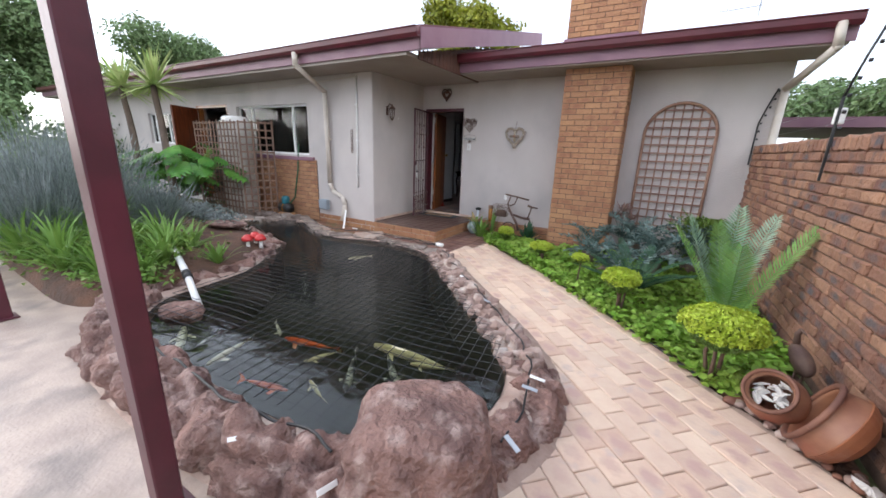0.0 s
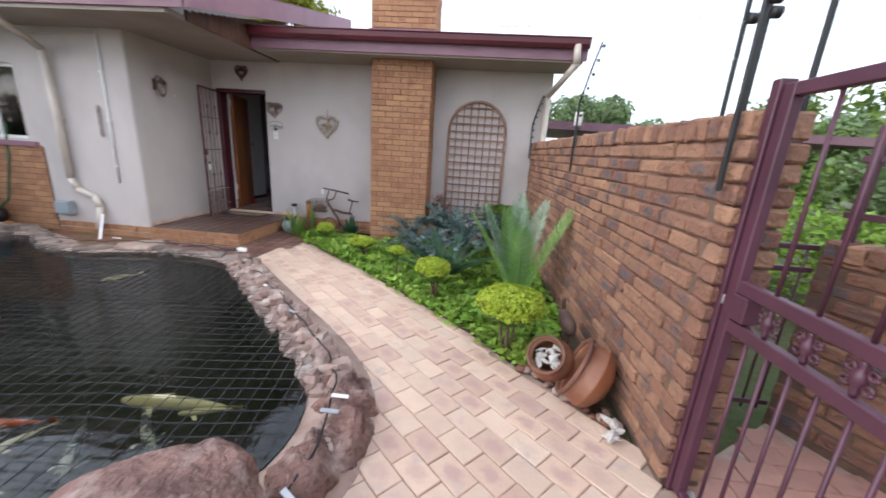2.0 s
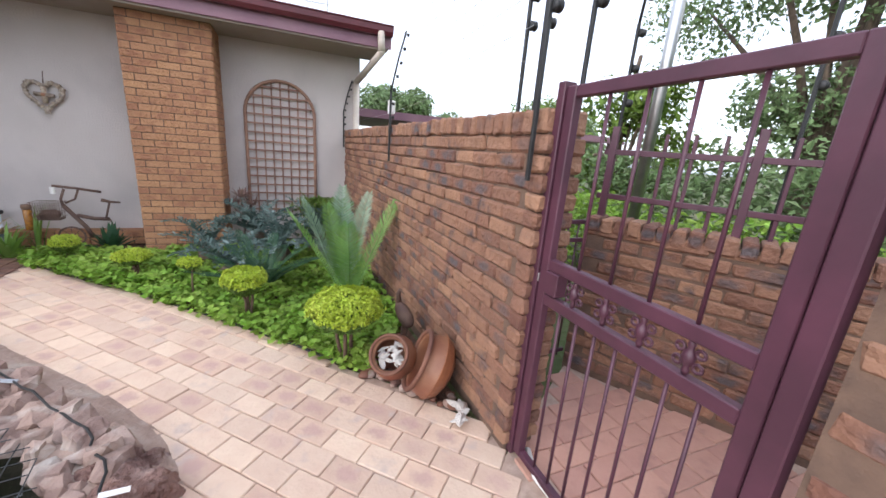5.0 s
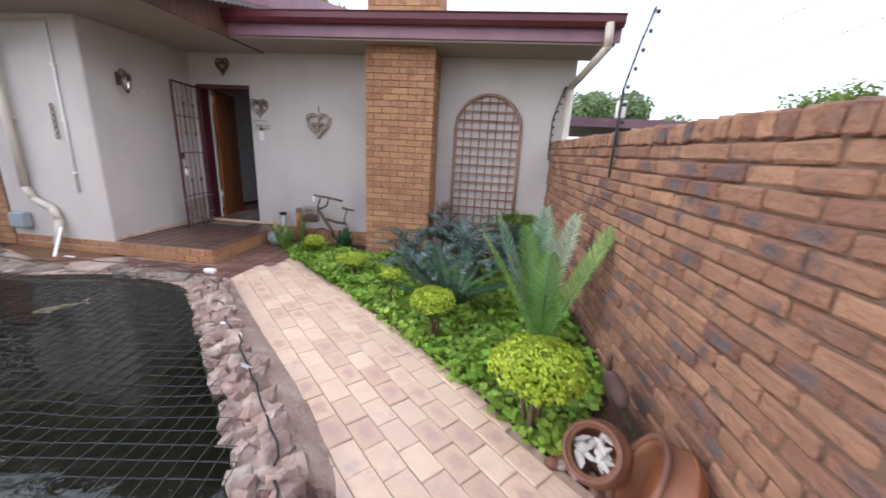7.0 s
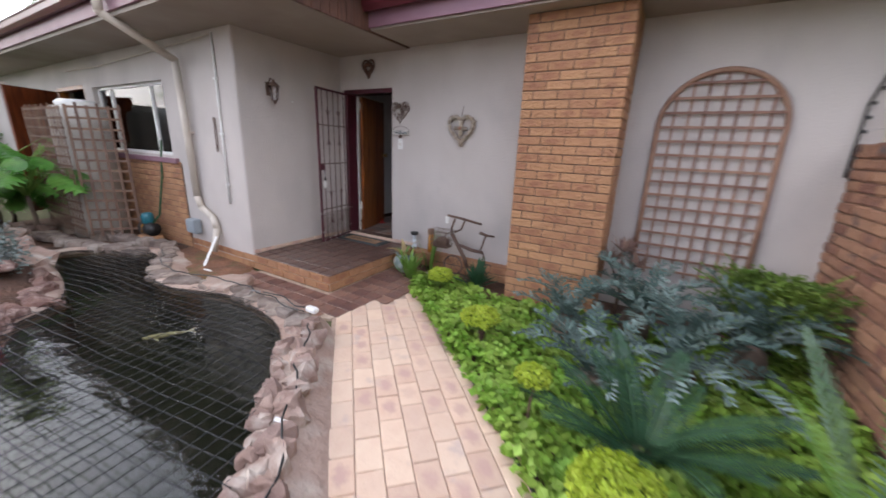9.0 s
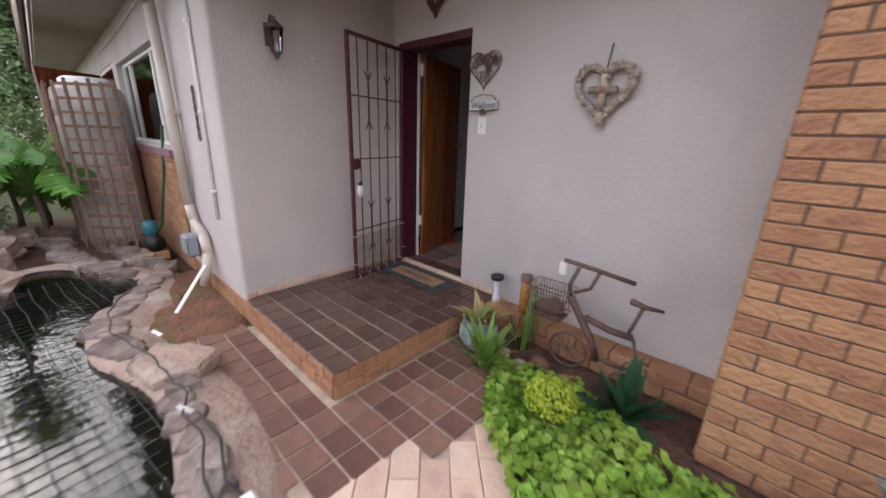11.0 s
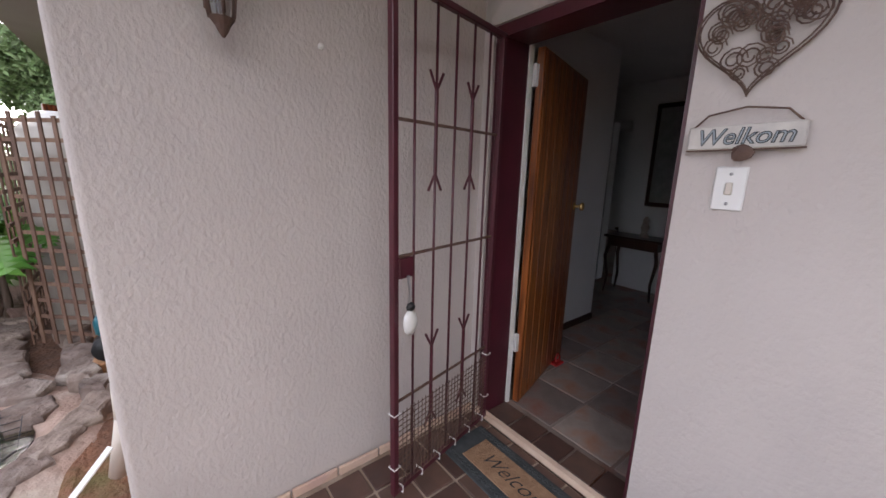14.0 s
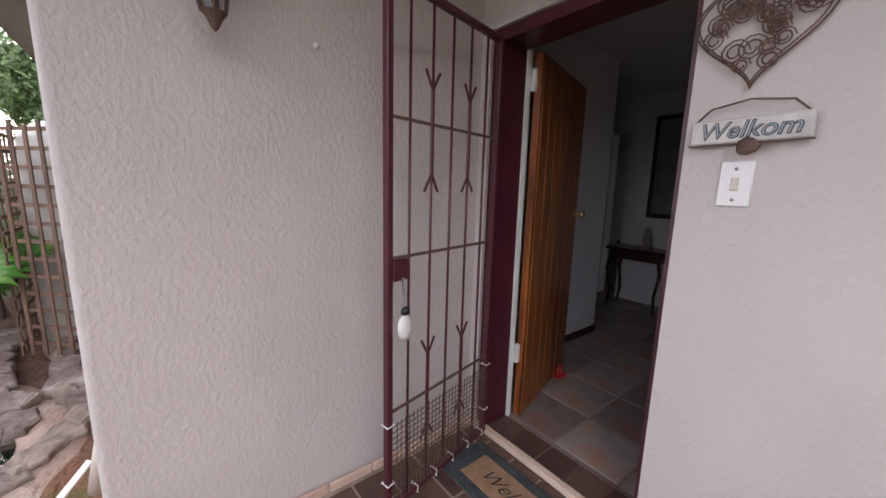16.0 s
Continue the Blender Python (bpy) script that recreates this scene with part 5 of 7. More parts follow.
def hedge(name, x0, y0, x1, y1, w, h, n, material, label, seed, leaf=0.10):
    rs = random.Random(seed)
    pts = []
    for i in range(n):
        f = rs.random()
        a = rs.gauss(0, .4)
        x, y = x0 + (x1 - x0) * f, y0 + (y1 - y0) * f
        hh = h * (.75 + .35 * noisy(x, y, 1.1, seed))
        pts.append(((x + a * w + .1 * noisy(x, y, 5), y + rs.gauss(0, .3) * w, hh * rs.random() ** .6), (0, 0, 1)))
    V, F = leaf_cloud(pts, leaf, .5, .25, .7, rs)
    return tagged(raw(name, V, F, material), label, "hedge", kind="stuff")


hedge("bank_cover", -0.5, -4.9, -3.6, -4.9, 0.9, 0.5, 9000, "leaf_shrub", "low dark green plants on the bank", 35, .07)
hedge("bank_cover", -1.4, -3.4, -4.4, -3.2, 0.4, 0.5, 5000, "leaf_lavender", "low grey-green plants by the rocks", 36, .06)
hedge("bank_cover", 0.1, -5.2, -2.2, -5.45, 0.45, 0.45, 7000, "leaf_strap", "green leafy plants edging the patio", 37, .075)
hedge("bush", 4.85, -0.35, 5.3, -0.85, 0.22, 0.85, 4500, "leaf_shrub", "dense dark green bush in the wall corner", 38, .05)
hedge("shrubs", 8.3, 0.5, 8.6, -7.0, 0.9, 1.35, 9000, "leaf_ground", "bright green shrubs outside the low wall", 31)
hedge("shrubs", 9.6, -1.0, 10.0, -8.0, 1.0, 2.0, 8000, "leaf_tree", "dark shrubs along the street", 32, .13)
hedge("shrubs", -5.5, -3.6, -9.5, -5.2, 1.2, 1.5, 8000, "leaf_shrub", "mixed green shrubs behind the lavender", 33, .10)
hedge("shrubs", -10, -7.5, -11, -1.6, 1.2, 2.6, 7000, "leaf_tree", "tall dark hedge at the end of the garden", 34, .14)


# ---- koi ----
def koi(x, y, L, az, material, label, seed):
    bm = bmesh.new()
    rings = []
    rs = random.Random(seed)
    bend = rs.uniform(-.25, .25)
    for i in range(12):
        f = i / 11
        wd = L * 0.08 * max(0.02, math.sin(math.pi * min(1, f * .92 + .07)) ** .7) * (1 - .45 * f)
        ht = wd * 1.05
        yy = bend * L * .25 * f * f
        rings.append([bm.verts.new((L * (f - .4), yy + wd * math.cos(a), ht * math.sin(a))) for a in [2 * math.pi * j / 10 for j in range(10)]])
    for a, b in zip(rings, rings[1:]):
        for j in range(10):
            bm.faces.new((a[j], a[(j + 1) % 10], b[(j + 1) % 10], b[j]))
    bm.faces.new(rings[0][::-1])
    bm.faces.new(rings[-1])
    th = tagged(part("koi", bm, material, None, "", True), label, "fish", "koi in the pond")
    ty = bend * L * .25
    raw("tail_fin", [Vector((L * .58, ty, .0)), Vector((L * .80, ty + bend * L * .2 - .02, .035)), Vector((L * .74, ty + bend * L * .15, 0)), Vector((L * .80, ty + bend * L * .2 + .02, -.035)), Vector((L * .6, ty + .006, 0))],
        [(0, 1, 2), (0, 2, 3), (4, 2, 1), (4, 3, 2)], material, th)
    for s in (-1, 1):
        raw("side_fin", [Vector((-L * .18, s * L * .06, -.01)), Vector((-L * .08, s * L * .06, -.01)), Vector((-L * .02, s * L * .17, -.02)), Vector((-L * .10, s * L * .16, -.02))], [(0, 1, 2, 3)], material, th)
    th.matrix_world = pose(x, y, WATER_Z - 0.035 - rs.random() * .02, 0, 0, az)


for k, (x, y, L, az, m, lb) in enumerate((
        (2.19, -4.90, 0.43, 11, "koi_orange", "orange koi just below the surface"),
        (2.45, -4.98, 0.24, 70, "koi_yellow", "pale yellow koi below the surface"),
        (2.81, -5.00, 0.45, 122, "koi_spot", "black and white spotted koi"),
        (3.04, -4.83, 0.42, 140, "koi_spot", "black and white spotted koi"),
        (2.94, -4.60, 0.60, 7, "koi_yellow", "long cream yellow koi near the rocks"),
        (1.86, -4.88, 0.24, 151, "koi_white", "small white koi near the middle"),
        (2.71, -5.23, 0.23, -23, "koi_yellow", "small yellow koi near the front rocks"),
        (2.48, -5.39, 0.32, -164, "koi_orange", "orange and white koi near the rocks"),
        (1.36, -5.39, 0.52, -29, "koi_white", "white koi near the front bank"),
        (1.87, -5.34, 0.35, 104, "koi_white", "large white koi near the front bank"),
        (1.56, -5.31, 0.21, 115, "koi_spot", "grey spotted koi near the bank"),
        (3.18, -4.63, 0.28, 19, "koi_yellow", "pale koi under the long one"),
        (0.9, -2.95, .3, 60, "koi_yellow", "yellow koi in deep water"))):
    koi(x, y, L, az, m, lb, k)

# ---- house fixtures ----
CUTS = {3: (0, .21, .79, 1), 2: (0, .5, 1)}


def window(x0, x1, z0, z1, y, label, name, lights=3):
    th = tagged(part(name, box(bmesh.new(), x0, y, z0, x1, y + 0.05, z0 + 0.04, 0.004), "white"), label, "window", kind="structure")
    boxed("frame_bar", x0, y, z1 - 0.04, x1, y + 0.05, z1, "white", th, "", 0.004)
    for i in range(lights + 1):
        x = x0 + (x1 - x0 - 0.04) * CUTS[lights][i]
        boxed("mullion", x, y + .001, z0 + 0.04, x + 0.04, y + 0.049, z1 - 0.04, "white", th, "", 0.004)
        if i < lights:
            w = (x1 - x0 - .04) * (CUTS[lights][i + 1] - CUTS[lights][i])
            p = boxed("pane", x + .04, y + .022, z0 + .04, x + w, y + .027, z1 - .04, "glass", th)
            p.visible_shadow = False
    for i in range(9):
        z = z0 + 0.06 + i * (z1 - z0 - .1) / 9
        for a, b in ((0, 1), (lights - 1, lights)):
            xa, xb = x0 + (x1 - x0) * CUTS[lights][a] + .03, x0 + (x1 - x0) * CUTS[lights][b] - .03
            bar("burglar_bar", [(xa, y + .07, z), (xb, y + .07, z)], 0.005, "white", th, "", 5)
    return th


win = window(-4.0, -1.66, 1.30, 2.27, -1.49, "white steel casement window with burglar bars", "window_1")
# gathered valance in folds
V, F = [], []
for i in range(121):
    x = -3.35 + i * 1.2 / 120
    yy = -1.425 + .018 * math.sin(i * .9)
    V += [Vector((x, yy, 2.25)), Vector((x, yy - .01, 2.05 + .012 * math.sin(i * .45)))]
F = [(2 * i, 2 * i + 1, 2 * i + 3, 2 * i + 2) for i in range(120)]
tagged(raw("valance", V, F, "curtain"), "gathered pale blue check valance in the window", "curtain")
window(-8.3, -7.0, 1.40, 2.20, -1.49, "small white casement window of the wing", "window_2", 3)


def wing_door():
    th = tagged(part("door_2", box(box(box(bmesh.new(), -5.7, -1.54, 0.18, -5.64, -1.4, 2.33), -4.41, -1.54, 0.18, -4.35, -1.4, 2.33), -5.64, -1.54, 2.27, -4.41, -1.4, 2.33), "door_wood"),
                "open varnished orange-brown wooden side door", "door", kind="structure")
    leaf = boxed("door_leaf", 0, -0.02, 0.2, 0.86, 0.02, 2.26, "door_wood", th, "orange varnished door leaf swung outwards", 0.003)
    leaf.matrix_world = pose(-5.6, -1.58, 0, 0, 0, -60)
    for i in range(8):
        boxed("plank", 0.01 + i * .106, -0.028, 0.22, 0.108 + i * .106, -0.02, 2.24, "door_wood", leaf, "", 0.002)
    return th


wing_door()


def downpipe(name, pts, r, label, m=None):
    th = empty(name, (0, 0, 0), label, "downpipe")
    pts = [Vector(p) for p in pts]
    for a, b in zip(pts, pts[1:]):
        bm = tube(bmesh.new(), [a, b], r, 12)
        part("pipe_length", bm, "pipe_cream", th, "", True)
    for p in pts[1:-1]:
        bm = bmesh.new()
        bmesh.ops.create_icosphere(bm, subdivisions=2, radius=r * 1.01, matrix=Matrix.Translation(p))
        part("elbow", bm, "pipe_cream", th, "", True)
    return th


dp = downpipe("downpipe", [(-0.94, -2.32, 2.92), (-0.94, -2.32, 2.74), (-1.06, -1.63, 2.44), (-1.06, -1.60, 0.80), (-0.98, -1.60, 0.66), (-0.74, -1.60, 0.56), (-0.68, -1.60, 0.42), (-0.70, -1.66, 0.12)], 0.042, "cream painted downpipe with a bent foot")
boxed("bracket", -1.115, -1.60, 1.6, -1.005, -1.551, 1.63, "pipe_cream", dp)
downpipe("downpipe", [(5.78, -0.82, 2.94), (5.80, -0.80, 2.70), (5.60, -0.06, 2.40), (5.60, -0.06, 0.05)], 0.045, "cream painted downpipe at the house corner")
tagged(boxed("gutter_strip", -0.016, -0.010, 0, 0.016, 0.0, 0.47, "white", None, "", 0.002, pose(-0.60, -1.66, 0.34, 125, 0, 38)), "loose white metal strip leaning under the pipe", "metal strip")
boxm = empty("meter_box", (-1.22, -1.60, 0.28), "grey plastic electrical box on the brick panel", "box")
boxed("casing", -0.10, -0.06, 0, 0.10, 0.035, 0.20, "meter_grey", boxm, "", 0.012)
boxed("lid", -0.105, -0.072, 0.02, 0.105, -0.058, 0.19, "meter_grey", boxm, "", 0.006)
cnd = empty("conduit", (0, 0, 0), "white electrical conduit down the plaster wall", "conduit")
bar("conduit_tube", [(-0.34, -1.565, 2.68), (-0.36, -1.565, 0.78)], 0.013, "white", cnd)
bar("cable", [(-0.34, -1.57, 2.66), (-2.0, -1.575, 2.60), (-3.6, -1.575, 2.55), (-5.0, -1.575, 2.56)], 0.007, "pipe_cream", cnd)
for z in (1.0, 1.6, 2.2):
    boxed("saddle", -0.375, -1.585, z, -0.32, -1.551, z + .02, "white", cnd)
orn = empty("wall_ornament", (-0.48, -1.57, 1.4), "dark cast metal hanging plaque on plaster", "ornament")
for i in range(6):
    bar("link", [(.022 * math.cos(a), .0, .03 + i * .066 + .034 * math.sin(a)) for a in [k * .7854 for k in range(9)]], 0.006, "rust", orn, "", 5)

def lantern():
    th = empty("wall_lantern", (0.0, -1.16, 2.0), "brown metal carriage lantern on the porch wall", "lamp")
    boxed("wall_plate", 0.0, -.03, .07, .012, .03, .22, "rust", th, "", .004)
    bar("arm", [(0.01, 0, .19), (.06, 0, .26), (.10, 0, .24), (.11, 0, .20)], .008, "rust", th)
    for nm, prof in (("finial", [(.004, -.03), (.014, -.015), (.02, 0), (.035, .02)]), ("roof_cap", [(.062, .17), (.055, .185), (.03, .21), (.012, .225), (.012, .245)])):
        b = lathe(bmesh.new(), prof, 12)
        bmesh.ops.translate(b, vec=(.115, 0, 0), verts=b.verts)
        part(nm, b, "rust", th)
    b = lathe(bmesh.new(), [(.034, .02), (.052, .17)], 6)
    bmesh.ops.translate(b, vec=(.115, 0, 0), verts=b.verts)
    part("glass_body", b, "glass", th)
    for k in range(6):
        a = k * math.pi / 3
        bar("rib", [(.115 + .035 * math.cos(a), .035 * math.sin(a), .02), (.115 + .054 * math.cos(a), .054 * math.sin(a), .17)], .004, "rust", th, "", 5)


lantern()
bm = bmesh.new()
bmesh.ops.create_icosphere(bm, subdivisions=2, radius=.012, matrix=Matrix.Translation((0.004, -.83, 2.04)))
tagged(part("wall_screw", bm, "white"), "small white screw cap on the plaster", "screw")


def heart_pts(w, h, n=48):
    """Heart outline, tip down, in the plane of x and z, its tip at the origin."""
    out = []
    for i in range(n):
        t = 2 * math.pi * i / n
        X = 16 * math.sin(t) ** 3
        Z = 13 * math.cos(t) - 5 * math.cos(2 * t) - 2 * math.cos(3 * t) - math.cos(4 * t)
        out.append(Vector((X / 32 * w, 0, (Z + 17) / 29 * h)))
    return out + [out[0]]


def twig_heart():
    th = empty("twig_heart", (2.025, -0.03, 1.58), "heart wreath of pale twigs with a small cross", "wall decoration")
    rs = random.Random(12)
    pts = heart_pts(.37, .35, 90)
    part("rim", tube(bmesh.new(), [Vector((p.x * .9, 0, .02 + p.z * .9)) for p in pts], .022, 8), "stone_grey", th, "", True)
    for i in range(230):
        p = pts[i * 90 // 230]
        q = Vector((p.x * .9, 0, .02 + p.z * .9))
        d = Vector((rs.gauss(0, 1), rs.gauss(0, .35), rs.gauss(0, 1))).normalized() * rs.uniform(.006, .012)
        o = Vector((rs.gauss(0, .009), -rs.uniform(.004, .018), rs.gauss(0, .009)))
        tagged(bar("twig", [q + o - d, q + o + d], rs.uniform(.011, .017), "pale_bark" if rs.random() < .6 else "stone_grey", th, "", 5))
    bar("cross_upright", [(0, -.01, .11), (0, -.01, .29)], .025, "pale_bark", th, "pale bark-wrapped cross piece", 7)
    bar("cross_arm", [(-.085, -.012, .205), (.085, -.012, .20)], .023, "pale_bark", th, "pale bark-wrapped cross piece", 7)
    b = rock_bm(.02, .015, .022, 2, 2)
    bmesh.ops.translate(b, vec=(0, -.03, .205), verts=b.verts)
    part("bead", b, "terracotta", th, "brown seed bead")
    bar("hanger", [(0, 0, .31), (.01, .02, .46)], .004, "rust", th, "", 5)


twig_heart()


def wire_heart():
    th = empty("wire_heart", (1.095, -0.012, 1.835), "rusty wire heart filled with curls", "wall decoration")
    pts = heart_pts(.30, .27)
    bar("outline", pts, .003, "rust", th, "", 5)
    bar("outline", [Vector((p.x * .93, -.006, .01 + p.z * .93)) for p in pts], .0025, "rust", th, "", 5)
    rs = random.Random(4)
    k = 0
    while k < 28:
        x, z = rs.uniform(-.13, .13), rs.uniform(.03, .25)
        if inside(x, z, [(p.x * .82, .02 + p.z * .84) for p in pts]):
            r = rs.uniform(.022, .036)
            bar("curl", [(x + r * (1 - j / 30) * math.cos(j * .6), -.004 - rs.random() * .004, z + r * (1 - j / 30) * math.sin(j * .6)) for j in range(22)], .0024, "rust", th, "", 4)
            k += 1


wire_heart()
th = empty("hanging_heart", (0.56, -0.02, 2.42), "small dark rusty heart above the door", "wall decoration")
bar("outline", heart_pts(.2, .22), .012, "clad_wood", th, "", 6)
bar("filling", [Vector((p.x * .6, 0, .04 + p.z * .6)) for p in heart_pts(.2, .22)], .02, "clad_wood", th, "", 6)


def lettering(text, size, material, m, parent, name="lettering", shear=0.25, ext=0.0015, off=0.0):
    cu = bpy.data.curves.new(name, 'FONT')
    cu.body, cu.size, cu.extrude, cu.align_x, cu.shear, cu.offset = text, size, ext, 'CENTER', shear, off
    tmp = bpy.data.objects.new("tmp", cu)
    me = bpy.data.meshes.new_from_object(tmp)
    bpy.data.objects.remove(tmp)
    me.materials.append(M[material])
    ob = new(name, me)
    ob.parent = parent
    ob.matrix_basis = m
    return ob


def welcome_sign():
    th = empty("welcome_sign", (1.105, -0.02, 1.665), "weathered white board sign reading Welkom", "sign")
    th.matrix_world = pose(1.108, -0.022, 1.69, 0, -1, 0)
    boxed("board", -.135, -.008, 0, .135, .008, .068, "shell", th, "", .004)
    boxed("board_edge", -.138, -.004, -.004, .138, .010, .0, "rust", th)
    bar("wire", [(-.125, 0, .065), (-.09, 0, .10), (0, 0, .115), (.09, 0, .10), (.125, 0, .065)], .003, "rust", th, "", 5)
    lettering("Welkom", .064, "rubber", pose(0.0, -.0090, .014, 90), th, off=.0014)
    lettering("Welkom", .064, "meter_grey", pose(0.0, -.0108, .014, 90), th, "letter_face", off=-.0012)
    b = rock_bm(.026, .012, .026, 7, 2)
    bmesh.ops.translate(b, vec=(.01, -.018, -.012), verts=b.verts)
    part("heart_bead", b, "rust", th, "small brown wooden heart")


welcome_sign()
sw = empty("light_switch", (1.095, -0.001, 1.51), "white rectangular light switch plate", "switch")
boxed("plate", -.04, -.008, 0, .04, 0, .13, "white", sw, "", .003)
boxed("rocker", -.009, -.014, .047, .009, -.008, .083, "pipe_cream", sw, "", .002)
for z in (.02, .108):
    bar("screw", [(0, -.0095, z), (0, -.0075, z)], .005, "steel", sw)


def doormat():
    th = empty("doormat", (0.575, -0.205, PORCH_Z), "coir and black rubber doormat with lettering", "mat")
    boxed("rubber_base", -.40, -.145, 0.0, .40, .145, .010, "rubber", th, "moulded black rubber border", .003)
    boxed("coir_panel", -.30, -.085, .010, .30, .085, .016, "coir", th, "brown coir panel", .002)
    lettering("Welcome", .105, "black", pose(-0.02, -.035, .0165), th, "lettering", .45, .0008, -.0012)
    rs = random.Random(3)
    for i in range(26):
        f = i / 26
        for y in (-.115, .115):
            r = .016
            x = -.37 + .74 * f
            bar("scroll", [(x + r * (1 - j / 14) * math.cos(j * .7), y + r * (1 - j / 14) * math.sin(j * .7), .0115) for j in range(10)], .003, "rubber", th, "", 4)


doormat()


def arch_trellis():
    th = empty("arch_trellis", (4.545, -0.03, 0.42), "arched brown wooden trellis fixed to the wall", "trellis")
    R, S = .455, 1.40
    pts = [(-R, 0, 0), (-R, 0, S * .5), (-R, 0, S)] + [(-R * math.cos(a), 0, S + R * math.sin(a)) for a in [math.pi * k / 20 for k in range(1, 20)]] + [(R, 0, S), (R, 0, S * .5), (R, 0, 0)]
    bar("arch_frame", pts, .022, "trellis_wood", th, "", 8)
    for i in range(15):
        z = .05 + i * .122
        w = R if z < S else math.sqrt(max(0.0, R * R - (z - S) ** 2))
        if w > .06:
            boxed("slat", -w, -.012, z - .011, w, 0.0, z + .011, "trellis_wood", th)
    for i in range(1, 8):
        x = -R + 2 * R * i / 8
        boxed("upright", x - .010, .001, 0, x + .010, .012, S + math.sqrt(R * R - x * x), "trellis_wood", th)


arch_trellis()


def lattice(name, x0, y0, x1, y1, z0, z1, nu, nv, label):
    L = math.hypot(x1 - x0, y1 - y0)
    th = empty(name, (x0, y0, z0), label, "lattice", "lattice screens")
    th.matrix_world = pose(x0, y0, z0, 0, 0, math.degrees(math.atan2(y1 - y0, x1 - x0)))
    H = z1 - z0
    for i in range(nu):
        x = L * i / (nu - 1)
        boxed("upright", x - .016, -.010, -.05, x + .016, 0.0, H + .03 * (i % 2), "wood_grey", th)
    for i in range(nv):
        z = .05 + (H - .08) * i / (nv - 1)
        boxed("crosspiece", -.02, .001, z - .015, L + .02, .012, z + .015, "wood_grey", th)


lattice("lattice_screen", -4.3, -2.32, -2.85, -2.30, 0.15, 1.90, 13, 14, "weathered brown wooden lattice screen round the tank")
lattice("lattice_screen", -2.83, -2.24, -2.42, -1.80, 0.15, 1.92, 6, 13, "brown wooden lattice screen at the tank's side")
tk = empty("water_tank", (-3.45, -1.93, 0.0), "cream plastic water tank behind the lattice", "tank")
part("tank_body", lathe(bmesh.new(), [(.34, 0)] + [q for i in range(9) for q in ((.345, .1 + i * .19), (.352, .14 + i * .19), (.345, .18 + i * .19))] + [(.34, 1.86), (.30, 1.92)], 28), "tank", tk, "", True)
part("lid", lathe(bmesh.new(), [(.24, 1.92), (.25, 1.94), (.245, 1.99), (.20, 2.02), (.05, 2.03)], 24), "white", tk, "round cream lid", True)
pm = empty("pond_pump", (-2.2, -1.775, 0.10), "teal and black garden pond pump on a brick", "pump")
boxed("plinth", -.14, -.11, -.08, .14, .11, .03, "brick_orange", pm, "", .01)
bm = tube(bmesh.new(), [(-.13, 0, .13), (-.11, 0, .13), (.10, 0, .13), (.13, 0, .13)], .10, 14)
part("motor", bm, "black", pm, "", True)
part("filter_cup", lathe(bmesh.new(), [(.05, .2), (.075, .22), (.08, .32), (.06, .36), (.03, .37)], 14), "teal", pm, "teal plastic filter cup", True)
bm = tube(bmesh.new(), [(.105, 0, .13), (.15, 0, .13)], .075, 14)
part("end_shield", bm, "black", pm, "", True)
part("label_band", tube(bmesh.new(), [(-.02, 0, .13), (.015, 0, .13)], .102, 14, caps=False), "amber", pm, "yellow label band")
part("volute", tube(bmesh.new(), [(-.16, 0, .13), (-.10, 0, .13)], .082, 14), "teal", pm, "teal pump housing", True)
bar("hose", [(.1, 0, .2), (.2, .08, .35), (.22, .18, .9), (.2, .25, 1.4)], .015, "leaf_dark", pm)

# ---- brick ledge with pots and ornaments by the porch ----
ledge = tagged(boxed("brick_ledge", 1.335, -0.16, -0.05, 2.93, -0.003, 0.178, "mortar", None, "", .004), "low brick ledge along the wall", "trim", kind="structure")
jar = empty("glazed_pot", (1.56, -0.50, 0.0), "jade green glazed pot with a withered plant", "pot")
part("pot_body", lathe(bmesh.new(), [(.07, 0), (.10, .02), (.145, .10), (.14, .17), (.105, .215), (.112, .235), (.125, .24), (.115, .243), (.095, .235), (.09, .2), (.02, .19)], 26), "jade", jar, "", True)
V, F = strap_blades(20, .27, .030, 1.2, 1.5, random.Random(8))
raw("dry_leaves", [v + Vector((0, 0, .2)) for v in V], F, "leaf_dry", jar, "withered straw-coloured leaves", True)
V, F = strap_blades(7, .16, .016, 1.0, 1.0, random.Random(18))
raw("green_leaves", [v + Vector((0, 0, .2)) for v in V], F, "leaf_strap", jar, "few green leaves", True)
sl = empty("solar_light", (1.42, -.10, .19), "small garden solar light with a blue glass stem", "lamp")
part("glass_stem", lathe(bmesh.new(), [(.03, 0), (.035, .03), (.022, .08), (.025, .17), (.03, .19)], 14), "blind", sl, "", True)
part("cap", lathe(bmesh.new(), [(.03, .19), (.05, .2), (.055, .225), (.05, .235), (.02, .237)], 16), "black", sl, "dark solar cap", True)
aj = empty("glass_jar", (1.68, -.09, .19), "tall glass jar of amber pieces", "jar")
part("filling", lathe(bmesh.new(), [(.038, 0), (.040, .02), (.038, .24), (.032, .25)], 16), "amber", aj, "", True)
part("lid", lathe(bmesh.new(), [(.038, .25), (.046, .26), (.046, .30), (.040, .31)], 16), "wood_grey", aj, "wooden lid", True)


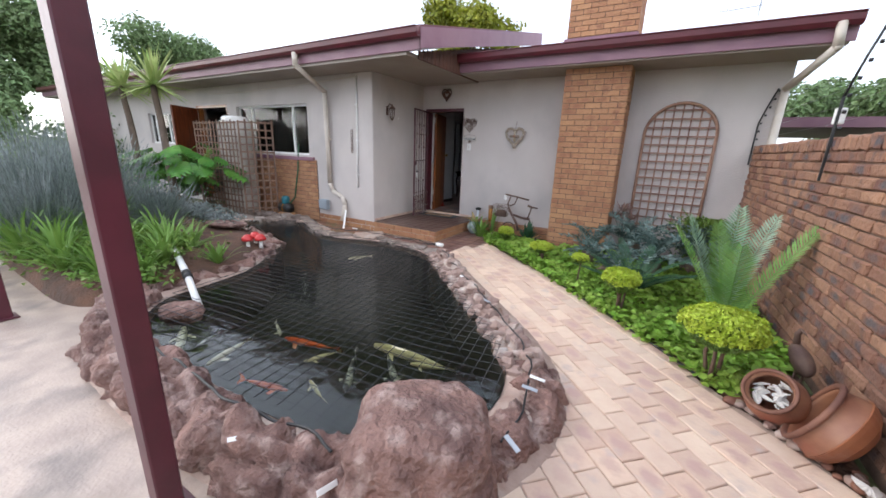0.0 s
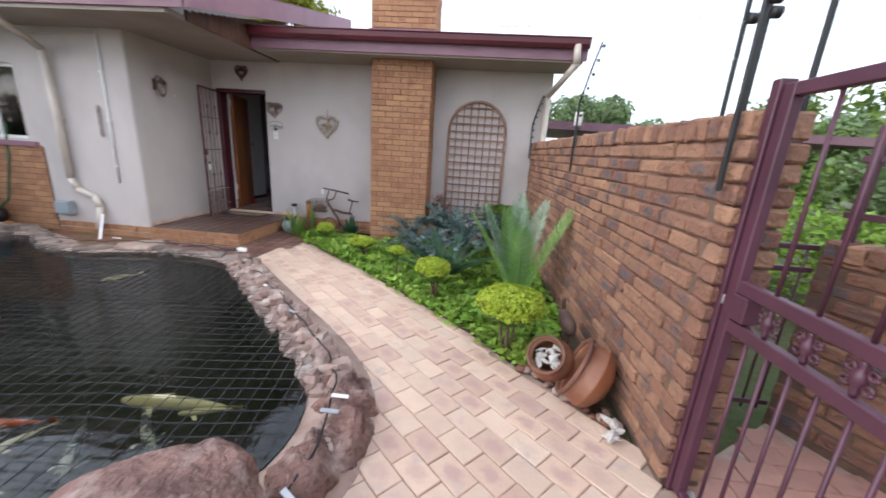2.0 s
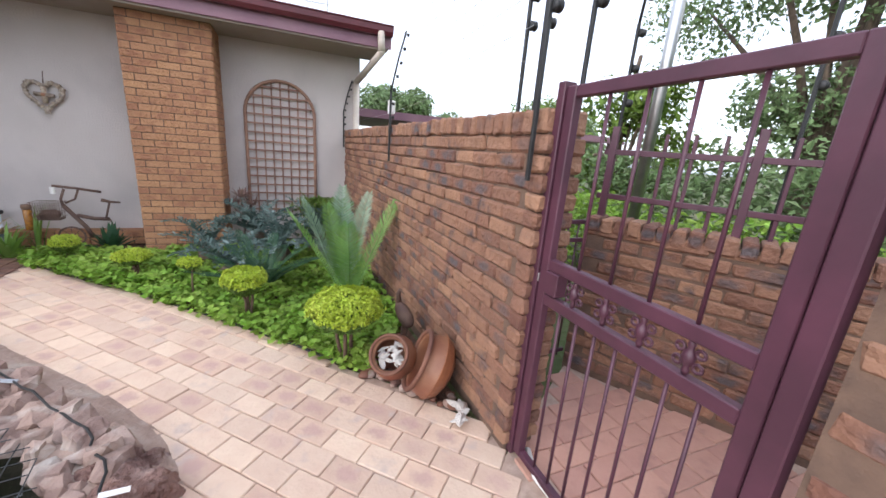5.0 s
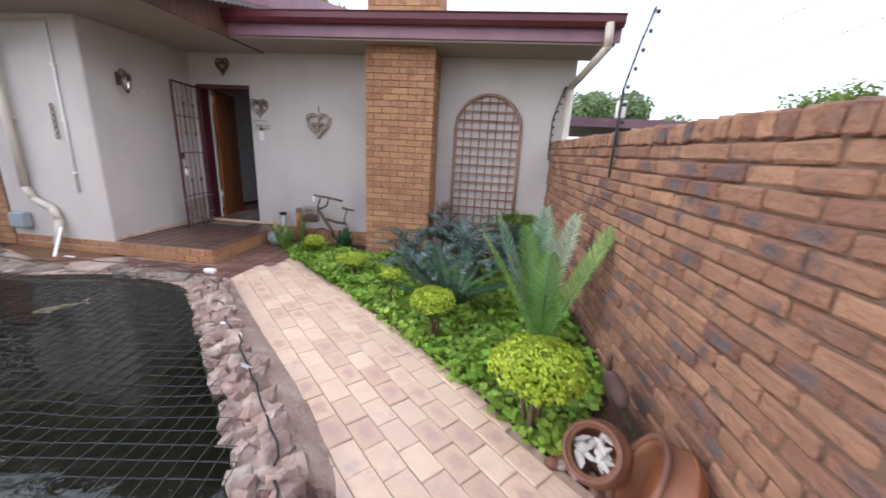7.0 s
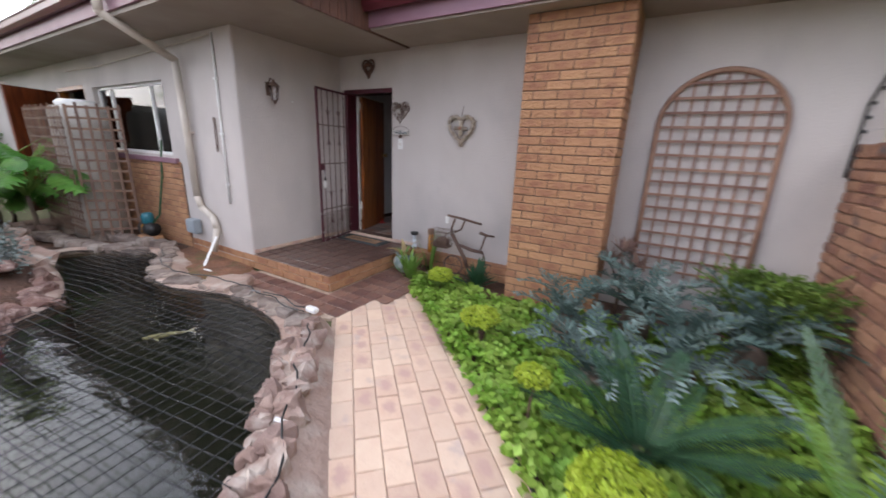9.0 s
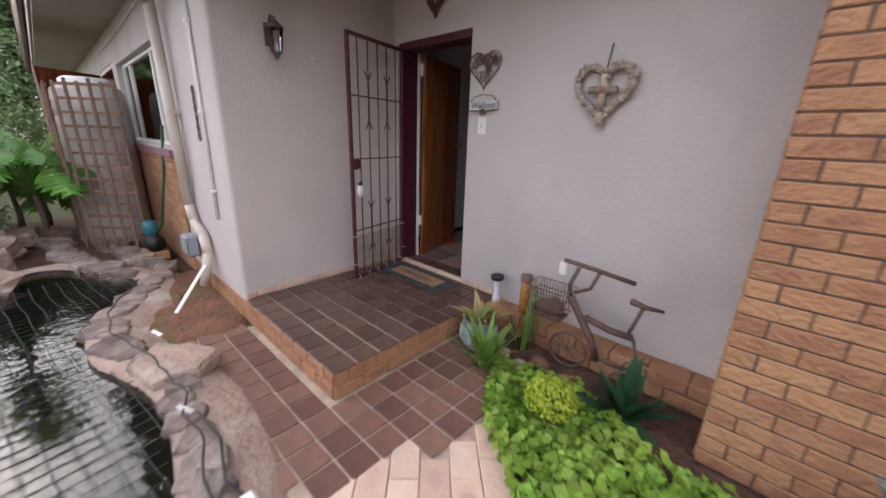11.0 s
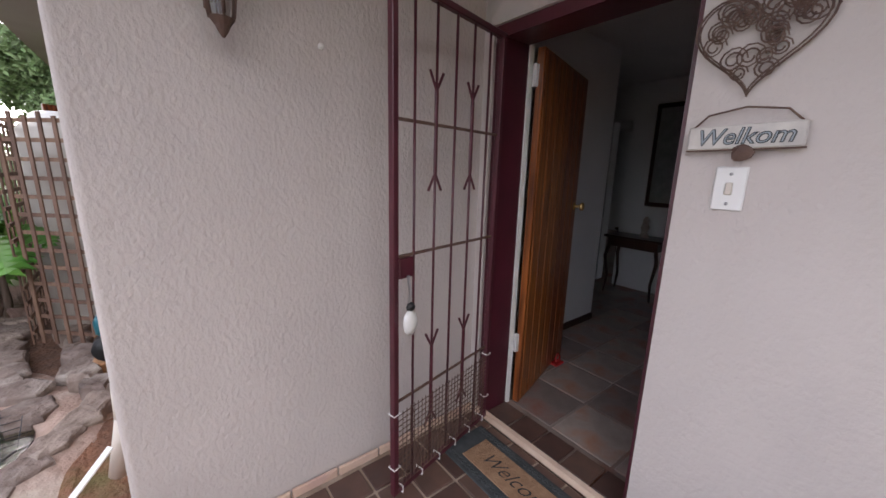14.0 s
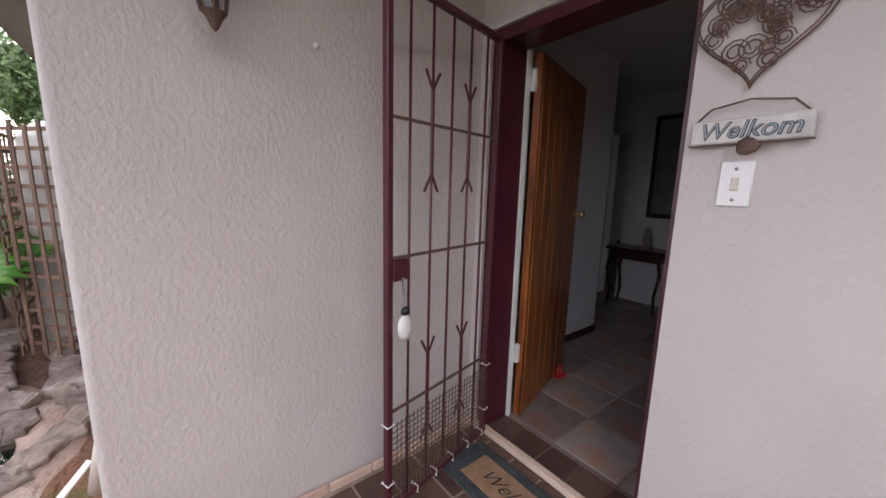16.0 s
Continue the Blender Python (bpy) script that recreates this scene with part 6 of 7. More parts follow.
def planter_trike():
    """Rusty metal tricycle planter that leans against the wall."""
    th = empty("bicycle_planter", (2.15, -.24, 0.0), "rusty toy bicycle planter with a wire basket", "bicycle")
    bar("main_tube", [(-.05, -.02, .52), (.12, 0, .25), (.16, .02, .12)], .024, "rust", th)
    bar("top_tube", [(0.05, 0, .40), (.20, .04, .35), (.34, .06, .34)], .022, "rust", th)
    bar("fork", [(-.05, -.02, .52), (-.06, -.03, .60), (-.02, -.02, .72)], .014, "rust", th)
    bar("handlebar", [(-.11, -.05, .76), (.08, 0, .73), (.29, .08, .68)], .015, "rust", th)
    bar("stay", [(.10, .01, .72), (.06, .0, .60), (-.03, -.02, .55)], .012, "rust", th)
    bar("seat_post", [(.30, .05, .33), (.36, .06, .55)], .012, "rust", th)
    part("saddle", tube(bmesh.new(), [(.30, .02, .59), (.37, .06, .56), (.46, .10, .55)], .022, 8, .01), "rust", th, "", True)
    part("bell_can", lathe(bmesh.new(), [(.018, .665), (.025, .67), (.025, .74), (.022, .745)], 12), "white", th, "white enamel can").matrix_world = pose(2.04, -.29, 0.0)
    bk = part("basket", box(box(bmesh.new(), -.26, -.13, .36, -.06, .0, .38), -.26, -.13, .38, -.24, .0, .42), "rust", th, "wire basket")
    for i in range(11):
        for z0 in (0,):
            x = -.27 + i * .021
            bar("wire", [(x, -.14, .36), (x - .01, -.16, .57)], .003, "rust", bk, "", 4)
            bar("wire", [(x, .0, .36), (x - .01, .02, .57)], .003, "rust", bk, "", 4)
    for z in (.40, .45, .51, .57):
        e = .01 + (z - .36) * .1
        bar("wire", [(-.27 - e, -.14 - e, z), (-.06 + e, -.14 - e, z), (-.06 + e, .0 + e, z), (-.27 - e, .0 + e, z), (-.27 - e, -.14 - e, z)], .003, "rust", bk, "", 4)
    part("basket_soil", rock_bm(.10, .06, .06, 5, 2), "rust", bk, "", True).location = (-.16, -.07, .42)
    for cx, cy, r in ((-.02, -.02, .12), (.40, .08, .09), (.38, -.10, .09)):
        w = part("wheel", tube(bmesh.new(), [(cx + r * math.cos(a), cy + .1 * r * math.cos(a), r + .015 + r * math.sin(a)) for a in [2 * math.pi * k / 24 for k in range(25)]], .010, 6, caps=False), "rust", th, "", True)
        for k in range(4):
            a = math.pi * k / 4
            bar("spoke", [(cx - r * math.cos(a), cy, r + .015 - r * math.sin(a)), (cx + r * math.cos(a), cy, r + .015 + r * math.sin(a))], .003, "rust", w, "", 4)
    bar("chain_stay", [(.14, .02, .14), (.40, .08, .105)], .012, "rust", th)
    bar("rear_stay", [(.34, .06, .34), (.40, .08, .105)], .010, "rust", th)
    return th


planter_trike()
for k, (x, y, s, m, lb) in enumerate(((2.02, -.42, .075, "terracotta_in", "brown round stone under the planter"), (2.25, -.48, .08, "terracotta", "orange clay stone in the bed"), (2.1, -.56, .06, "shell", "pale shell in the bed"), (1.92, -.5, .05, "stone_grey", "grey pebble in the bed"))):
    ob = tagged(part("stone", rock_bm(s, s * .85, s * .7, 200 + k, 2, .2), m, None, "", True), lb, "stone")
    ob.matrix_world = pose(x, y, s * .5)

# ---- clay pots, bird, shells by the boundary wall ----
def clay_pot(x, y, z, r, rx, rz, label, open_bowl=False):
    th = empty("clay_pot", (x, y, z), label, "pot", "clay pots")
    th.matrix_world = pose(x, y, z, rx, 0, rz)
    out = [(.35, -.72), (.62, -.66), (.88, -.40), (1.0, -.05), (.95, .28), (.80, .50), (.70, .58), (.74, .66), (.86, .74), (.86, .79)]
    inn = [(.80, .79), (.68, .68), (.64, .58), (.74, .48), (.88, .26), (.92, -.05), (.82, -.36), (.5, -.6)]
    lip = (.80, .775)
    if open_bowl:
        out = [(.30, -.62), (.55, -.58), (.84, -.34), (.97, -.10), (1.0, .02), (.985, .08), (.93, .34), (.88, .60), (.90, .66), (.97, .70), (.97, .74)]
        inn = [(.91, .74), (.83, .66), (.82, .58), (.87, .34), (.93, .06), (.90, -.10), (.78, -.30), (.4, -.5)]
        out, inn = [(a, b * .76) for a, b in out], [(a, b * .76) for a, b in inn]
        lip = (.92, .55)
        part("painted_base", lathe(bmesh.new(), [(.31 * r, -.49 * r), (.565 * r, -.46 * r), (.86 * r, -.275 * r), (.99 * r, -.09 * r), (1.035 * r, .02 * r), (1.0 * r, .03 * r)], 32), "clay_orange", th, "burnished orange lower half")
    part("pot_shell", lathe(bmesh.new(), [(a * r, b * r) for a, b in out + inn], 32), "terracotta", th, "", True)
    part("rim_band", tube(bmesh.new(), [(lip[0] * r * math.cos(a), lip[0] * r * math.sin(a), lip[1] * r) for a in [2 * math.pi * k / 28 for k in range(29)]], .075 * r, 8, caps=False), "terracotta_in", th, "rounded dark rim", True)
    return th


p1 = clay_pot(5.235, -3.93, 0.135, 0.155, 52, -38, "round terracotta pot tipped over and full of shells")
p2 = clay_pot(5.43, -4.16, 0.175, 0.205, 66, -108, "large terracotta pot lying on its side", True)
rs = random.Random(31)


def shell(x, y, z, s, label="white seashell among the pebbles"):
    bm = bmesh.new()
    n = 14
    c = bm.verts.new((0, -s * .5, .0))
    prev = None
    ring = []
    for j in range(n + 1):
        a = math.pi * j / n
        ring.append(bm.verts.new((math.cos(a) * s, math.sin(a) * s * .8 - s * .3, (.18 if j % 2 else .05) * s)))
    top = bm.verts.new((0, 0, s * .42))
    for a, b in zip(ring, ring[1:]):
        bm.faces.new((a, b, top))
    bm.faces.new((ring[-1], c, top))
    bm.faces.new((c, ring[0], top))
    bm.faces.new([c] + ring[::-1])
    bmesh.ops.recalc_face_normals(bm, faces=bm.faces)
    ob = tagged(part("seashell", bm, "shell"), label, "shell", "seashells")
    ob.matrix_world = pose(x, y, z, rs.uniform(-30, 30), rs.uniform(-30, 30), rs.uniform(0, 360))


pm1 = p1.matrix_world
for k in range(16):
    a, d = rs.uniform(0, 6.28), .085 * math.sqrt(rs.random())
    q = pm1 @ Vector((d * math.cos(a), d * math.sin(a), .045 + rs.uniform(-.02, .015)))
    shell(q.x, q.y, q.z, .042, "white seashell inside the tipped pot")
for k in range(6):
    shell(5.47 + rs.gauss(0, .035), -4.46 + rs.gauss(0, .05), .02 + k * .006, .055, "pale seashell heaped by the wall")
for k in range(56):
    f = rs.random()
    x, y = 4.98 + .56 * f + rs.gauss(.03, .035), -3.80 - .62 * f + rs.gauss(.03, .035)
    s = rs.uniform(.02, .048)
    if x > 5.54:
        continue
    ob = tagged(part("pebble", rock_bm(s, s * .8, s * .6, 300 + k, 2, .2), rs.choice(("stone_grey", "terracotta_in", "rock", "rock_pale")), None, "", True), "rounded pebble edging the bed by the pots", "pebble", "pebbles")
    ob.matrix_world = pose(x, y, s * .35, 0, 0, rs.uniform(0, 360))


def metal_bird():
    bm = rock_bm(.075, .055, .06, 3, 3, .08)
    for v in bm.verts:
        v.co.x *= 1.7 if v.co.x < 0 else 1.25
    bmesh.ops.rotate(bm, matrix=Matrix.Rotation(radians(38), 3, 'Y'), verts=bm.verts)
    bmesh.ops.translate(bm, vec=(0, 0, .27), verts=bm.verts)
    tube(bm, [(-.08, 0, .33), (-.10, 0, .42), (-.08, 0, .46)], .02, 8, .014)
    tube(bm, [(-.08, 0, .46), (-.02, 0, .44)], .008, 6, .002)
    for s in (-.025, .025):
        tube(bm, [(0, s, .24), (0, s, 0)], .006, 6)
    ob = tagged(part("bird_statue", bm, "rust", None, "", True), "dark rusted metal guinea fowl garden statue", "statue")
    ob.matrix_world = pose(5.40, -3.62, 0, 0, 0, -70)
    return ob


metal_bird()

bar("bed_edging", [(2.04, -0.98, .012), (3.26, -2.03, .012), (4.1, -2.85, .012), (4.61, -3.37, .012), (4.96, -3.77, .012)], .010, "black", None)
tagged(bpy.data.objects["bed_edging"], "black plastic edging between bed and path", "edging")

# ---- electric fence poles on the wall ----
def fence_pole(x, y, z0, z1, lean, n, size=1.0, label="black electric fence pole with insulators"):
    th = empty("fence_pole", (x, y, z0), label, "fence pole", "electric fence poles")
    H = z1 - z0
    boxed("pole", -.009, -.009, 0, .009, .009, H * .55, "black", th, "", .002)
    bar("upper_pole", [(0, 0, H * .55), (lean[0] * .5, lean[1] * .5, H * .8), (lean[0], lean[1], H)], .009, "black", th)
    for i in range(n):
        f = .35 + .62 * i / (n - 1)
        k = max(0, (f - .55) / .45)
        b = lathe(bmesh.new(), [(r * size, z * size) for r, z in ((.010, -.020), (.024, -.016), (.025, -.006), (.016, 0), (.025, .006), (.024, .016), (.010, .020))], 10)
        bmesh.ops.rotate(b, matrix=Matrix.Rotation(radians(90), 3, 'Y'), verts=b.verts)
        bmesh.ops.translate(b, vec=(lean[0] * k + .022, lean[1] * k - .014, H * f), verts=b.verts)
        part("insulator", b, "black", th, "", True)


fence_pole(5.50, -2.55, 1.37, 2.50, (.12, 0), 7, .6)
fence_pole(5.42, -0.03, 1.45, 2.42, (.12, 0), 7, .6)
fence_pole(5.565, -4.70, 1.40, 3.3, (.10, 0), 9)
fence_pole(5.80, -4.20, 1.55, 3.3, (.05, 0), 9)
fence_pole(5.78, -4.38, 1.55, 3.2, (.05, 0), 9)
fence_pole(5.79, -4.69, 1.50, 3.3, (.08, 0), 8)
fence_pole(6.66, -4.12, 1.08, 3.4, (.10, .0), 8)
fence_pole(7.10, -4.90, 1.08, 3.6, (.15, .05), 8)
wires = empty("fence_wire", (0, 0, 0), "thin electric fence wires above the wall", "wire")
for i in range(6):
    z = 1.80 + i * .13
    bar("wire", [(5.47 + i * .015, -.03, z), (5.50 + i * .015, -2.55, z), (5.58, -4.58, z + .1)], .0014, "steel", wires, "", 4)
bar("street_pole", [(7.6, -3.6, 0), (7.75, -3.5, 5.2)], .05, "steel", None)
tagged(bpy.data.objects["street_pole"], "leaning galvanised steel pole outside the wall", "pole")
tagged(boxed("alarm_box", 5.50, -2.50, 1.80, 5.56, -2.44, 1.92, "white", None, "", .006), "small white junction box on the fence pole", "box")

# ---- garden gate ----
def garden_gate():
    th = empty("garden_gate", (5.66, -4.78, 0.03), "maroon steel pedestrian gate between brick walls", "gate")
    th.matrix_world = pose(5.665, -4.775, 0.03, 0, 0, -90)
    W, H = .885, 1.75
    for nm, a in (("stile", (0, 0, .05, H)), ("stile", (W - .05, 0, W, H))):
        boxed(nm, a[0], -.02, 0, a[2], .02, H, "gate_maroon", th, "", .004)
    for z, hh in ((0, .035), (.84, .05), (1.0, .05), (H - .045, .045)):
        boxed("rail", .05, -.018, z, W - .05, .018, z + hh, "gate_maroon", th, "", .004)
    for i in range(7):
        x = .05 + (W - .1) * (i + 1) / 8
        bar("bar", [(x, 0, .035), (x, 0, .84)], .007, "gate_maroon", th, "", 6)
    for i in range(4):
        x = .05 + (W - .1) * (i + 1) / 5
        bar("bar", [(x, 0, 1.05), (x, 0, H - .045)], .007, "gate_maroon", th, "", 6)
    for i in range(4):
        x = .05 + (W - .1) * (i + 1) / 5
        bm = lathe(bmesh.new(), [(.008, .89), (.012, .905), (.008, .915), (.018, .93), (.021, .945), (.018, .96), (.008, .975), (.012, .985), (.008, 1.0)], 8)
        bmesh.ops.translate(bm, vec=(x, 0, 0), verts=bm.verts)
        for sx in (-1, 1):
            for sz in (-1, 1):
                tube(bm, [(x + sx * (.030 + .013 * math.cos(a)), 0, .945 + sz * (.022 + .013 * math.sin(a))) for a in [k * .785 for k in range(9)]], .0055, 5)
        part("ornament", bm, "gate_maroon", th, "", True)
    boxed("lock_box", 0.052, -.03, .90, .13, .03, 1.0, "gate_maroon", th, "", .004)
    boxed("latch", -.03, -.024, .93, .0, .024, .97, "steel", th, "", .003)
    boxed("jamb", -.048, -.03, -.03, -.004, .03, H + .02, "gate_maroon", th, "", .004)
    boxed("jamb", W + .006, -.03, -.03, W + .06, .03, H + .06, "gate_maroon", th, "", .004)
    return th


garden_gate()
bar("edge_pipe", [(5.72, -4.80, .03), (5.66, -4.95, .03), (5.70, -5.6, .03)], .018, "white", None)
tagged(bpy.data.objects["edge_pipe"], "white plastic pipe along the gate threshold", "pipe")

bar("wall_conduit", [(5.706, -4.752, .03), (5.706, -4.752, 1.1)], .008, "white", None)
tagged(bpy.data.objects["wall_conduit"], "thin white plastic conduit up the wall end", "conduit")

# palisade on the low wall
pal = empty("palisade_fence", LOW_O, "maroon steel palisade on the low brick wall", "fence")
pal.matrix_world = Matrix.Translation(LOW_O) @ Matrix.Rotation(LOW_A, 4, 'Z') @ Matrix.Translation((0, .11, 1.1))
for i in range(21):
    x = .05 + i * .15
    big = i % 5 == 0
    w = .022 if big else .011
    boxed("post" if big else "picket", x - w, -.02 if big else -.006, 0, x + w, .02 if big else .006, .64 if big else .60, "gate_maroon", pal, "", .003)
for z in (.17, .46):
    boxed("rail", 0, -.014, z, 3.1, .014, z + .035, "gate_maroon", pal, "", .003)
side = empty("side_grille", (5.95, -4.1, 0), "narrow maroon steel grille gate outside", "gate")
for i in range(6):
    bar("bar", [(.08 + i * .09, 0, .05), (.08 + i * .09, 0, 1.1)], .007, "gate_maroon", side, "", 6)
for z in (.08, .95, 1.08):
    boxed("rail", .03, -.012, z, .58, .012, z + .03, "gate_maroon", side, "", .003)

# ---- carport and car beyond the wall, aerial ----
cp = empty("carport", (7.5, 3.0, 0), "purple-edged carport roof beyond the wall", "carport")
boxed("roof_sheet", -1.8, -1.0, 2.12, 6, 3.5, 2.16, "roof", cp)
boxed("fascia_board", -1.8, -1.03, 2.08, 6, -1.0, 2.24, "fascia", cp)
for x in (-1.6, 5.5):
    boxed("post", x, -.95, 0, x + .08, -.87, 2.12, "steel_maroon", cp, "", .004)


def parked_car(x, y):
    th = empty("parked_car", (x, y, 0), "white parked hatchback under the carport", "car")
    prof = [(-2.0, .35), (-2.05, .7), (-1.9, .95), (-1.5, 1.0), (-1.0, 1.42), (.5, 1.46), (1.1, 1.02), (1.9, .88), (2.05, .6), (2.0, .35)]
    bm = bmesh.new()
    a = [bm.verts.new((p, -.8 + (.12 if q > 1.05 else 0), q)) for p, q in prof]
    b = [bm.verts.new((p, .8 - (.12 if q > 1.05 else 0), q)) for p, q in prof]
    for i in range(len(prof)):
        j = (i + 1) % len(prof)
        bm.faces.new((a[i], a[j], b[j], b[i]))
    bm.faces.new(a[::-1])
    bm.faces.new(b)
    bmesh.ops.recalc_face_normals(bm, faces=bm.faces)
    part("body", bm, "white", th)
    boxed("side_window", -.95, -.815, 1.05, .6, -.69, 1.36, "black", th, "dark glass")
    for wx in (-1.25, 1.3):
        for wy in (-.72, .72):
            part("wheel", tube(bmesh.new(), [(wx, wy - .09, .31), (wx, wy + .09, .31)], .31, 20), "black", th)


parked_car(7.6, 5.0)
an = empty("aerial", (5.3, 3.2, 3.5), "thin metal television aerial on the roof", "aerial")
bar("mast", [(.2, 0, -.1), (.2, 0, .95)], .012, "steel", an)
bar("boom", [(-.45, 0, .83), (.25, 0, .86)], .008, "steel", an)
for i in range(6):
    bar("element", [(-.42 + i * .11, -.12, .835), (-.42 + i * .11, .12, .835)], .004, "steel", an, "", 5)

# ---- pond things ----
pp = empty("pond_pipe", (0, 0, 0), "white plastic pipe running down into the pond", "pipe")
bar("pipe_length", [(-0.34, -4.66, .27), (0.45, -4.90, .19)], .034, "white", pp)
bar("pipe_length", [(0.45, -4.90, .19), (1.0, -5.08, .06)], .032, "white", pp)
bar("coupling", [(0.40, -4.885, .195), (0.54, -4.93, .175)], .043, "black", pp, "black rubber coupling")
bar("pipe_length", [(-1.2, -5.36, .24), (-0.5, -5.33, .22)], .04, "white", pp)
ob = tagged(part("rock", rock_bm(.20, .12, .09, 77, 3, .3, .6), "rock", None, "", True), "flat brown rock standing in the pond", "rock", "pond edge rocks")
ob.matrix_world = pose(0.98, -5.22, 0.05, 0, 0, 20)
for k, (x, y) in enumerate(((-0.30, -3.68), (-0.12, -3.72), (-0.22, -3.84))):
    tt = empty("toadstool", (x, y, .12), "small red garden toadstool ornament on rocks", "ornament", "toadstool ornaments")
    part("stem", lathe(bmesh.new(), [(.03, 0), (.024, .05), (.02, .13)], 10), "white", tt, "", True)
    part("cap", lathe(bmesh.new(), [(.02, .11), (.075, .115), (.07, .145), (.045, .18), (.012, .195)], 14), "red", tt, "red domed cap", True)
slab_rock = tagged(part("rock", rock_bm(.34, .2, .06, 55, 3, .2, .5), "rock", None, "", True), "flat reddish stone slab on the island", "rock", "pond edge rocks")
slab_rock.matrix_world = pose(-1.35, -3.5, .26, 0, 0, 15)
sk = empty("pond_socket", (1.80, -2.16, .13), "white plug connector with black cable on a rock", "plug")
boxed("plug", -.07, -.03, 0, .05, .03, .05, "white", sk, "", .012)
bar("cable", [(-.06, 0, .03), (-.2, -.03, .02), (-.42, .02, .04), (-.7, 0, .02)], .007, "black", sk)
# net edge rope along the front and side, with steel clips
rope = empty("net_rope", (0, 0, 0), "black rope holding the net along the rocks", "rope")
rl = smooth_line([(0.72, -5.56), (1.4, -5.74), (2.1, -5.72), (2.8, -5.74), (3.38, -5.66)], 4)
bar("rope_run", [(x, y + .05 * noisy(x, y, 4, 2), .205 + .03 * noisy(x, y, 6)) for x, y in rl], .008, "black", rope)
rl = smooth_line([(3.98, -5.15), (3.98, -4.6), (3.72, -4.12), (3.08, -3.47), (2.42, -2.82), (1.95, -2.32)], 3)
bar("rope_run", [(x + .05 * noisy(x, y, 5), y + .05 * noisy(x, y, 5, 3), .14 + .02 * noisy(x, y, 6)) for x, y in rl], .006, "black", rope)
rl = smooth_line([(1.8, -2.27), (1.13, -2.18), (0.5, -2.2), (0.0, -2.36), (-0.5, -2.36), (-1.1, -2.04)], 3)
bar("rope_run", [(x + .05 * noisy(x, y, 5), y + .05 * noisy(x, y, 5, 3), .16 + .02 * noisy(x, y, 6)) for x, y in rl], .006, "black", rope)
for k, (x, y, z, rz) in enumerate(((3.50, -5.82, .20, 80), (4.06, -5.28, .27, -30), (3.98, -4.60, .17, 10), (3.97, -4.72, .17, 10), (2.97, -5.86, .2, 60), (3.2, -3.62, .14, -10), (2.7, -3.12, .13, 20), (1.05, -2.2, .16, 30), (0.1, -2.15, .16, 20))):
    cl = tagged(boxed("net_clip", -.046, -.012, 0, .046, .012, .004, "steel" if k % 2 else "white", None, "", .001), "flat metal strip clip fixing the net", "clip", "net clips")
    cl.matrix_world = pose(x, y, z, 12 if k != 0 else 60, 8, rz)

# ---- hall furniture ----
def side_table(x, y):
    th = empty("side_table", (x, y, .2), "small dark wooden side table in the hall", "table")
    boxed("tabletop", -.32, -.18, .68, .32, .18, .71, "dark_wood", th, "", .006)
    boxed("apron", -.28, -.15, .58, .28, .15, .68, "dark_wood", th, "", .004)
    for sx in (-1, 1):
        for sy in (-1, 1):
            bar("leg", [(sx * .26, sy * .13, .6), (sx * .29, sy * .15, .45), (sx * .25, sy * .13, .2), (sx * .27, sy * .14, 0)], .022, "dark_wood", th, "", 8, .013)


side_table(-0.42, 3.0)
ds = empty("door_stop", (.035, .86, .207), "small red door stop holding the front door open", "door stop")
boxed("foot", -.03, -.05, 0, .03, .05, .018, "red", ds, "", .006)
bar("lever", [(0, .02, .015), (0, .03, .05), (0, .0, .085), (0, -.025, .055), (0, -.01, .02)], .007, "red", ds, "", 8, .006)
fg = tagged(part("figurine", lathe(bmesh.new(), [(.05, 0), (.05, .02), (.03, .06), (.045, .12), (.03, .17), (.035, .2), (.015, .24)], 14), "stone_grey", None, "", True), "pale stone figurine on the hall table", "figurine")
fg.matrix_world = pose(-.35, 2.98, .91)
mr = empty("wall_mirror", (-.25, 3.245, 1.25), "tall dark-framed mirror on the hall wall", "mirror")
boxed("mirror_frame", -.25, -.03, 0, .25, 0, 1.15, "dark_wood", mr, "", .01)
boxed("mirror_glass", -.20, -.034, .05, .20, -.031, 1.10, "steel", mr)
bd = tagged(part("bench", box(box(bmesh.new(), -.5, -.18, .42, .5, .18, .46, .01), -.46, -.15, 0, -.40, .15, .42, .005), "dark_wood"), "dark wooden bench in the far room", "bench")
bd.matrix_world = pose(-1.3, 5.4, .2)

# ---- pieces: bricks, tiles, pavers, last ----
BC = 0.0805
front = brickwork(breast, (2.925, -0.53, 0), (1, 0, 0), 0.905, 0.0, SOF, BC, 0.226, 0.02, "brick_orange")
for i, (m, me) in enumerate(front):
    front[i] = (m @ Matrix.Translation((0, .02, 0)), me)
sides = brickwork(breast, (3.83, -0.51, 0), (0, 1, 0), 0.505, 0.0, SOF, BC, 0.226, 0.02, "brick_orange") + brickwork(breast, (2.925, -0.004, 0), (0, -1, 0), 0.505, 0.0, SOF, BC, 0.226, 0.02, "brick_orange")
sides = [(m @ Matrix.Translation((0, .018, 0)), me) for m, me in sides]
lay(front + sides[:len(sides) // 2], breast)
joined(sides[len(sides) // 2:], breast, "brick_side", "brick_orange_joined", "orange bricks of the far side")
st = brickwork(chimney, (2.672, 0.30, 0), (1, 0, 0), 1.07, 3.38, 4.7, BC, 0.226, 0.02, "brick_orange")
st += brickwork(chimney, (3.742, 0.32, 0), (0, 1, 0), 0.7, 3.38, 4.7, BC, 0.226, 0.02, "brick_orange")
lay([(m @ Matrix.Translation((0, .02, 0)), me) for m, me in st], chimney)
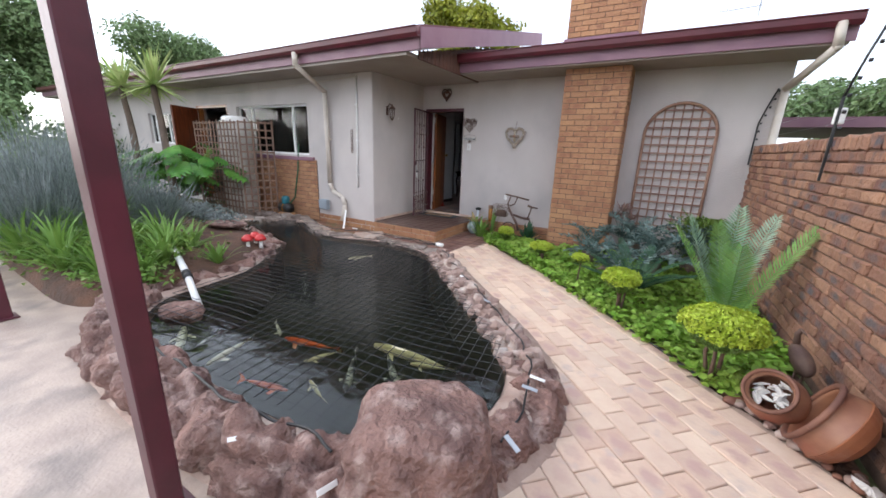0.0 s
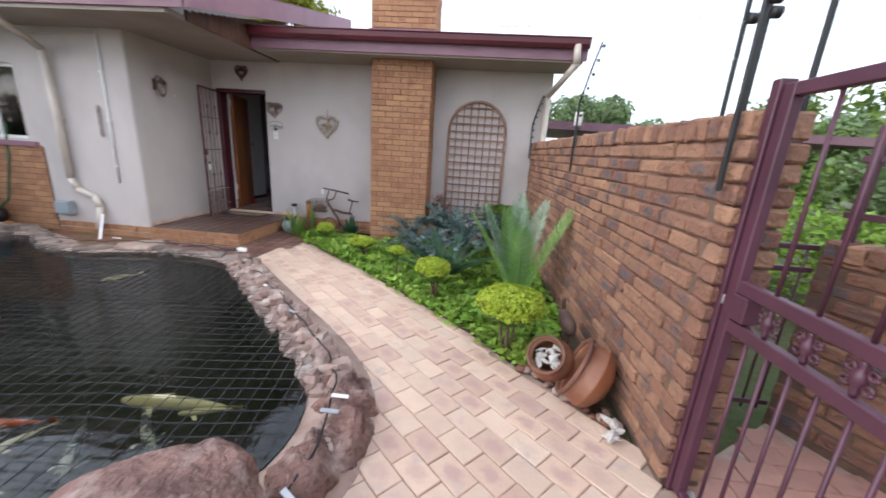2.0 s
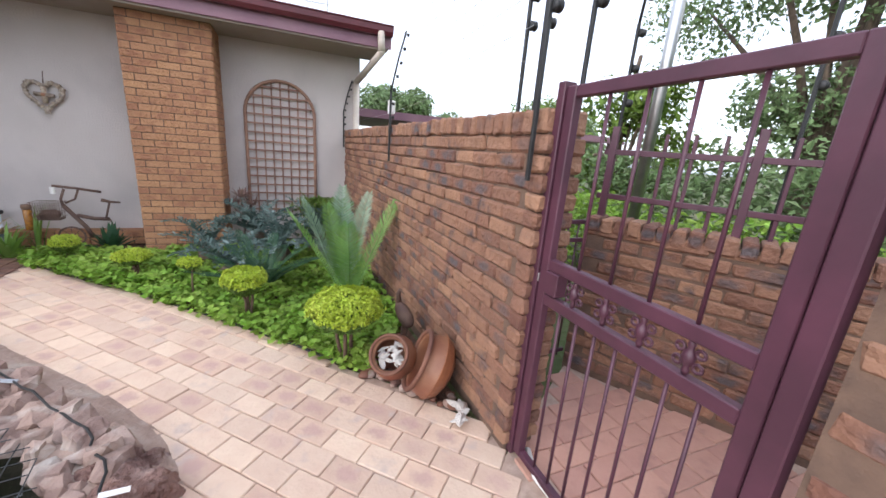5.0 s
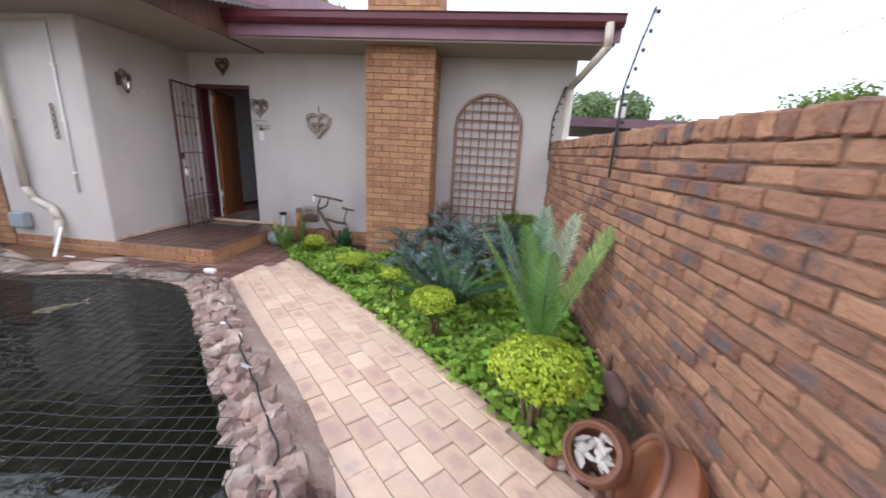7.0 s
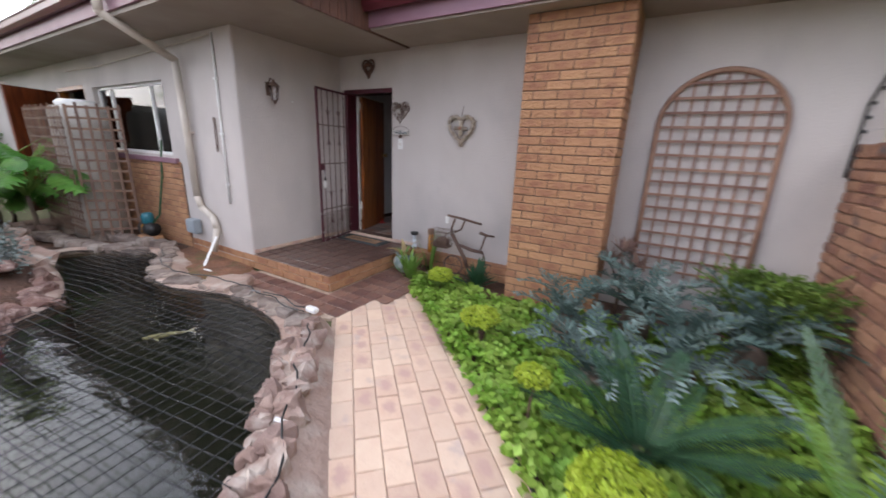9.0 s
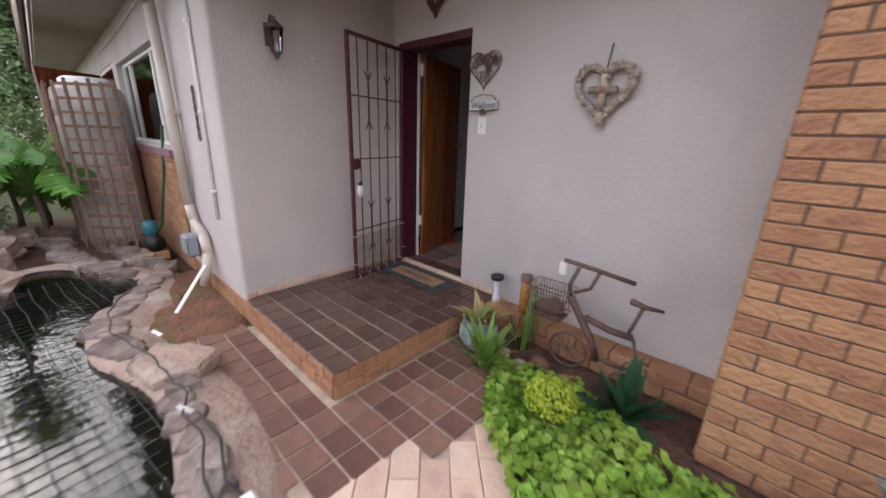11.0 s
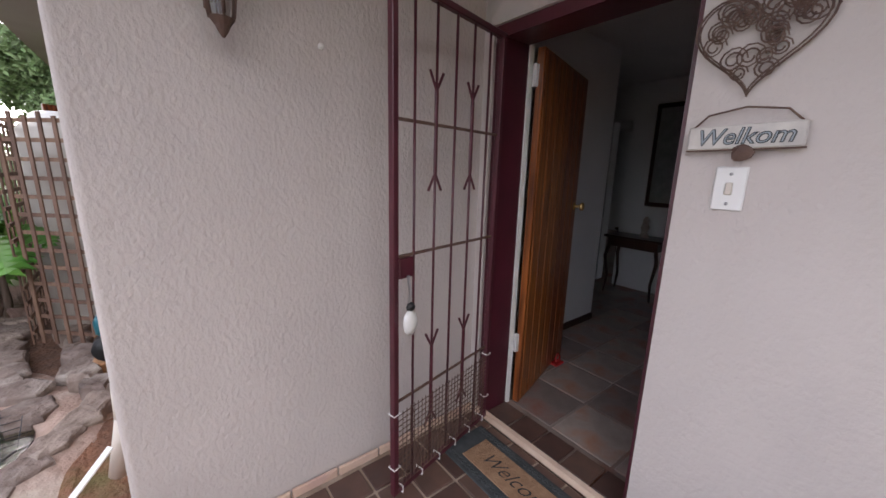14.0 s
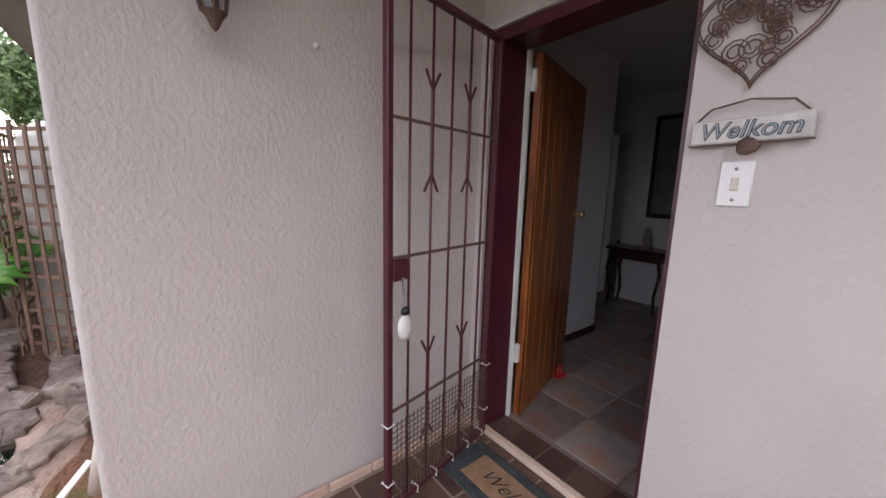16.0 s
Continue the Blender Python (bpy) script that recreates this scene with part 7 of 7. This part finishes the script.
pb = brickwork(panel, (-4.0, -1.572, 0), (1, 0, 0), 2.55, 0.02, 1.2, BC, 0.226, 0.02, "brick_orange")
lay([(m @ Matrix.Translation((0, .022, 0)), me) for m, me in pb], panel)

# porch risers: two courses of brick on edge, tiles on top
rz = brickwork(porch, (0.0, -1.565, 0), (1, 0, 0), 1.345, 0.0, PORCH_Z - .012, .089, 0.19, 0.03, "brick_orange")
rz += brickwork(porch, (1.345, -1.55, 0), (0, 1, 0), 1.55, 0.0, PORCH_Z - .012, .089, 0.19, 0.03, "brick_orange")
lay([(m @ Matrix.Translation((0, .03, 0)), me) for m, me in rz], porch)
fz = brickwork(porch, (-1.44, -1.562, 0), (1, 0, 0), 1.44, 0.0, .178, .089, 0.226, 0.012, "brick_orange")
lay([(m @ Matrix.Translation((0, .012, 0)), me) for m, me in fz], porch)
TP = 0.165
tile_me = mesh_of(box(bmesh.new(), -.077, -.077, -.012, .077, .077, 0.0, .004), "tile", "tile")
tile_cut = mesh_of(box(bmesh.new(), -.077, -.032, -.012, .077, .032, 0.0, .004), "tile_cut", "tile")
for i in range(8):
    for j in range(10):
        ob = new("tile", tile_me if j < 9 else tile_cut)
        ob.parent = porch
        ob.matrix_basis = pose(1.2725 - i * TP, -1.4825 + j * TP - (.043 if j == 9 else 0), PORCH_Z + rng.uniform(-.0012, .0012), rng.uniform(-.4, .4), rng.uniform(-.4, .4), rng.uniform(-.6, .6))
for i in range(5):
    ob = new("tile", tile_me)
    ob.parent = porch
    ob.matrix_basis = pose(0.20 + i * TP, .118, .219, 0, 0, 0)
# pale skirting bricks along the wall foot
sk1 = brickwork(porch, (0.016, 0.0, 0), (0, -1, 0), 1.55, PORCH_Z, PORCH_Z + .055, .055, .21, .014, "paver")
sk1 = [(m @ Matrix.Translation((0, .0, 0)) @ Matrix.Rotation(math.pi, 4, 'Z'), me) for m, me in sk1]
lay(sk1, porch, "skirting_brick")
sk2 = brickwork(porch, (0.96, -0.016, 0), (1, 0, 0), .37, PORCH_Z, PORCH_Z + .055, .055, .21, .014, "paver")
lay([(m @ Matrix.Translation((0, .014, 0)), me) for m, me in sk2], porch, "skirting_brick")
low = bpy.data.objects["lower_tiling"]
LOWZ = [(0.12, -1.57), (0.05, -2.02), (1.3, -2.12), (1.80, -1.98), (2.05, -0.98), (1.75, -0.35), (1.36, -0.35), (1.36, -1.57)]
low_me = mesh_of(box(bmesh.new(), -.077, -.077, -.012, .077, .077, 0.0, .004), "tile", "tile_low")
for i in range(-1, 14):
    for j in range(13):
        x, y = 0.1215 + i * TP, -0.2025 - j * TP
        if inside(x, y, LOWZ):
            ob = new("tile", low_me)
            ob.parent = low
            ob.matrix_basis = pose(x, y, .004 + rng.uniform(-.0015, .0015), rng.uniform(-.5, .5), rng.uniform(-.5, .5), rng.uniform(-.6, .6))

lg = brickwork(ledge, (1.37, -0.172, 0), (1, 0, 0), 1.55, 0.0, .19, .095, .222, .165, "brick_orange")
lay([(m @ Matrix.Translation((0, .165, 0)), me) for m, me in lg], ledge)
# slate flags of the hall
hall = bpy.data.objects["floor_hall"]
for i in range(7):
    for j in range(10):
        w, d = .352 + rng.uniform(-.01, .0), .352 + rng.uniform(-.01, .0)
        bm = box(bmesh.new(), -w / 2, -d / 2, -.006, w / 2, d / 2, 0, .004)
        me = mesh_of(bm, "flagstone", "slate")
        ob = new("flagstone", me)
        ob.parent = hall
        ob.matrix_basis = pose(-.115 + i * .36, .415 + j * .36, .206 + rng.uniform(-.001, .001), rng.uniform(-.3, .3), rng.uniform(-.3, .3), rng.uniform(-.8, .8))

# garden path: running bond along the diagonal
PW, PL = 0.142, 0.218
pav = [mesh_of(box(bmesh.new(), -PL / 2 + .0022, -PW / 2 + .0022, -.05, PL / 2 - .0022, PW / 2 - .0022, 0, .005), "paver", k) for k in ("paver", "paver_red")]
pa = radians(-45)
ca, sa = math.cos(pa), math.sin(pa)
slots = []
for i in range(-60, 60):
    for j in range(-40, 40):
        u, v = i * PL + (j % 2) * PL / 2, j * PW
        x, y = 3.0 + u * ca - v * sa, -2.6 + u * sa + v * ca
        if y > -8.2 and inside(x, y, PATHWAY):
            slots.append((x, y))
slots.sort(key=lambda p: -p[1])
obs = []
for x, y in slots:
    obs.append((pose(x, y, rng.uniform(-.004, .003), rng.uniform(-.7, .7), rng.uniform(-.7, .7), -45 + rng.uniform(-.9, .9)), pav[0]))
lay(obs[:420], pavement, "paver")
M["paver_joined"] = brickmat("paver_joined", ((0.64, 0.47, 0.35), (0.56, 0.375, 0.275), (0.68, 0.53, 0.41), (0.54, 0.36, 0.275)), rand=0.13, island=True, dark=(0.44, 0.34, 0.30), relief=0.25)
joined(obs[420:], pavement, "paver_rest", "paver_joined", "clay pavers near the patio")
obs = []
for i in range(20):
    for j in range(40):
        x, y = 5.75 + i * PL + (j % 2) * PL / 2, -4.3 - j * PW
        if inside(x, y, [(5.66, -4.80), (6.5, -4.2), (7.3, -5.6), (7.3, -7.5), (5.9, -7.5), (5.66, -5.6)]):
            obs.append((pose(x, y, rng.uniform(-.006, .0), rng.uniform(-.6, .6), rng.uniform(-.6, .6), rng.uniform(-.8, .8)), pav[1]))
lay(obs[:220], side_path, "paver")

# boundary wall bricks: courses on the garden face, brick-on-edge coping
WM = boundary.matrix_world
C2, L2 = 0.082, 0.236


def rustic(w, d, h, seed):
    """A clinker brick with knocked, uneven arrises."""
    bm = box(bmesh.new(), -w / 2, -d, -h / 2, w / 2, 0, h / 2, .011)
    for v in bm.verts:
        v.co += Vector((noise.noise(v.co * 31 + Vector((seed * 7, 0, 0))), noise.noise(v.co * 31 + Vector((0, seed * 5, 0))), noise.noise(v.co * 31 + Vector((0, 0, seed * 3))))) * .011
    return bm


rb = [mesh_of(rustic(L2 - .008, .10, C2 - .008, k), "brick", "brick_wall") for k in range(12)]
rh = [mesh_of(rustic(.107, .10, C2 - .008, k), "brick_half", "brick_wall") for k in range(5)]
cope = [mesh_of(rustic(.074, .235, .100, k), "coping_brick", "brick_wall") for k in range(9)]
WB = WH - .103
nc = int(WB / C2)
obs = []
for face in (0, 1):
    for k in range(nc):
        s = (k % 2) * L2 / 2
        z = WB - (k + .5) * C2
        row = [(s + L2 / 2 + i * L2, rng.choice(rb)) for i in range(int((wlen - s) / L2))]
        if k % 2:
            row = [(L2 / 4, rng.choice(rh))] + row
        for x, me in row:
            y = rng.uniform(-.011, .005)
            if face == 0:
                m = WM @ Matrix.Translation((x, .100 - y - .1, z)) @ Matrix.Rotation(rng.uniform(-.012, .012), 4, 'Y') @ Matrix.Translation((0, .1, 0))
            else:
                m = WM @ Matrix.Translation((x, .22 + y, z)) @ Matrix.Rotation(rng.uniform(-.012, .012), 4, 'Y')
            obs.append((face, x, m, me))
ncope = int(wlen / .083)
copes = [(WM @ Matrix.Translation((.045 + i * .083, .2275, WH - .050 + rng.uniform(-.007, .006))) @ Matrix.Rotation(rng.uniform(-.04, .04), 4, 'Y') @ Matrix.Rotation(rng.uniform(-.03, .03), 4, 'Z'), rng.choice(cope)) for i in range(ncope)]
near = [(m, me) for f, x, m, me in obs if f == 0 and x > 1.45]
far = [(m, me) for f, x, m, me in obs if not (f == 0 and x > 1.45)]
lay(near, boundary)
lay(copes, boundary, "coping_brick")
rest = joined(far, boundary, "brick_rest", "brick_wall_joined", "rustic bricks of the far end and outer face")
rest.matrix_parent_inverse = WM.inverted()
# end of the wall at the gate
ends = []
for k in range(nc):
    z = WB - (k + .5) * C2
    ends.append((WM @ Matrix.Translation((wlen, .11, z)) @ Matrix.Rotation(math.pi / 2, 4, 'Z') @ Matrix.Translation((0, .0, 0)) @ Matrix.Translation((0, .09, 0)), rng.choice(rb)))
lay(ends, boundary)
# low wall outside, wall beyond the gate
LM = wall_low.matrix_world
lows = []
for k in range(13):
    s = (k % 2) * L2 / 2
    for i in range(13):
        lows.append((LM @ Matrix.Translation((s + L2 / 2 + i * L2, -.118 + rng.uniform(-.014, .006), 1.1 - (k + .5) * C2)) @ Matrix.Rotation(rng.uniform(-.015, .015), 4, 'Y'), rng.choice(rb)))
lay(lows, wall_low)
tops = [(LM @ Matrix.Translation((.045 + i * .083, .002, 1.10 + rng.uniform(-.004, .006))) @ Matrix.Rotation(rng.uniform(-.02, .02), 4, 'Y'), rng.choice(cope)) for i in range(38)]
lay(tops, wall_low, "coping_brick")
after = []
for k in range(19):
    s = (k % 2) * L2 / 2
    for i in range(9):
        after.append((Matrix.Translation((5.655, -5.75 - s - L2 / 2 - i * L2, 1.70 - (k + .5) * C2)) @ Matrix.Rotation(-math.pi / 2, 4, 'Z') @ Matrix.Translation((0, .1, 0)), rng.choice(rb)))
lay(after, wall_after)
